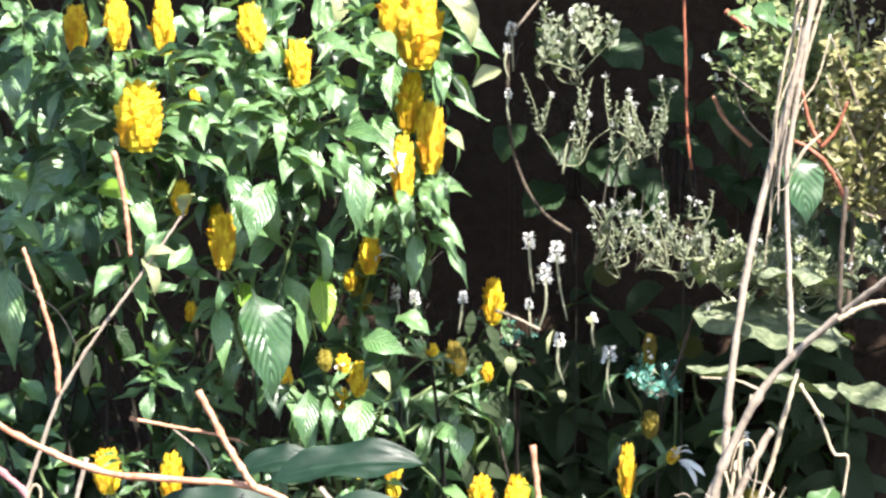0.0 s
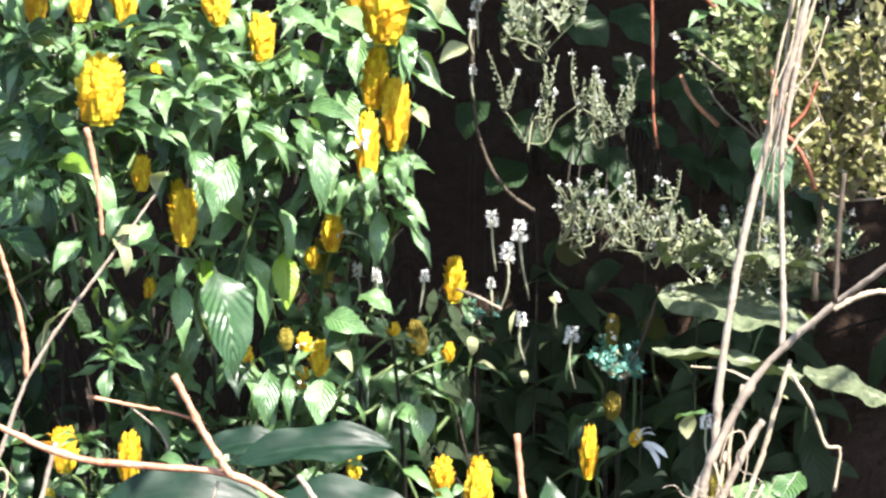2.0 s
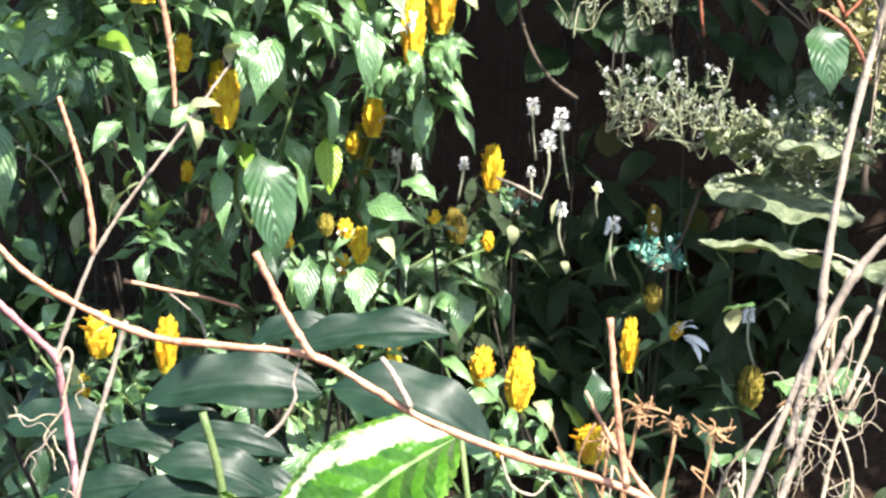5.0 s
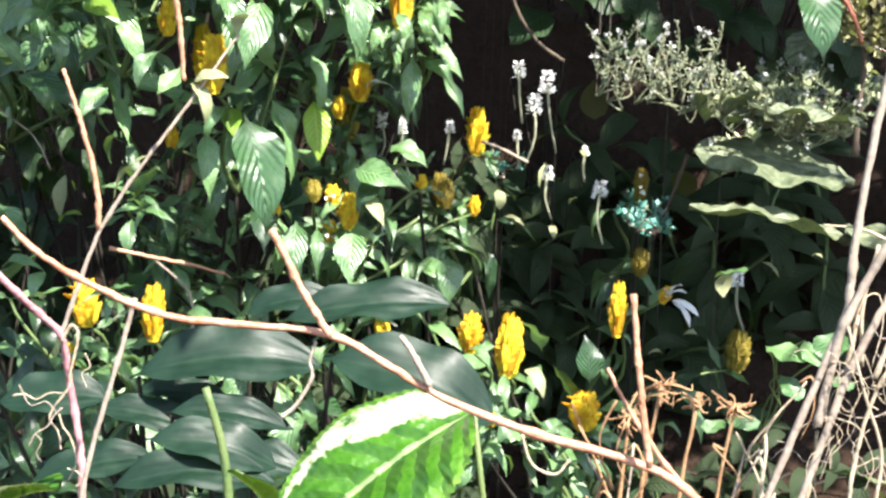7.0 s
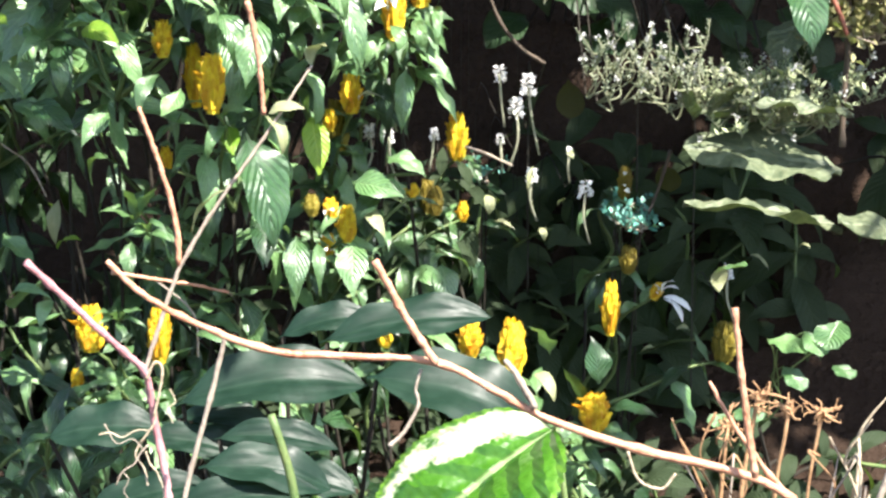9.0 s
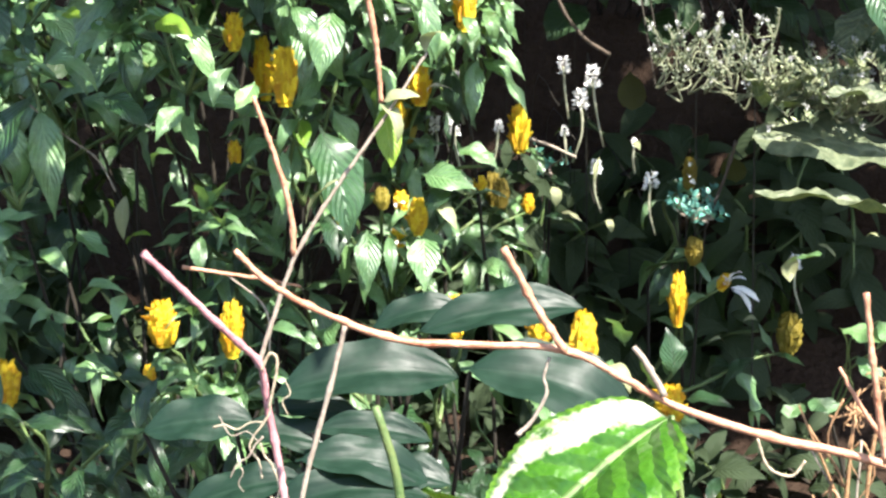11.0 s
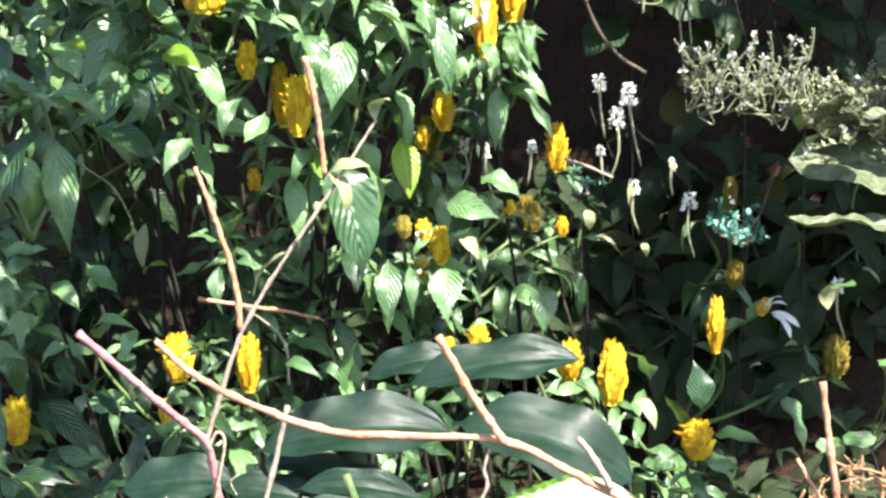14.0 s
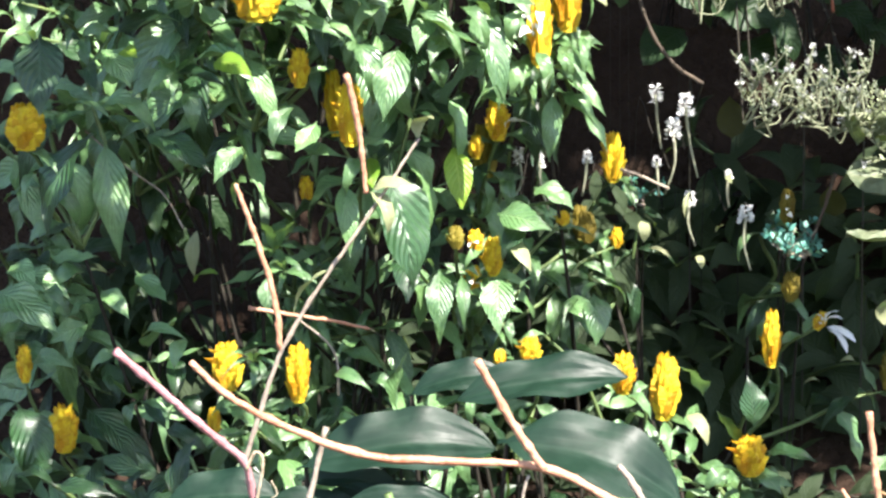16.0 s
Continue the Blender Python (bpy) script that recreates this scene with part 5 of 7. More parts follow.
branch(main_branch, "spur", [(-0.129, 2.180, 1.143), (-0.111, 2.180, 1.108), (-0.094, 2.180, 1.077), (-0.075, 2.180, 1.048)], 0.0029, 0.0029, TWIG_RED, seed=1)
branch(main_branch, "spur", [(-0.014, 2.190, 1.049), (-0.001, 2.190, 1.031), (0.014, 2.190, 1.002)], 0.0020, 0.0027, TWIG_GREY, seed=2)
branch(main_branch, "spur", [(0.192, 2.180, 1.096), (0.198, 2.180, 1.042), (0.205, 2.180, 0.989), (0.213, 2.180, 0.938)], 0.0022, 0.0029, TWIG_RED, seed=3)
branch(main_branch, "spur", [(0.173, 2.200, 1.023), (0.191, 2.200, 0.989), (0.221, 2.200, 0.945), (0.250, 2.200, 0.910)], 0.0015, 0.0022, TWIG_RED, seed=4)
branch(main_branch, "tendril", [(-0.089, 2.190, 1.040), (-0.094, 2.190, 1.022), (-0.092, 2.190, 1.006), (-0.105, 2.190, 0.982), (-0.118, 2.190, 0.969)], 0.0011, 0.0018, TWIG_GREY, seed=5)
branch(main_branch, "tendril", [(0.098, 2.190, 0.961), (0.108, 2.190, 0.934), (0.129, 2.190, 0.925), (0.142, 2.190, 0.939)], 0.0011, 0.0011, STRAW, seed=6)

left_branch = thing("bare_branch", "forked bare branch with a pinkish brown cut end", "branch", foot(-0.340, 2.450), "")
branch(left_branch, "stem", [(-0.463, 2.348, 1.109), (-0.427, 2.372, 1.064), (-0.388, 2.397, 1.016), (-0.360, 2.421, 0.978), (-0.354, 2.433, 0.926), (-0.345, 2.432, 0.876), (-0.341, 2.431, 0.835), (-0.340, 2.430, 0.775)], 0.0031, 0.0035, TWIG_PINK, seed=0, ground=True)
branch(left_branch, "stem", [(-0.363, 2.430, 0.973), (-0.342, 2.430, 1.035), (-0.322, 2.430, 1.086), (-0.288, 2.430, 1.142), (-0.247, 2.437, 1.199), (-0.218, 2.443, 1.240), (-0.190, 2.450, 1.281)], 0.0022, 0.0011, TWIG_GREY, seed=1)
branch(left_branch, "stem", [(-0.324, 2.430, 1.086), (-0.326, 2.430, 1.129), (-0.336, 2.430, 1.171), (-0.347, 2.430, 1.208), (-0.359, 2.430, 1.244)], 0.0026, 0.0019, TWIG_RED, seed=2)
branch(left_branch, "stem", [(-0.235, 2.385, 1.243), (-0.237, 2.382, 1.276), (-0.241, 2.377, 1.315), (-0.248, 2.370, 1.354)], 0.0018, 0.0026, TWIG_RED, seed=3)
branch(left_branch, "tendril", [(-0.359, 2.420, 0.973), (-0.350, 2.420, 0.990), (-0.343, 2.420, 0.982), (-0.347, 2.420, 0.957), (-0.353, 2.420, 0.934)], 0.0015, 0.0011, STRAW, seed=4)
branch(left_branch, "tendril", [(-0.362, 2.430, 0.959), (-0.352, 2.430, 0.930), (-0.373, 2.430, 0.895), (-0.365, 2.430, 0.877), (-0.362, 2.430, 0.859)], 0.0012, 0.0008, STRAW, seed=5)
branch(left_branch, "fibre", [(-0.408, 2.420, 0.916), (-0.396, 2.420, 0.918), (-0.385, 2.420, 0.913), (-0.371, 2.420, 0.920), (-0.358, 2.420, 0.920)], 0.0009, 0.0005, STRAW, seed=60)
branch(left_branch, "fibre", [(-0.359, 2.420, 0.905), (-0.367, 2.420, 0.897), (-0.374, 2.420, 0.885), (-0.386, 2.420, 0.877), (-0.393, 2.420, 0.863)], 0.0010, 0.0006, TWIG_GREY, seed=61)
branch(left_branch, "fibre", [(-0.362, 2.420, 0.898), (-0.358, 2.420, 0.885), (-0.351, 2.420, 0.875), (-0.345, 2.420, 0.851), (-0.354, 2.420, 0.827)], 0.0010, 0.0006, STRAW, seed=62)
branch(left_branch, "fibre", [(-0.354, 2.420, 0.842), (-0.344, 2.420, 0.839), (-0.338, 2.420, 0.831), (-0.346, 2.420, 0.823)], 0.0008, 0.0005, STRAW, seed=63)
branch(left_branch, "fibre", [(-0.386, 2.420, 0.877), (-0.380, 2.420, 0.869), (-0.385, 2.420, 0.857), (-0.380, 2.420, 0.848)], 0.0006, 0.0004, TWIG_GREY, seed=64)
branch(left_branch, "fibre", [(-0.402, 2.420, 0.927), (-0.391, 2.420, 0.907), (-0.375, 2.420, 0.911), (-0.365, 2.420, 0.901)], 0.0006, 0.0004, TWIG_GREY, seed=65)
branch(left_branch, "fibre", [(-0.336, 2.420, 0.962), (-0.331, 2.420, 0.949), (-0.339, 2.420, 0.941), (-0.334, 2.420, 0.927)], 0.0006, 0.0004, STRAW, seed=66)

thin_stick = thing("thin_stick", "thin pale dead stick standing among the leaves", "stick", foot(-0.327, 2.350), "")
branch(thin_stick, "stem", [(-0.273, 2.330, 1.041), (-0.287, 2.330, 0.986), (-0.305, 2.330, 0.924), (-0.318, 2.330, 0.873), (-0.327, 2.330, 0.822)], 0.0019, 0.0023, TWIG_GREY, seed=0, ground=True)

far_twig = thing("dead_twig", "reddish dead twig lying across the leaves", "twig", foot(-0.379, 4.550), "")
branch(far_twig, "stem", [(-0.570, 4.000, 0.730), (-0.499, 4.000, 0.717), (-0.436, 4.000, 0.707), (-0.379, 4.000, 0.693)], 0.0032, 0.0019, TWIG_RED, seed=0, ground=True)
branch(far_twig, "stem", [(-0.499, 4.000, 0.717), (-0.438, 4.000, 0.659), (-0.432, 4.000, 0.585)], 0.0013, 0.0019, TWIG_GREY, seed=1)

dry_stems = thing("dry_stem_clump", "clump of dry straw-coloured bare stems", "dry stems", foot(0.351, 2.130), "")
branch(dry_stems, "stem", [(0.445, 2.110, 1.532), (0.429, 2.110, 1.461), (0.414, 2.110, 1.400), (0.395, 2.110, 1.318), (0.380, 2.110, 1.224), (0.373, 2.110, 1.151), (0.371, 2.110, 1.106), (0.361, 2.110, 1.060), (0.351, 2.110, 1.001)], 0.0026, 0.0034, TWIG_GREY, seed=0, ground=True)
branch(dry_stems, "stem", [(0.442, 2.110, 1.532), (0.434, 2.110, 1.461), (0.422, 2.110, 1.375), (0.425, 2.110, 1.292), (0.428, 2.110, 1.235), (0.428, 2.110, 1.196)], 0.0019, 0.0026, TWIG_GREY, seed=1)
branch(dry_stems, "stem", [(0.520, 2.030, 1.295), (0.494, 2.050, 1.269), (0.468, 2.070, 1.243), (0.426, 2.090, 1.199), (0.399, 2.097, 1.162), (0.372, 2.103, 1.104), (0.358, 2.110, 1.055)], 0.0022, 0.0036, TWIG_GREY, seed=2)
branch(dry_stems, "stem", [(0.470, 2.040, 1.363), (0.467, 2.040, 1.313), (0.466, 2.040, 1.250)], 0.0018, 0.0018, TWIG_DARK, seed=3)
branch(dry_stems, "stem", [(0.521, 2.030, 1.260), (0.502, 2.030, 1.263), (0.482, 2.030, 1.257), (0.464, 2.030, 1.246)], 0.0022, 0.0018, STRAW, seed=4)
branch(dry_stems, "stem", [(0.435, 2.100, 1.188), (0.422, 2.100, 1.138), (0.412, 2.100, 1.096), (0.396, 2.100, 1.048)], 0.0019, 0.0022, STRAW, seed=5)
branch(dry_stems, "stem", [(0.437, 2.100, 1.175), (0.456, 2.100, 1.144), (0.469, 2.100, 1.112), (0.482, 2.100, 1.107), (0.478, 2.100, 1.070)], 0.0015, 0.0011, STRAW, seed=6)
branch(dry_stems, "stem", [(0.436, 2.120, 1.532), (0.417, 2.120, 1.456), (0.408, 2.120, 1.384), (0.402, 2.120, 1.343)], 0.0011, 0.0015, STRAW, seed=7)
branch(dry_stems, "stem", [(0.454, 2.120, 1.532), (0.437, 2.120, 1.466), (0.423, 2.120, 1.399), (0.413, 2.120, 1.353)], 0.0011, 0.0015, STRAW, seed=8)
branch(dry_stems, "stem", [(0.429, 2.130, 1.531), (0.425, 2.130, 1.470), (0.420, 2.130, 1.424), (0.407, 2.130, 1.367)], 0.0011, 0.0011, STRAW, seed=9)
branch(dry_stems, "stem", [(0.450, 2.125, 1.532), (0.434, 2.125, 1.476), (0.423, 2.125, 1.430), (0.418, 2.125, 1.389), (0.410, 2.125, 1.352), (0.408, 2.125, 1.306)], 0.0008, 0.0008, STRAW, seed=10)
branch(dry_stems, "stem", [(0.440, 2.100, 1.532), (0.435, 2.100, 1.492), (0.425, 2.100, 1.447), (0.420, 2.100, 1.406), (0.415, 2.100, 1.371), (0.414, 2.100, 1.330)], 0.0007, 0.0007, TWIG_GREY, seed=11)
branch(dry_stems, "stem", [(0.432, 2.100, 1.507), (0.425, 2.100, 1.462), (0.412, 2.100, 1.422), (0.411, 2.100, 1.371)], 0.0007, 0.0007, STRAW, seed=12)
branch(dry_stems, "stem", [(0.458, 2.110, 1.492), (0.447, 2.110, 1.451), (0.430, 2.110, 1.421), (0.424, 2.110, 1.370)], 0.0007, 0.0007, STRAW, seed=13)
branch(dry_stems, "tendril", [(0.427, 2.100, 1.371), (0.421, 2.100, 1.355), (0.412, 2.100, 1.348), (0.406, 2.100, 1.319), (0.403, 2.100, 1.283)], 0.0004, 0.0003, STRAW, seed=14)
branch(dry_stems, "tendril", [(0.358, 2.100, 1.062), (0.373, 2.100, 1.058), (0.384, 2.100, 1.033), (0.375, 2.100, 1.018), (0.365, 2.100, 1.032), (0.369, 2.100, 1.048)], 0.0003, 0.0003, STRAW, seed=15)
branch(dry_stems, "tendril", [(0.395, 2.100, 1.003), (0.382, 2.100, 0.988), (0.388, 2.100, 0.963), (0.403, 2.100, 0.968), (0.406, 2.100, 0.989)], 0.0003, 0.0003, TWIG_GREY, seed=16)
branch(dry_stems, "tendril", [(0.347, 2.100, 1.002), (0.359, 2.100, 1.010), (0.372, 2.100, 0.998), (0.363, 2.100, 0.982), (0.355, 2.100, 0.956)], 0.0003, 0.0003, STRAW, seed=17)
branch(dry_stems, "stem", [(0.453, 2.100, 1.404), (0.437, 2.100, 1.389), (0.427, 2.100, 1.371)], 0.0011, 0.0015, STRAW, seed=18)
branch(dry_stems, "tendril", [(0.375, 2.100, 1.090), (0.382, 2.100, 1.116), (0.395, 2.100, 1.121), (0.400, 2.100, 1.095), (0.393, 2.100, 1.058)], 0.0007, 0.0004, STRAW, seed=19)
branch(dry_stems, "stem", [(0.395, 2.120, 1.160), (0.385, 2.120, 1.106), (0.388, 2.120, 1.053)], 0.0015, 0.0015, STRAW, seed=20)
branch(dry_stems, "stem", [(0.372, 2.110, 1.106), (0.346, 2.110, 1.034), (0.311, 2.110, 0.934), (0.282, 2.110, 0.868)], 0.0028, 0.0031, TWIG_GREY, seed=21)
branch(dry_stems, "stem", [(0.413, 2.110, 1.131), (0.398, 2.110, 1.101), (0.371, 2.110, 1.035), (0.340, 2.110, 0.932), (0.326, 2.110, 0.886)], 0.0028, 0.0031, TWIG_GREY, seed=22)
branch(dry_stems, "stem", [(0.382, 2.120, 1.098), (0.372, 2.120, 1.037), (0.356, 2.120, 0.976), (0.346, 2.120, 0.929)], 0.0017, 0.0021, STRAW, seed=23)
branch(dry_stems, "stem", [(0.415, 2.100, 1.074), (0.394, 2.100, 1.024), (0.383, 2.100, 0.968), (0.381, 2.100, 0.932)], 0.0014, 0.0017, STRAW, seed=24)
branch(dry_stems, "stem", [(0.371, 2.100, 1.092), (0.389, 2.100, 1.033), (0.406, 2.100, 0.984), (0.404, 2.100, 0.938)], 0.0010, 0.0014, STRAW, seed=25)
branch(dry_stems, "tendril", [(0.366, 2.100, 1.012), (0.386, 2.100, 1.003), (0.400, 2.100, 0.973), (0.394, 2.100, 0.948)], 0.0005, 0.0003, STRAW, seed=26)
branch(dry_stems, "tendril", [(0.403, 2.100, 1.034), (0.388, 2.100, 1.038), (0.376, 2.100, 1.003), (0.387, 2.100, 0.983)], 0.0005, 0.0003, STRAW, seed=27)
branch(dry_stems, "stem", [(0.348, 2.120, 1.176), (0.379, 2.120, 1.174), (0.402, 2.120, 1.165)], 0.0007, 0.0011, STRAW, seed=28)
branch(dry_stems, "fibre", [(0.364, 2.096, 0.997), (0.355, 2.096, 0.985), (0.345, 2.096, 0.978), (0.343, 2.096, 0.960), (0.351, 2.096, 0.946), (0.353, 2.096, 0.928)], 0.0004, 0.0003, STRAW, seed=29)
branch(dry_stems, "fibre", [(0.368, 2.136, 0.961), (0.357, 2.136, 0.963), (0.345, 2.136, 0.962), (0.337, 2.136, 0.970), (0.326, 2.136, 0.972), (0.316, 2.136, 0.962)], 0.0005, 0.0003, TWIG_GREY, seed=30)
branch(dry_stems, "fibre", [(0.404, 2.108, 0.977), (0.411, 2.108, 0.962), (0.417, 2.108, 0.945), (0.426, 2.108, 0.932), (0.437, 2.108, 0.934), (0.448, 2.108, 0.924)], 0.0005, 0.0003, TWIG_GREY, seed=31)
branch(dry_stems, "fibre", [(0.413, 2.102, 1.019), (0.413, 2.102, 1.031), (0.419, 2.102, 1.041), (0.426, 2.102, 1.050), (0.438, 2.102, 1.044), (0.447, 2.102, 1.050)], 0.0004, 0.0003, STRAW, seed=32)
branch(dry_stems, "fibre", [(0.355, 2.101, 1.041), (0.366, 2.101, 1.044), (0.377, 2.101, 1.043), (0.387, 2.101, 1.047), (0.397, 2.101, 1.052), (0.404, 2.101, 1.060)], 0.0004, 0.0003, TWIG_GREY, seed=33)
branch(dry_stems, "fibre", [(0.378, 2.122, 1.034), (0.366, 2.122, 1.030), (0.362, 2.122, 1.012), (0.364, 2.122, 0.994), (0.363, 2.122, 0.976), (0.358, 2.122, 0.960)], 0.0005, 0.0003, TWIG_GREY, seed=34)
branch(dry_stems, "fibre", [(0.418, 2.084, 0.952), (0.410, 2.084, 0.961), (0.399, 2.084, 0.961), (0.393, 2.084, 0.970), (0.387, 2.084, 0.981), (0.378, 2.084, 0.987)], 0.0004, 0.0003, TWIG_GREY, seed=35)
branch(dry_stems, "fibre", [(0.412, 2.083, 1.066), (0.413, 2.083, 1.078), (0.405, 2.083, 1.086), (0.395, 2.083, 1.089), (0.389, 2.083, 1.100), (0.392, 2.083, 1.110)], 0.0004, 0.0003, TWIG_GREY, seed=36)
branch(dry_stems, "fibre", [(0.398, 2.080, 1.026), (0.389, 2.080, 1.032), (0.388, 2.080, 1.044), (0.382, 2.080, 1.054), (0.372, 2.080, 1.058), (0.363, 2.080, 1.047)], 0.0004, 0.0003, STRAW, seed=37)
branch(dry_stems, "fibre", [(0.386, 2.099, 1.069), (0.393, 2.099, 1.053), (0.398, 2.099, 1.036), (0.408, 2.099, 1.026), (0.418, 2.099, 1.031), (0.430, 2.099, 1.023)], 0.0004, 0.0003, STRAW, seed=38)
branch(dry_stems, "fibre", [(0.417, 2.136, 1.011), (0.406, 2.136, 1.005), (0.394, 2.136, 1.003), (0.383, 2.136, 1.004), (0.372, 2.136, 1.008), (0.363, 2.136, 1.014)], 0.0005, 0.0003, TWIG_GREY, seed=39)
branch(dry_stems, "fibre", [(0.372, 2.127, 0.976), (0.379, 2.127, 0.984), (0.385, 2.127, 0.994), (0.385, 2.127, 1.006), (0.381, 2.127, 1.017), (0.372, 2.127, 1.025)], 0.0005, 0.0003, TWIG_GREY, seed=40)
branch(dry_stems, "fibre", [(0.371, 2.117, 1.015), (0.360, 2.117, 1.008), (0.349, 2.117, 1.005), (0.338, 2.117, 0.997), (0.330, 2.117, 0.984), (0.318, 2.117, 0.985)], 0.0005, 0.0003, TWIG_GREY, seed=41)
branch(dry_stems, "fibre", [(0.396, 2.099, 1.071), (0.405, 2.099, 1.058), (0.404, 2.099, 1.040), (0.409, 2.099, 1.023), (0.415, 2.099, 1.007), (0.418, 2.099, 0.989)], 0.0004, 0.0003, TWIG_GREY, seed=42)
branch(dry_stems, "fibre", [(0.366, 2.121, 0.960), (0.366, 2.121, 0.972), (0.373, 2.121, 0.981), (0.370, 2.121, 0.992), (0.375, 2.121, 1.003), (0.387, 2.121, 1.001)], 0.0005, 0.0003, STRAW, seed=43)
branch(dry_stems, "fibre", [(0.367, 2.099, 1.042), (0.364, 2.099, 1.053), (0.354, 2.099, 1.059), (0.344, 2.099, 1.062), (0.336, 2.099, 1.071), (0.325, 2.099, 1.069)], 0.0004, 0.0003, TWIG_GREY, seed=44)
branch(dry_stems, "fibre", [(0.393, 2.096, 1.043), (0.404, 2.096, 1.043), (0.409, 2.096, 1.054), (0.418, 2.096, 1.059), (0.421, 2.096, 1.070), (0.426, 2.096, 1.080)], 0.0004, 0.0003, STRAW, seed=45)
branch(dry_stems, "fibre", [(0.352, 2.085, 0.942), (0.341, 2.085, 0.932), (0.331, 2.085, 0.925), (0.320, 2.085, 0.929), (0.309, 2.085, 0.928), (0.302, 2.085, 0.937)], 0.0004, 0.0003, TWIG_GREY, seed=46)
branch(dry_stems, "fibre", [(0.370, 2.105, 1.053), (0.361, 2.105, 1.040), (0.358, 2.105, 1.024), (0.358, 2.105, 1.006), (0.361, 2.105, 0.988), (0.365, 2.105, 0.970)], 0.0005, 0.0003, TWIG_GREY, seed=47)
branch(dry_stems, "fibre", [(0.353, 2.093, 1.073), (0.364, 2.093, 1.064), (0.365, 2.093, 1.046), (0.368, 2.093, 1.028), (0.361, 2.093, 1.015), (0.350, 2.093, 1.014)], 0.0004, 0.0003, TWIG_GREY, seed=48)
branch(dry_stems, "fibre", [(0.388, 2.138, 0.956), (0.398, 2.138, 0.961), (0.408, 2.138, 0.966), (0.419, 2.138, 0.957), (0.425, 2.138, 0.940), (0.421, 2.138, 0.923)], 0.0005, 0.0003, STRAW, seed=49)
branch(dry_stems, "fibre", [(0.399, 2.081, 1.072), (0.410, 2.081, 1.072), (0.419, 2.081, 1.059), (0.420, 2.081, 1.042), (0.411, 2.081, 1.029), (0.402, 2.081, 1.020)], 0.0004, 0.0003, TWIG_GREY, seed=50)

grey_arch = thing("arching_twig", "arching grey twig bare at its lower end", "twig", foot(0.168, 5.050), "")
branch(grey_arch, "stem", [(0.055, 4.500, 1.385), (0.048, 4.500, 1.269), (0.054, 4.500, 1.175), (0.078, 4.500, 1.090), (0.120, 4.500, 1.027), (0.168, 4.500, 0.995)], 0.0031, 0.0031, TWIG_DARK, seed=0, ground=True)
branch(grey_arch, "stem", [(0.055, 4.500, 1.364), (0.081, 4.500, 1.395), (0.122, 4.500, 1.447)], 0.0023, 0.0015, TWIG_GREY, seed=1)

red_cane = thing("red_cane", "upright red cane above the grey shrub", "cane", foot(0.391, 5.050), "")
branch(red_cane, "stem", [(0.371, 4.500, 1.469), (0.375, 4.500, 1.366), (0.378, 4.500, 1.293), (0.382, 4.500, 1.188), (0.391, 4.500, 1.114)], 0.0023, 0.0023, CANE, seed=0, ground=True)

right_twigs = thing("red_twig", "reddish bare twig under the small-leaved shrub", "twig", foot(0.496, 4.950), "")
branch(right_twigs, "stem", [(0.426, 4.400, 1.259), (0.450, 4.400, 1.213), (0.496, 4.400, 1.169)], 0.0030, 0.0037, TWIG_RED, seed=0, ground=True)
branch(right_twigs, "stem", [(0.446, 4.400, 1.412), (0.477, 4.400, 1.387), (0.508, 4.400, 1.360)], 0.0045, 0.0030, CANE, seed=1)
branch(right_twigs, "stem", [(0.557, 4.150, 1.202), (0.581, 4.150, 1.191), (0.612, 4.150, 1.164), (0.635, 4.150, 1.125), (0.650, 4.150, 1.086)], 0.0028, 0.0035, CANE, seed=2)
branch(right_twigs, "stem", [(0.569, 4.150, 1.289), (0.582, 4.150, 1.236), (0.600, 4.150, 1.198)], 0.0021, 0.0028, CANE, seed=3)
branch(right_twigs, "stem", [(0.646, 4.150, 1.271), (0.628, 4.150, 1.222), (0.602, 4.150, 1.191)], 0.0021, 0.0028, CANE, seed=4)
branch(right_twigs, "stem", [(0.671, 4.250, 1.158), (0.670, 4.250, 1.063), (0.666, 4.250, 0.977), (0.664, 4.250, 0.880)], 0.0042, 0.0049, TWIG_DARK, seed=5)

lower_twigs = thing("dead_twig", "grey dead twig leaning in the shade", "twig", foot(0.342, 5.050), "")
branch(lower_twigs, "stem", [(0.397, 4.500, 0.833), (0.377, 4.500, 0.767), (0.342, 4.500, 0.674)], 0.0029, 0.0022, TWIG_DARK, seed=0, ground=True)
branch(lower_twigs, "stem", [(0.025, 4.550, 0.836), (0.066, 4.550, 0.821), (0.111, 4.550, 0.799)], 0.0022, 0.0022, TWIG_GREY, seed=1)
branch(lower_twigs, "stem", [(-0.834, 4.100, 1.000), (-0.765, 4.100, 0.935), (-0.712, 4.100, 0.893), (-0.683, 4.100, 0.837)], 0.0015, 0.0012, TWIG_GREY, seed=2)

# ---- broad leaves, shrubs ----
WIDE = [k / 5 for k in range(-5, 6)]
LEAVES_PAD = [leaf_mesh("leaf", LEAF_PAD, 0.5, 0.25, 0.08, rows=22, wave=0.15, pointed=0.55, peak=0.33, cols=WIDE, crumple=0.06, seed=s) for s in (1, 2, 3)]
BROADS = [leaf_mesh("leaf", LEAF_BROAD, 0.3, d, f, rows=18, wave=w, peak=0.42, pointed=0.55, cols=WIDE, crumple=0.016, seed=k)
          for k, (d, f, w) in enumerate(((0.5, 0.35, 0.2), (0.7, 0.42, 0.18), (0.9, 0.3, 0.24)))]


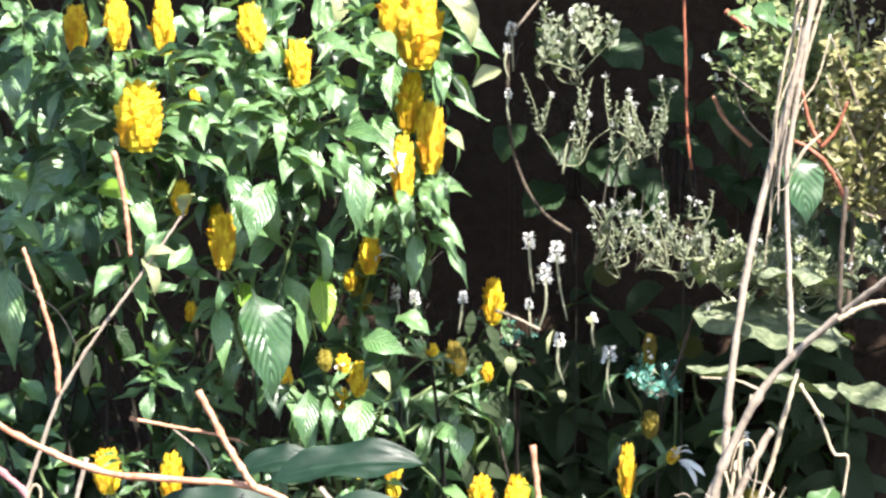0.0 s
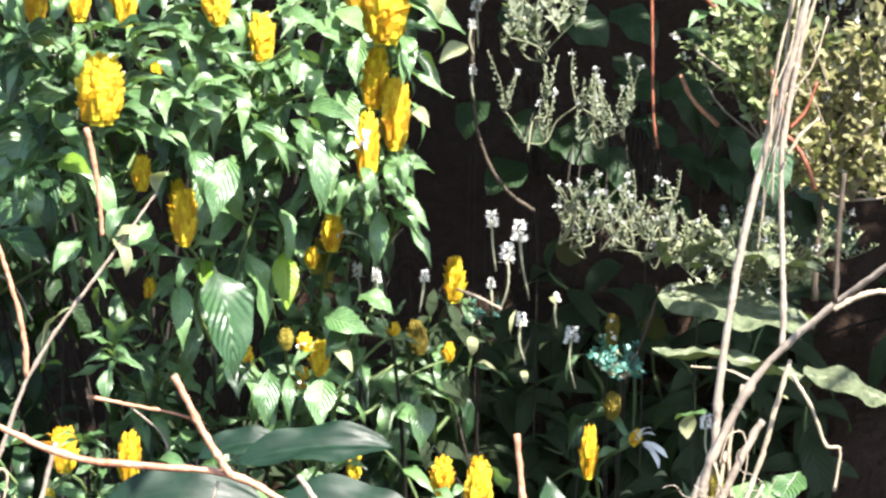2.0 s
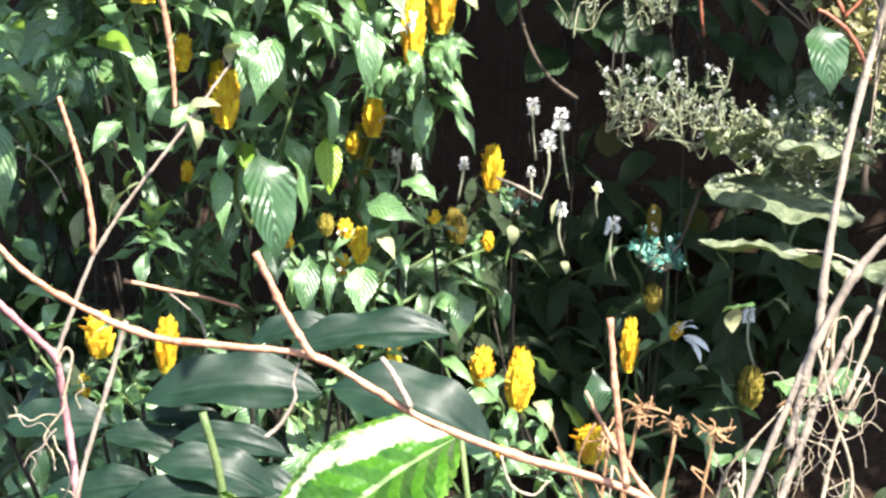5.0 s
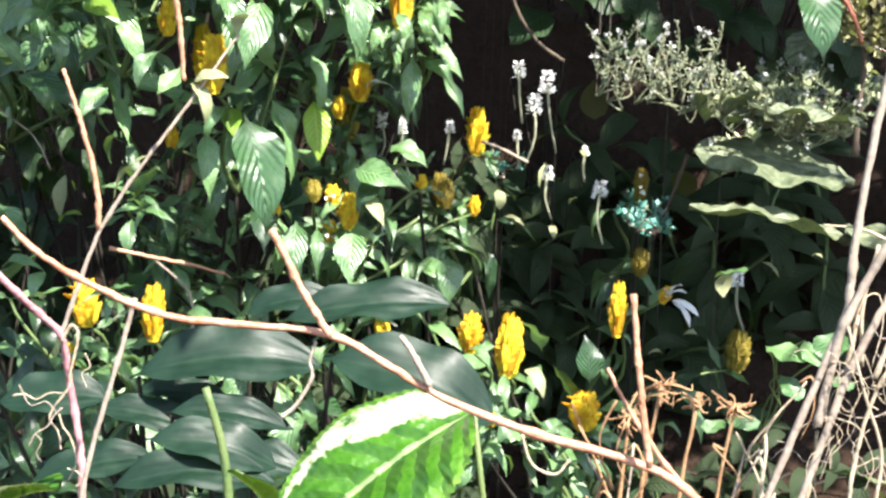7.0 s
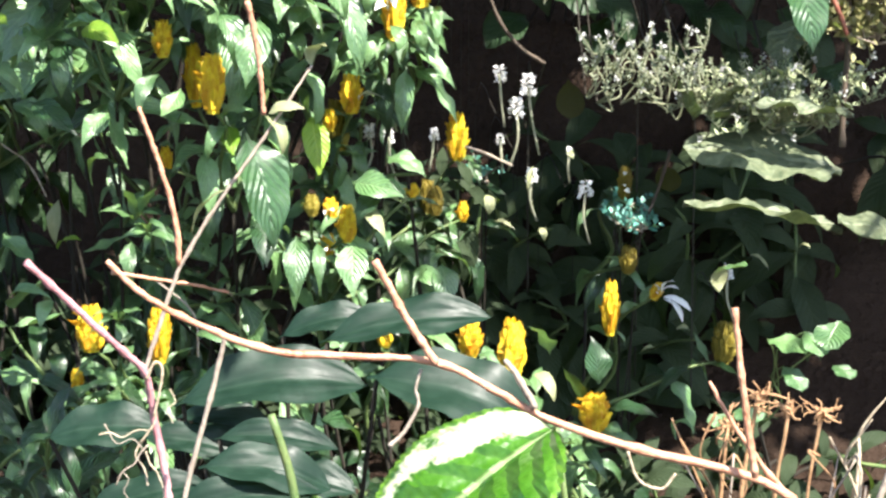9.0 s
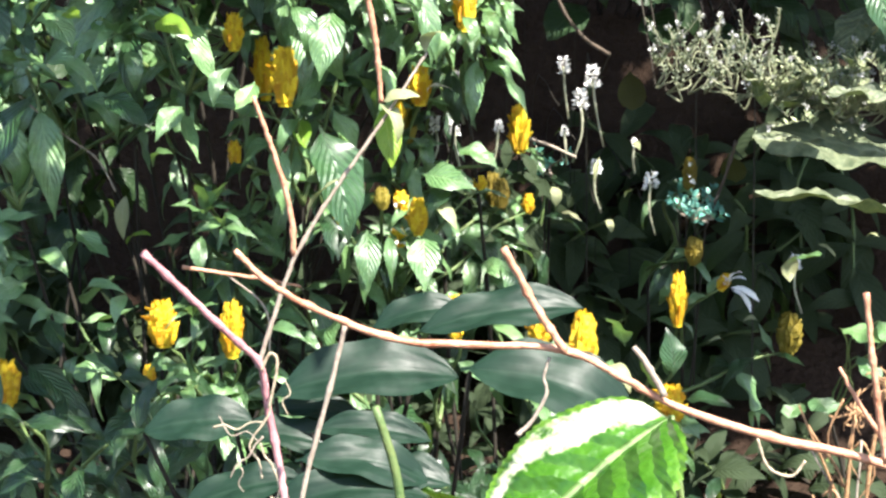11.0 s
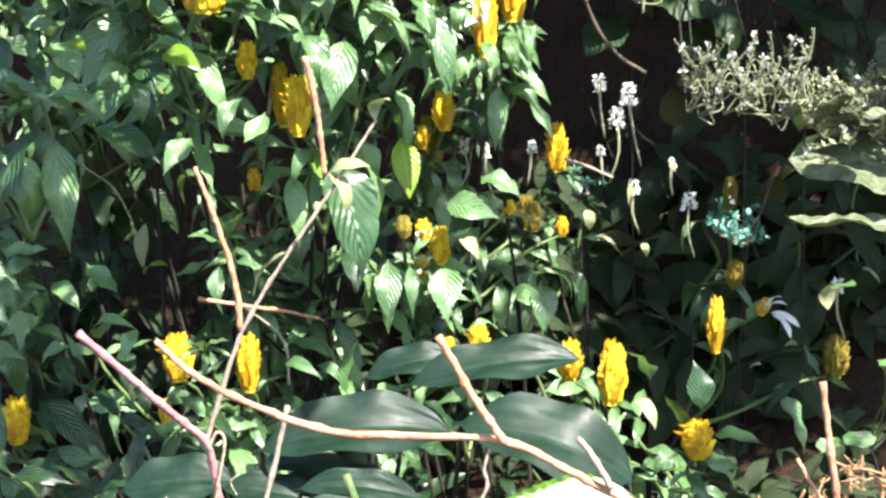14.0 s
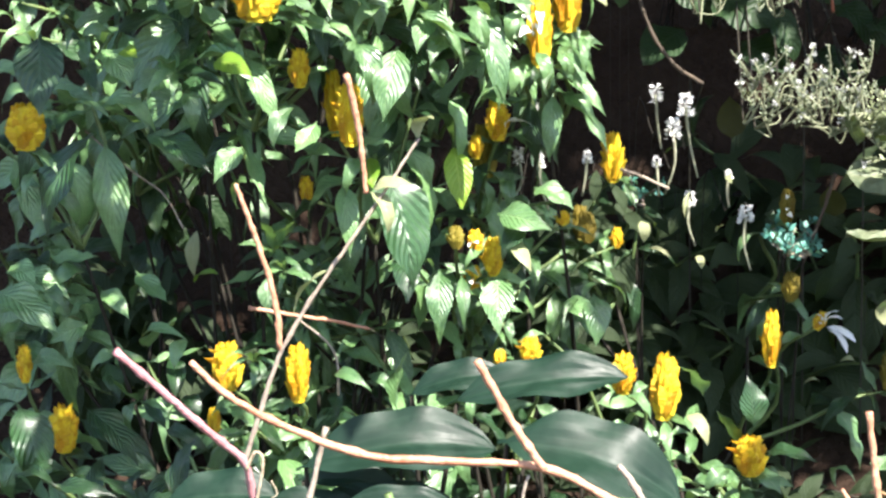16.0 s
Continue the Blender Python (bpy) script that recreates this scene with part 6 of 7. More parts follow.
def broad_blade(plant, base, tip, width, i):
    """A long arching blade on its stalk, which rises from the plant's foot."""
    b, t = Vector(base), Vector(tip)
    d = t - b
    az, el = math.degrees(math.atan2(-d.x, d.y)), math.degrees(math.asin(d.z / d.length))
    m = leaf_pose(plant.local(b), az, el + 8, -38 * math.sin(radians(az)), d.length)
    part("leaf", BROADS[i], plant.ob, m @ Matrix.Diagonal((width / (0.3 * d.length), 1, 1, 1)))
    root = Vector((plant.rng.uniform(-0.1, 0.1), plant.rng.uniform(-0.06, 0.06), 0))
    top = plant.local(b + d * 0.05)
    part("stalk", tube("stalk", [root, root.lerp(top, 0.55) - d * 0.15, top], 0.0035, 0.003, STEM_SHADE, 6, 4), plant.ob)


def toothed_leaf(base, tip, width):
    """The large toothed leaf held up before the branch, with its stalk going down to the ground."""
    b, t = Vector(base), Vector(tip)
    at = foot(b.x + 0.05, b.y + 0.06)
    ob = thing("toothed_leaf_plant", "large fresh green toothed leaf with pale edges, part bleached, part painted glare", "plant", at)
    d = t - b
    az, el = math.degrees(math.atan2(-d.x, d.y)), math.degrees(math.asin(d.z / d.length))
    half = [k / 6 for k in range(-6, 7)]
    v, f, uv = leaf_data(width / d.length, 0.5, 0.0, rows=54, teeth=0.022, peak=0.36, wave=0.05, stalk=0.02, pointed=0.7, cols=half, crumple=0.008)
    # each half rises from the midrib and rolls down at its margin; the blade swells between its side veins
    for k, (q, (u, w)) in enumerate(zip(v, uv)):
        c = w * 2 - 1
        if q.x < 0:
            q.x *= 1.22
        out = abs(q.x)
        q.z += (0.40 if q.x > 0 else 1.6) * out - 1.9 * out * out + 0.0016 * math.sin((u * 7.0 - abs(c) * 1.9) * 2 * math.pi) * min(1, abs(c) * 3) * (1 - abs(c) ** 4)
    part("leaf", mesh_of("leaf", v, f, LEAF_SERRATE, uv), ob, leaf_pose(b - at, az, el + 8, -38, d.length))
    part("stem", tube("stem", [(0, 0, 0), (b - at) * 0.5 + Vector((0.03, 0.02, 0)), b - at], 0.006, 0.003, STEM), ob)


def scatter_leaves(spots, material, name="foliage", peak=0.5):
    """Many small pointed leaves as one mesh; a spot is a place, a way, a face direction, a length and a width."""
    verts, faces, uvs = [], [], []
    for p, way, up, ln, wd in spots:
        side = way.cross(up)
        side = side.normalized() if side.length > 1e-4 else way.orthogonal().normalized()
        top = side.cross(way)
        n = len(verts)
        verts += [p, p + way * ln * 0.45 + side * wd * 0.5 + top * wd * 0.12, p + way * ln * 0.5, p + way * ln * 0.45 - side * wd * 0.5 + top * wd * 0.12,
                  p + way * ln - top * ln * 0.08]
        uvs += [(0, 0.5), (0.45, 1), (0.5, 0.5), (0.45, 0), (1, 0.5)]
        faces += [(n, n + 1, n + 2), (n, n + 2, n + 3), (n + 2, n + 1, n + 4), (n + 3, n + 2, n + 4)]
    return mesh_of(name, verts, faces, material, uvs)


def unit(rng):
    z, a = rng.uniform(-1, 1), rng.uniform(0, 2 * math.pi)
    r = math.sqrt(1 - z * z)
    return Vector((r * math.cos(a), r * math.sin(a), z))


def fine_shrub(name, label, centre, radii, count, material, leaf_len, flowers, seed, drop, up, wood, dens, slim=0.42, per=7):
    """A wiry shrub: thin branches from its foot into an uneven crown, side sprigs, many tiny leaves and flowers."""
    rng = random.Random(seed)
    c = Vector(centre)
    at = foot(c.x, 5.75 if c.z > 0.85 else c.y + 0.15)
    ob = thing(name, label, "shrub", at)
    forks = []
    for k in range(4):
        fork = c - at + Vector((rng.uniform(-0.6, 0.6) * radii[0], rng.uniform(-0.02, 0.1), -drop * rng.uniform(0.5, 1.0)))
        forks.append(fork)
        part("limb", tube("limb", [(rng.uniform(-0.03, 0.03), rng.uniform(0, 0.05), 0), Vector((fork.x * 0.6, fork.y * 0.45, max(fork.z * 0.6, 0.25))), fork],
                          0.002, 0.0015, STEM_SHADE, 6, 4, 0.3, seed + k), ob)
    leaves, blooms = [], []
    for k in range(count):
        q = unit(rng) * rng.uniform(0.35, 1.0)
        tip = c - at + Vector((q.x * radii[0], q.y * radii[1], q.z * radii[2]))
        fork = min(forks, key=lambda w: (w - tip).length + rng.uniform(0, 0.22))
        mid = fork.lerp(tip, 0.5) + Vector((rng.uniform(-0.03, 0.03), rng.uniform(-0.03, 0.03), -0.01))
        line = [fork, mid, tip]
        part("twig", tube("twig", line, 0.003, 0.0012, wood, 4, 4, 0.2, seed + k), ob)
        path = smooth_path(line, 8)
        for n in range(dens):
            i = rng.randrange(len(path) // 5 + 1, len(path))
            a = path[i]
            way = ((path[i] - path[i - 1]).normalized() * 0.6 + unit(rng) * 0.75 + Vector((0, 0, up))).normalized()
            sprig = leaf_len * rng.uniform(1.2, 3.2) * (0.5 if slim > 0.6 else 1.0)
            for j in range(per):
                p = a + way * sprig * (j / (per - 1))
                w2 = (way * 0.7 + unit(rng)).normalized()
                ln = leaf_len * rng.uniform(0.5, 1.1) * (1.1 - 0.07 * j)
                leaves.append((p, w2, (Vector((0.2, -0.5, 0.8)) + unit(rng) * 0.8).normalized(), ln, ln * slim))
            if rng.random() < flowers:
                for _ in range(6):
                    blooms.append((a + way * sprig * rng.uniform(0.8, 1.1), (way + unit(rng)).normalized(), unit(rng), 0.010, 0.008))
    tagged(part("foliage", scatter_leaves(leaves, material), ob), kind="stuff")
    if blooms:
        tagged(part("blossom", scatter_leaves(blooms, PETAL, "blossom"), ob, None, "tiny whitish flowers"), kind="stuff")


def spiky_shrub(name, label, centre, radii, count, material, spike, leaf_len, slim, flowers, seed, drop, wood, lean, nodes):
    """An open shrub: curving twigs that carry upright leafy spikes, some tipped with a small flower cluster."""
    rng = random.Random(seed)
    c = Vector(centre)
    at = foot(c.x, 5.75 if c.z > 0.85 else c.y + 0.15)
    ob = thing(name, label, "shrub", at)
    forks, leaves, blooms, verts, faces = [], [], [], [], []
    for k in range(4):
        fork = c - at + Vector((rng.uniform(-0.7, 0.7) * radii[0], rng.uniform(0.02, 0.12), -drop * rng.uniform(0.5, 1.0)))
        forks.append(fork)
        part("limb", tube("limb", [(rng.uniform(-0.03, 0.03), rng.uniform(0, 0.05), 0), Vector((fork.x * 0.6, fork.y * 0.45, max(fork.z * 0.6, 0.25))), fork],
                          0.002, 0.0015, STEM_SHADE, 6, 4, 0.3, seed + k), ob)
    for k in range(count):
        q = unit(rng) * rng.uniform(0.3, 1.0)
        tip = c - at + Vector((q.x * radii[0], q.y * radii[1], q.z * radii[2]))
        fork = min(forks, key=lambda w: (w - tip).length + rng.uniform(0, 0.1))
        line = [fork, fork.lerp(tip, 0.35) + unit(rng) * 0.025, fork.lerp(tip, 0.7) + unit(rng) * 0.025 + Vector((0, 0, 0.015)), tip]
        part("twig", tube("twig", line, 0.002, 0.001, wood, 4, 4, 0.3, seed + k), ob)
        path = smooth_path(line, 8)
        for n in range(3):
            p = path[-1] if n == 0 else path[rng.randrange(len(path) // 3, len(path))]
            way = (Vector((0, 0, 1)) + unit(rng) * lean).normalized()
            ln = spike * rng.uniform(0.5, 1.15)
            end = p + way * ln + unit(rng) * ln * 0.12
            v, f = tube_data([p, p.lerp(end, 0.5) + unit(rng) * ln * 0.07, end], 0.0014, 0.0008, 4, 2)
            m = len(verts)
            verts += v
            faces += [tuple(i + m for i in g) for g in f]
            turn = rng.uniform(0, 6.3)
            for j in range(nodes):
                t = (j + 0.6) / nodes
                turn += 1.6
                for s in (0, math.pi):
                    side = Vector((math.cos(turn + s), math.sin(turn + s), rng.uniform(0.5, 1.7))).normalized()
                    sz = leaf_len * (1.15 - 0.6 * t) * rng.uniform(0.6, 1.2)
                    leaves.append((p.lerp(end, t), side, (Vector((0.2, -0.4, 0.8)) + unit(rng) * 0.6).normalized(), sz, sz * slim))
            if rng.random() < flowers:
                for _ in range(9):
                    blooms.append((end + unit(rng) * 0.004, (unit(rng) + way * 0.5).normalized(), unit(rng), rng.uniform(0.005, 0.009), 0.006))
    tagged(part("sprig", mesh_of("sprig", verts, faces, SPRIG), ob), kind="stuff")
    tagged(part("foliage", scatter_leaves(leaves, material), ob), kind="stuff")
    if blooms:
        tagged(part("blossom", scatter_leaves(blooms, PETAL_GREY, "blossom"), ob, None, "tiny whitish flowers"), kind="stuff")


def white_head(p, h, seed):
    """A small white flower head of ragged petals on a thin stalk."""
    rng = random.Random(100 + seed)
    p = Vector(p)
    at = foot(p.x + rng.uniform(-0.04, 0.04), p.y + rng.uniform(0.65, 0.8))
    ob = thing("white_flower", "small white flower head on a thin stalk", "flower", at, "white flowers")
    top = p - at
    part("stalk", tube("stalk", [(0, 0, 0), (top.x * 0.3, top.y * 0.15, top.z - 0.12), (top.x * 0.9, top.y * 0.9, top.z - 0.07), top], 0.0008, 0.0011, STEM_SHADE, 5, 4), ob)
    part("flower_stem", tube("flower_stem", [(top.x + rng.uniform(-0.5, 0.5) * h, top.y + 0.01, top.z - h * 2.4), (top.x + rng.uniform(-0.2, 0.2) * h, top.y, top.z - h), (top.x, top.y, top.z + h * 0.4)], 0.0018, 0.0026, STALK, 6, 3, 0.2, seed), ob)
    spots = []
    for k in range(64):
        z = rng.random()
        a = rng.uniform(0, 6.3)
        q = top + Vector((math.cos(a), math.sin(a), 0)) * h * 0.2 * (1 - 0.5 * z) + Vector((0, 0, z * 0.8 * h))
        spots.append((q, (unit(rng) * 0.8 + Vector((math.cos(a), math.sin(a), 0.6))).normalized(), unit(rng), h * rng.uniform(0.15, 0.32), h * rng.uniform(0.13, 0.24)))
    part("blossom", scatter_leaves(spots, PETAL, "blossom"), ob)


def dry_head(p, r, seed):
    """A withered flower head: curled brown strips on a straw stalk."""
    rng = random.Random(200 + seed)
    p = Vector(p)
    at = foot(p.x + rng.uniform(-0.05, 0.05), p.y + 0.03)
    ob = thing("dried_flower_head", "withered orange-brown curled flower head", "flower", at, "dried flower heads")
    top = p - at
    part("stalk", tube("stalk", [(0, 0, 0), top * 0.5 + Vector((0.03, 0, 0)), top * 0.85 + Vector((-0.008, 0, 0)), top], 0.0024, 0.0016, DEAD, 6, 5, 0.5, seed), ob)
    verts, faces = [], []
    for k in range(24):
        d = (unit(rng) + Vector((0, 0, -0.35))).normalized()
        p0 = top + unit(rng) * r * 0.2
        ln = r * rng.uniform(0.4, 1.35)
        v, f = tube_data([p0, p0 + d * ln * 0.4 + unit(rng) * ln * 0.25, p0 + d * ln * 0.8 + unit(rng) * ln * 0.3, p0 + d * ln + unit(rng) * ln * 0.3],
                         0.0015, 0.0006, 4, 3, 0.4, k, 0.45)
        n = len(verts)
        verts += v
        faces += [tuple(i + n for i in g) for g in f]
    part("curled_bract", mesh_of("curled_bract", verts, faces, DEAD), ob)


def dry_stalks(p):
    """Leaning dry stalks that stand together in front of the soil."""
    rng = random.Random(77)
    p = Vector(p)
    at = foot(p.x, p.y)
    ob = thing("dry_stalk_clump", "clump of leaning dry reddish stalks", "dry stems", at)
    for k in range(14):
        top = p - at + Vector((rng.uniform(-0.05, 0.12), rng.uniform(-0.03, 0.05), rng.uniform(-0.07, 0.05)))
        low = Vector((rng.uniform(-0.05, 0.08), rng.uniform(-0.03, 0.03), 0))
        knee = low.lerp(top, rng.uniform(0.7, 0.9)) + Vector((rng.uniform(-0.035, 0.035), 0, 0))
        part("stalk", tube("stalk", [low, knee, knee.lerp(top, 0.6) + unit(rng) * 0.008, top + Vector((rng.uniform(-0.035, 0.035), 0, 0))], 0.0024, 0.0009,
                           rng.choice((TWIG_GREY, STRAW, DEAD)), 5, 4, 0.4, k), ob)
        if k % 2:
            # a withered strip hanging from the stalk's top
            a = top + Vector((rng.uniform(-0.02, 0.02), -0.005, 0))
            part("strip", tube("strip", [a, a + Vector((rng.uniform(-0.015, 0.015), -0.004, 0.006)), a + Vector((rng.uniform(-0.02, 0.02), -0.004, -0.025)),
                                         a + Vector((rng.uniform(-0.012, 0.012), 0, -0.055))], 0.0014, 0.0007, DEAD, 4, 4, 0.3, k), ob)


def added_shade_tree():
    """Unseen tree added over the bank; its crown shades the soil behind the bushes."""
    rng = random.Random(5)
    at = foot(2.6, 7.2)
    ob = thing("added_shade_tree", "unseen leafy tree added over the bank to cast shade", "tree", at)
    part("trunk", tube("trunk", [(0, 0, 0), (-0.1, -0.1, 1.4), (-0.5, -0.6, 2.8), (-0.8, -0.9, 4.2)], 0.16, 0.07, TWIG_DARK, 10, 5, 0.2), ob)
    spots = []

    def clump(c, radius, count, big):
        for n in range(count):
            ln = big * rng.uniform(0.7, 1.3)
            spots.append((c + unit(rng) * rng.uniform(0.1, 1.0) * radius - at, (unit(rng) + Vector((0, 0, -0.3))).normalized(),
                          (unit(rng) + Vector((0, 0, 1.2))).normalized(), ln, ln * 0.45))

    for k in range(110):
        z = rng.uniform(2.8, 4.2)
        c = Vector((rng.uniform(-3.2, 4.2), 4.6 - 0.56 * (z - 2.8) + 4.6 * rng.random() ** 1.5, z))
        if k % 4 == 0:
            s = Vector((-0.4, -0.5, 2.5)).lerp(Vector((-0.8, -0.9, 4.2)), rng.random())
            part("limb", tube("limb", [s, s.lerp(c - at, 0.5) + Vector((0, 0, 0.15)), c - at], 0.035, 0.01, TWIG_DARK, 6, 4, 0.2, k), ob)
        clump(c, 0.62, 190, 0.22)
    for k in range(34):
        clump(Vector((-2.9 + 0.2 * k, 4.04 + rng.uniform(-0.06, 0.06), 2.8 + rng.uniform(-0.06, 0.06))), 0.33, 100, 0.145)
    # an unseen long limb, added low over the near bushes to shade them
    way = [Vector((1.6, 6.1, 3.6)), Vector((0.6, 4.6, 3.3)), Vector((-0.2, 3.4, 2.5)), Vector((-0.9, 2.9, 2.1))]
    part("limb", tube("limb", [p - at for p in way], 0.05, 0.012, TWIG_DARK, 7, 6, 0.2), ob)
    for k in range(8):
        clump(Vector((-0.68 + 0.055 * k, 3.33 + rng.uniform(-0.06, 0.06), 2.0 + rng.uniform(-0.06, 0.06))), 0.17, 18, 0.13)
    for k in range(10):
        clump(Vector((-0.68 + 0.07 * k, 3.03 + rng.uniform(-0.05, 0.05), 2.03 + rng.uniform(-0.05, 0.06))), 0.15, 24, 0.13)
    for k in range(8):
        clump(Vector((-0.62 + 0.08 * k, 2.2 + rng.uniform(-0.05, 0.05), 2.06 + rng.uniform(-0.04, 0.06))), 0.15, 24, 0.13)
    for k in range(10):
        clump(Vector((-0.62 + 0.08 * k, 2.57 + rng.uniform(-0.05, 0.05), 2.08 + rng.uniform(-0.04, 0.06))), 0.15, 30, 0.13)
    part("limb", tube("limb", [p - at for p in (Vector((-0.2, 3.4, 2.5)), Vector((-0.15, 2.8, 2.3)), Vector((-0.25, 2.25, 2.12)))], 0.02, 0.006, TWIG_DARK, 6, 5, 0.2), ob)
    # an unseen outer limb, added to shade the ground under the shrubs
    part("limb", tube("limb", [p - at for p in (Vector((1.9, 6.2, 3.5)), Vector((2.0, 4.9, 3.2)), Vector((1.75, 3.7, 2.85)), Vector((1.2, 3.62, 2.8)))], 0.04, 0.01, TWIG_DARK, 7, 6, 0.2), ob)
    for k in range(11):
        clump(Vector((1.15 + 0.09 * k, 3.58 + rng.uniform(-0.03, 0.03), 2.8 + rng.uniform(-0.05, 0.05))), 0.16, 40, 0.13)
        clump(Vector((1.15 + 0.09 * k, 3.82 + rng.uniform(-0.04, 0.04), 2.8 + rng.uniform(-0.05, 0.05))), 0.22, 48, 0.15)
    part("limb", tube("limb", [p - at for p in (Vector((1.75, 3.7, 2.85)), Vector((1.6, 3.1, 2.84)), Vector((1.35, 2.45, 2.8)))], 0.016, 0.006, TWIG_DARK, 6, 5, 0.2), ob)
    for k in range(6):
        clump(Vector((1.2 + 0.11 * k, 2.4 + rng.uniform(-0.06, 0.06), 2.8 + rng.uniform(-0.05, 0.05))), 0.17, 42, 0.14)
    part("limb", tube("limb", [p - at for p in (Vector((1.6, 3.1, 2.84)), Vector((1.2, 3.2, 2.83)), Vector((0.8, 3.22, 2.8)))], 0.012, 0.005, TWIG_DARK, 6, 5, 0.2), ob)
    for k in range(2):
        clump(Vector((0.68 + 0.09 * k, 3.2 + rng.uniform(-0.03, 0.03), 2.8 + rng.uniform(-0.04, 0.04))), 0.11, 18, 0.11)
    tagged(part("crown", scatter_leaves(spots, LEAF_DARK, "crown"), ob), kind="stuff")


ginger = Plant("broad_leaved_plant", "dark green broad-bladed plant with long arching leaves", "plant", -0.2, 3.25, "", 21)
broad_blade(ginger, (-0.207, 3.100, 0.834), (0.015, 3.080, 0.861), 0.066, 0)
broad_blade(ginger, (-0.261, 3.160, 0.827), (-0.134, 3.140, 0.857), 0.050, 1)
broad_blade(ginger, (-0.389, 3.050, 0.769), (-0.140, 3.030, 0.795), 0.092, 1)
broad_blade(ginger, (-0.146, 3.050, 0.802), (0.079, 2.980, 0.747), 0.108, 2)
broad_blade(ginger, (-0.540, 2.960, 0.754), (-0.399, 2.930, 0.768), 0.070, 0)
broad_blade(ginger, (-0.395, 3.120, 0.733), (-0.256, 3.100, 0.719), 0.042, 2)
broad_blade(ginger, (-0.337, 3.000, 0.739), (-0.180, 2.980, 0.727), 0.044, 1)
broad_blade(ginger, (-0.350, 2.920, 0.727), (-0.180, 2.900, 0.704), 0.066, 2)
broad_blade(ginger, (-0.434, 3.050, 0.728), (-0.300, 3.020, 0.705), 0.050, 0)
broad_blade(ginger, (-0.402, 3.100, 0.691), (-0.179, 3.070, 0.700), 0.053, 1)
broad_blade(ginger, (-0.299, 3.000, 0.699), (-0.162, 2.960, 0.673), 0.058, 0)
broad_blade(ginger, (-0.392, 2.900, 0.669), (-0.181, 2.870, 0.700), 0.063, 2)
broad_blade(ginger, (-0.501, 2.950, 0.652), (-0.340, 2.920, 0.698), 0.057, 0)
part("stem", tube("stem", [ginger.local(p) for p in ((-0.250, 2.700, 0.855), (-0.229, 2.700, 0.779), (-0.221, 2.700, 0.706))], 0.005, 0.006, STEM), ginger.ob, None, "pale green cut stalk")

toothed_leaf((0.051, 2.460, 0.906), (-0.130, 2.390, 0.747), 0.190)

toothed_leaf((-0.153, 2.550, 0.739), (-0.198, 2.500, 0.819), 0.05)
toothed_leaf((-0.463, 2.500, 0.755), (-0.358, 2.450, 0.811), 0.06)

pads = Plant("large_leaved_plant", "low plant with large rough grey-green leaves", "plant", 0.62, 4.35, "", 22)
pads.blade((0.670, 4.280, 0.832), (0.385, 4.250, 0.838), 0.105, LEAVES_PAD, -16)
pads.blade((0.660, 4.200, 0.744), (0.372, 4.150, 0.762), 0.050, LEAVES_PAD, 4)
pads.blade((0.805, 4.150, 0.715), (0.630, 4.100, 0.752), 0.110, LEAVES_PAD, -8)
pads.blade((0.552, 4.080, 1.190), (0.570, 4.040, 1.066), 0.115, LEAVES_DEEP, 0, i=2)
pads.blade((0.677, 4.220, 0.939), (0.503, 4.190, 0.941), 0.014, LEAVES_PAD, -10)
pads.blade((0.404, 4.220, 0.935), (0.373, 4.190, 1.000), 0.033, LEAVES_PAD, -20)
pads.blade((0.432, 4.270, 0.938), (0.502, 4.250, 0.979), 0.050, LEAVES_PAD, -15)
pads.blade((0.535, 4.270, 0.922), (0.468, 4.250, 0.965), 0.045, LEAVES_PAD, -15)
pads.blade((0.559, 4.270, 0.917), (0.613, 4.250, 0.959), 0.045, LEAVES_PAD, -15)
pads.blade((0.636, 4.270, 0.975), (0.677, 4.250, 0.938), 0.040, LEAVES_PAD, -15)
pads.blade((0.578, 4.270, 0.976), (0.535, 4.250, 1.018), 0.030, LEAVES_PAD, -15)
pads.blade((0.701, 4.400, 0.895), (0.420, 4.370, 0.892), 0.080, LEAVES_PAD, -6)
pads.blade((0.606, 4.350, 1.092), (0.566, 4.320, 1.014), 0.092, LEAVES_PAD, 0)
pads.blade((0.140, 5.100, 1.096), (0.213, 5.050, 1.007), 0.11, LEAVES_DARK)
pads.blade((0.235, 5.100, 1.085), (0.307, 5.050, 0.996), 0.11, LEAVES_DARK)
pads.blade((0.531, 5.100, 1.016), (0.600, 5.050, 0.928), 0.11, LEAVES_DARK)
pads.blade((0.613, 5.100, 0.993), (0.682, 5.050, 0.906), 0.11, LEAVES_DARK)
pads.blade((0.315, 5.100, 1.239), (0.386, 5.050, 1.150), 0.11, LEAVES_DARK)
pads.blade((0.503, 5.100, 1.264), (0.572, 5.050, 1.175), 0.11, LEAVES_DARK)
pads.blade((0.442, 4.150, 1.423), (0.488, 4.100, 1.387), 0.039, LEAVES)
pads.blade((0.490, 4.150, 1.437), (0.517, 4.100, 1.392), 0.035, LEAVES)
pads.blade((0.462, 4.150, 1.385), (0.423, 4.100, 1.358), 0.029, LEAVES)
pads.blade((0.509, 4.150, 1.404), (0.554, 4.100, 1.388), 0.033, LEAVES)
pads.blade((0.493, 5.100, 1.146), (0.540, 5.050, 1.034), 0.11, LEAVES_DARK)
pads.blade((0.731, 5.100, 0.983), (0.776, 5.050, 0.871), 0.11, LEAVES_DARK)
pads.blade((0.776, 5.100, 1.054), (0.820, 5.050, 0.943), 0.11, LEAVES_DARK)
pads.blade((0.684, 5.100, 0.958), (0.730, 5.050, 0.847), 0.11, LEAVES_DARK)
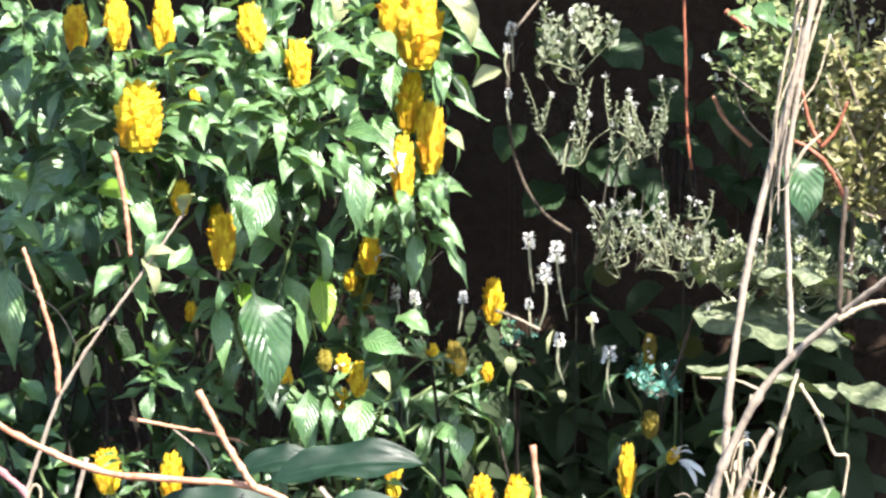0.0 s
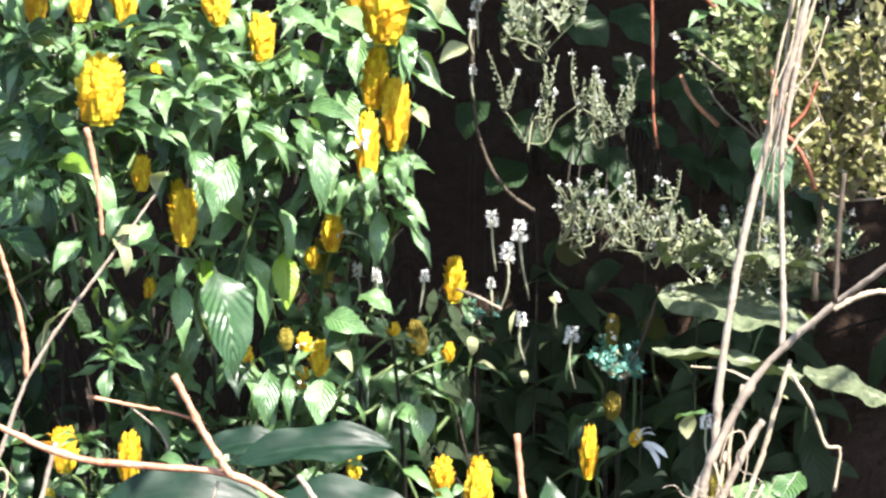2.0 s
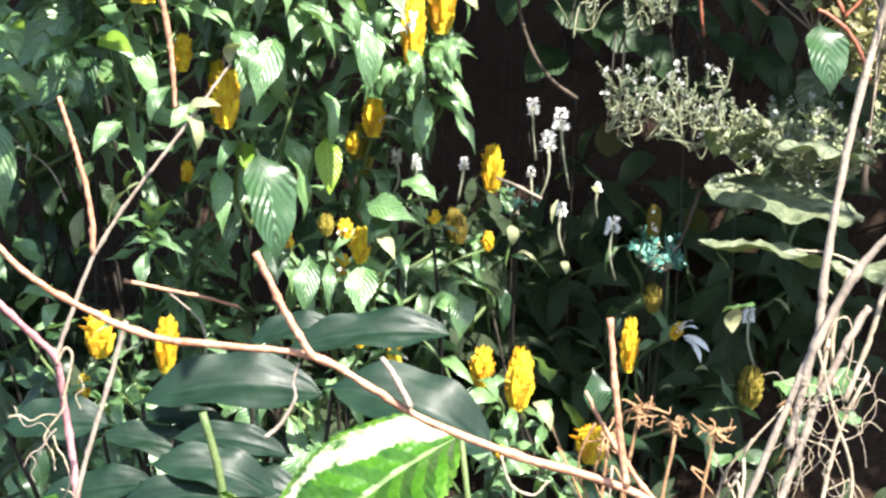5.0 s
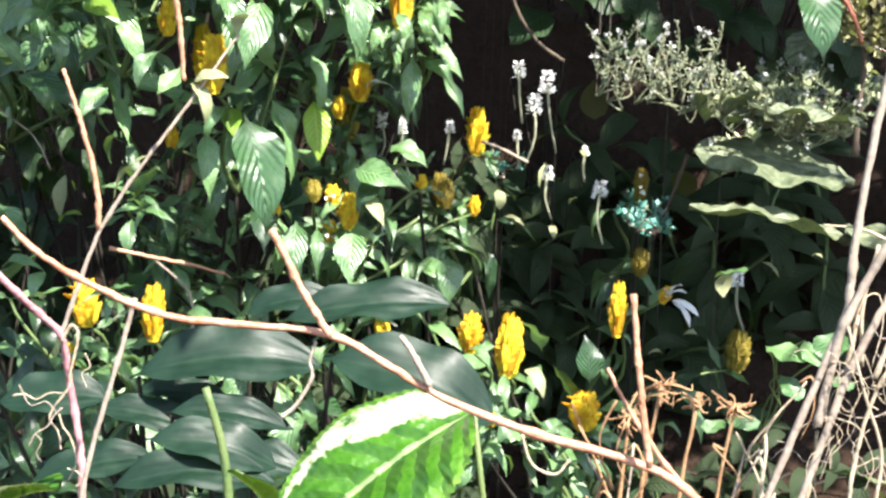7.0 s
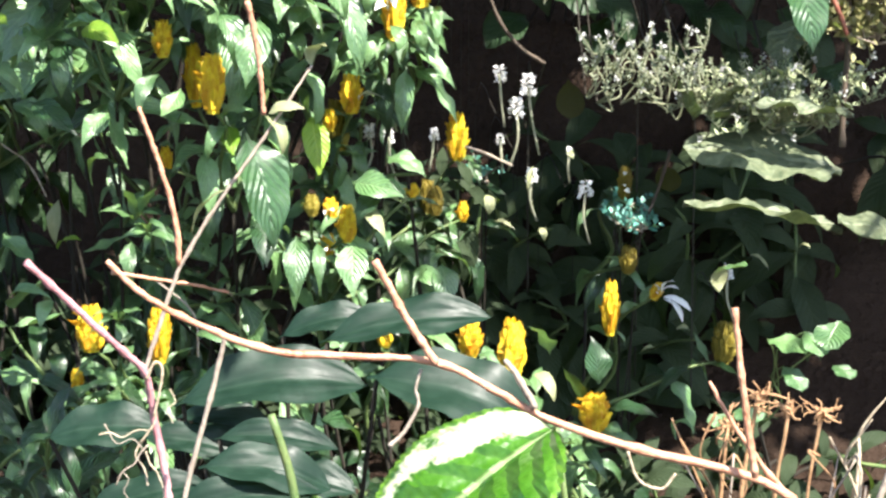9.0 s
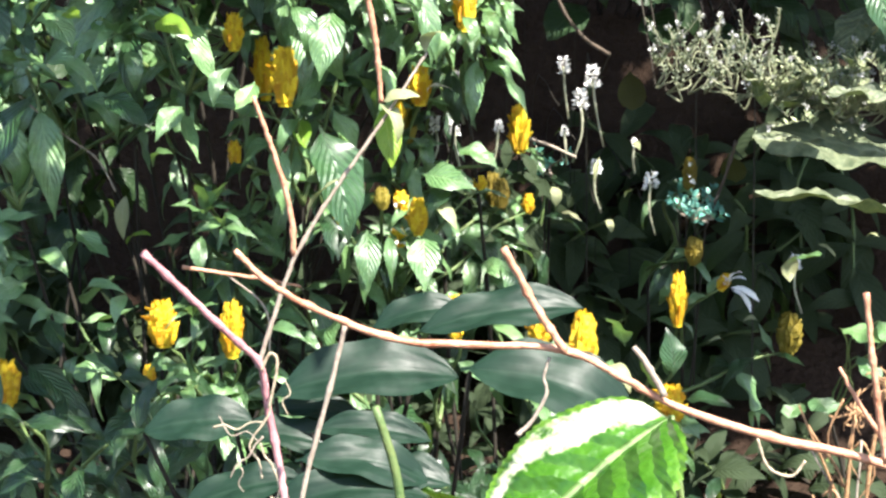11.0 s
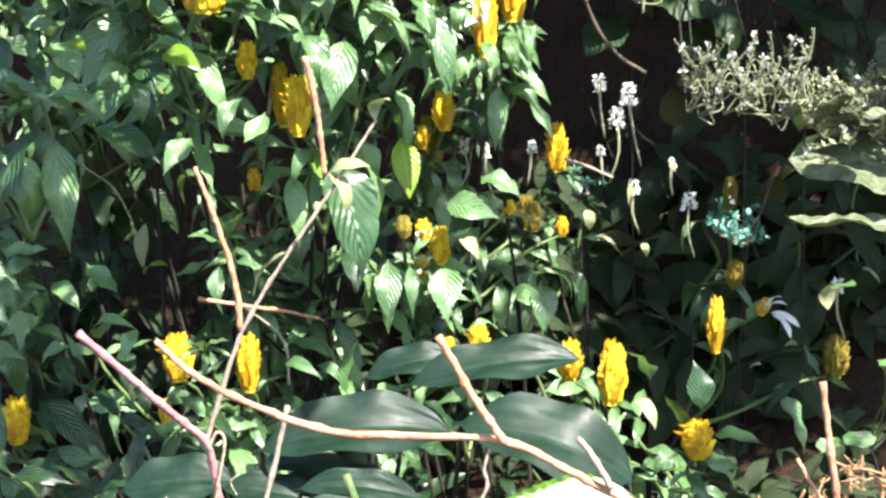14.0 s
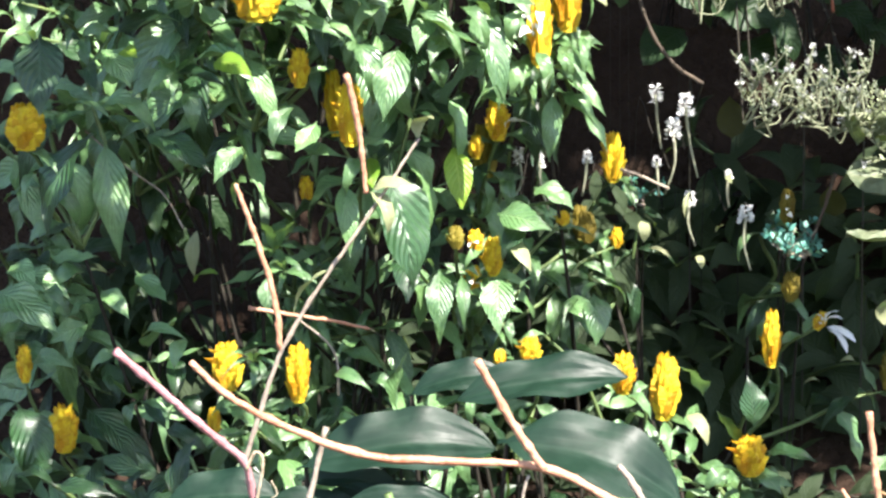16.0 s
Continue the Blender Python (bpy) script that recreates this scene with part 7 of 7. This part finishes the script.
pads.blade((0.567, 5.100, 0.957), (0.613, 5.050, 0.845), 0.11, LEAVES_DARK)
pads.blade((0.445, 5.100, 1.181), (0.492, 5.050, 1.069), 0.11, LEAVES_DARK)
pads.blade((0.105, 4.745, 1.141), (0.184, 4.685, 1.093), 0.069, LEAVES_MID)
pads.blade((0.194, 4.725, 1.122), (0.294, 4.665, 1.052), 0.063, LEAVES_MID)
pads.blade((0.283, 4.717, 1.090), (0.349, 4.657, 0.999), 0.051, LEAVES_MID)
pads.blade((0.350, 4.900, 1.129), (0.440, 4.840, 1.067), 0.050, LEAVES_MID)
pads.blade((0.417, 4.828, 1.080), (0.516, 4.768, 0.998), 0.056, LEAVES_MID)
pads.blade((0.149, 4.791, 1.047), (0.074, 4.731, 0.986), 0.057, LEAVES_MID)
pads.blade((0.250, 4.738, 1.032), (0.317, 4.678, 0.974), 0.066, LEAVES_MID)
pads.blade((0.314, 4.718, 1.223), (0.390, 4.658, 1.174), 0.051, LEAVES_MID)
pads.blade((0.401, 4.704, 1.213), (0.497, 4.644, 1.176), 0.052, LEAVES_MID)
pads.blade((0.472, 4.782, 1.052), (0.580, 4.722, 0.993), 0.068, LEAVES_MID)
pads.blade((0.514, 4.776, 1.131), (0.578, 4.716, 1.038), 0.048, LEAVES_MID)
pads.blade((0.071, 4.752, 1.173), (0.020, 4.692, 1.101), 0.070, LEAVES_MID)
pads.blade((0.214, 4.713, 1.343), (0.291, 4.653, 1.282), 0.061, LEAVES_MID)
pads.blade((0.301, 4.775, 1.351), (0.389, 4.715, 1.278), 0.062, LEAVES_MID)
pads.blade((0.433, 4.768, 1.319), (0.509, 4.708, 1.247), 0.062, LEAVES_MID)
pads.blade((0.501, 4.800, 1.284), (0.565, 4.740, 1.201), 0.061, LEAVES_MID)
pads.blade((0.374, 4.880, 0.982), (0.475, 4.820, 0.934), 0.060, LEAVES_MID)
pads.blade((0.569, 4.728, 1.003), (0.653, 4.668, 0.935), 0.047, LEAVES_MID)
pads.blade((0.645, 4.889, 1.041), (0.731, 4.829, 0.970), 0.057, LEAVES_MID)
pads.blade((0.702, 4.739, 0.948), (0.774, 4.679, 0.891), 0.069, LEAVES_MID)
pads.blade((0.748, 4.816, 1.140), (0.810, 4.756, 1.058), 0.063, LEAVES_MID)
pads.blade((0.087, 4.876, 1.344), (0.157, 4.816, 1.269), 0.052, LEAVES_MID)
spiky_shrub("white_flowered_shrub", "wiry grey-green shrub with tiny whitish flowers", (0.313, 4.150, 1.030), (0.140, 0.13, 0.070), 13, LEAF_GREY, 0.055, 0.011, 0.45, 0.4, 31, 0.069, SPRIG, 0.6, 8)
spiky_shrub("white_flowered_shrub", "thin wiry shrub with grey twigs and whitish flowers", (0.379, 4.220, 0.979), (0.135, 0.13, 0.063), 11, LEAF_GREY, 0.06, 0.012, 0.45, 0.45, 40, 0.058, SPRIG, 0.9, 7)
spiky_shrub("white_flowered_shrub", "open grey-green shrub with small pale flowers on stiff spikes", (0.235, 4.320, 1.185), (0.150, 0.13, 0.060), 9, LEAF_GREY, 0.095, 0.012, 0.5, 0.3, 32, 0.075, SPRIG, 0.35, 11)
spiky_shrub("white_flowered_shrub", "open grey-green shrub with small pale flowers on stiff spikes", (0.160, 4.400, 1.350), (0.110, 0.13, 0.052), 10, LEAF_GREY, 0.06, 0.022, 0.6, 0.3, 39, 0.114, SPRIG, 0.7, 5)
fine_shrub("small_leaved_shrub", "olive green shrub with tiny pale-lit leaves", (0.560, 4.300, 1.328), (0.165, 0.14, 0.152), 44, LEAF_SHRUB, 0.029, 0.05, 33, 0.203, 0.8, TWIG_GREY, 8, 0.55, 5)
fine_shrub("small_leaved_shrub", "straggling pale shrub with small yellowish leaves", (0.698, 4.250, 1.253), (0.151, 0.14, 0.221), 70, LEAF_SMALL, 0.03, 0.08, 38, 0.231, 0.8, TWIG_GREY, 9, 0.55, 5)
spiky_shrub("low_grey_herb", "low yellow-green herb with fine strands and whitish flowers", (0.576, 4.300, 0.945), (0.203, 0.13, 0.063), 44, LEAF_GRASS, 0.075, 0.015, 0.4, 0.45, 34, 0.061, SPRIG, 1.2, 8)

sprout = Plant("leafy_sprout", "low sprout with a few rounded mint green leaves", "plant", 0.6, 4.1, "", 71)
sprout.blade((0.507, 4.020, 0.599), (0.565, 3.980, 0.577), 0.042, LEAVES_ROUND, 0)
sprout.blade((0.569, 4.020, 0.611), (0.589, 3.980, 0.574), 0.027, LEAVES_ROUND, 0)
sprout.blade((0.628, 4.020, 0.629), (0.599, 3.980, 0.584), 0.029, LEAVES_ROUND, 0)
sprout.blade((0.417, 4.020, 0.712), (0.465, 3.980, 0.725), 0.027, LEAVES_ROUND, 0)
sprout.blade((0.444, 4.020, 0.472), (0.415, 3.980, 0.455), 0.022, LEAVES_ROUND, 0)
sprout.blade((0.463, 4.020, 0.482), (0.482, 3.980, 0.462), 0.027, LEAVES_ROUND, 0)
sprout.blade((0.618, 4.020, 0.553), (0.640, 3.980, 0.535), 0.022, LEAVES_ROUND, 0)
sprout.blade((0.534, 4.020, 0.552), (0.558, 3.980, 0.515), 0.024, LEAVES_ROUND, 0)
sprout.stem((0.508, 4.030, 0.597), 0.0016)
sprout.stem((0.571, 4.030, 0.609), 0.0016)
sprout.stem((0.630, 4.030, 0.626), 0.0016)
sprout.stem((0.536, 4.030, 0.549), 0.0016)
fine_shrub("blue_green_herb", "blue-green herb with a tuft of rounded leaflets", (0.318, 4.500, 0.728), (0.051, 0.14, 0.033), 13, LEAF_BLUE, 0.019, 0.0, 36, 0.041, 0.8, TWIG_GREY, 3, 0.7, 4)
fine_shrub("blue_green_herb", "blue-green herb half hidden behind a flower", (0.059, 4.600, 0.789), (0.037, 0.14, 0.024), 6, LEAF_BLUE, 0.018, 0.0, 37, 0.033, 0.8, TWIG_GREY, 2, 0.7, 4)
white_head((0.088, 4.550, 0.954), 0.035, 0)
white_head((0.140, 4.550, 0.927), 0.046, 1)
white_head((0.118, 4.550, 0.889), 0.042, 2)
white_head((0.089, 4.550, 0.839), 0.023, 3)
white_head((0.243, 4.500, 0.748), 0.037, 4)
white_head((-0.111, 4.300, 0.973), 0.028, 5)
white_head((-0.151, 4.400, 0.878), 0.031, 6)
white_head((-0.115, 4.400, 0.868), 0.031, 7)
white_head((0.213, 4.500, 0.824), 0.021, 9)
white_head((0.147, 4.550, 0.767), 0.031, 10)
white_head((0.491, 4.400, 0.613), 0.034, 11)
white_head((0.055, 4.500, 1.360), 0.028, 12)
white_head((0.048, 4.480, 1.328), 0.021, 13)
white_head((0.051, 4.480, 1.245), 0.021, 14)
white_head((-0.033, 4.500, 0.857), 0.025, 15)
white_head((-0.761, 4.300, 0.989), 0.022, 16)
white_head((0.170, 4.500, 1.387), 0.028, 17)
pads.blade((0.447, 4.180, 0.643), (0.453, 4.160, 0.696), 0.045, LEAVES_PALE, 0)
dry_head((0.224, 2.250, 0.995), 0.019, 0)
dry_head((0.303, 2.350, 0.952), 0.018, 1)
dry_head((0.197, 2.250, 0.968), 0.015, 2)
dry_head((0.262, 2.300, 0.965), 0.014, 3)
dry_stalks((0.220, 2.250, 0.946))

dead = Plant("withered_leaf_sprig", "withered pale leaves caught on a dead stick", "leaves", -0.219, 2.5, "", 61)
dead.blade((-0.191, 2.450, 1.280), (-0.175, 2.430, 1.312), 0.019, LEAVES_PALE)
dead.blade((-0.234, 2.450, 1.233), (-0.197, 2.430, 1.239), 0.016, LEAVES_PALE)
dead.blade((-0.237, 2.450, 1.231), (-0.213, 2.430, 1.189), 0.018, LEAVES_PALE)
dead.blade((-0.312, 2.450, 1.113), (-0.266, 2.430, 1.166), 0.005, LEAVES_PALE)
added_shade_tree()
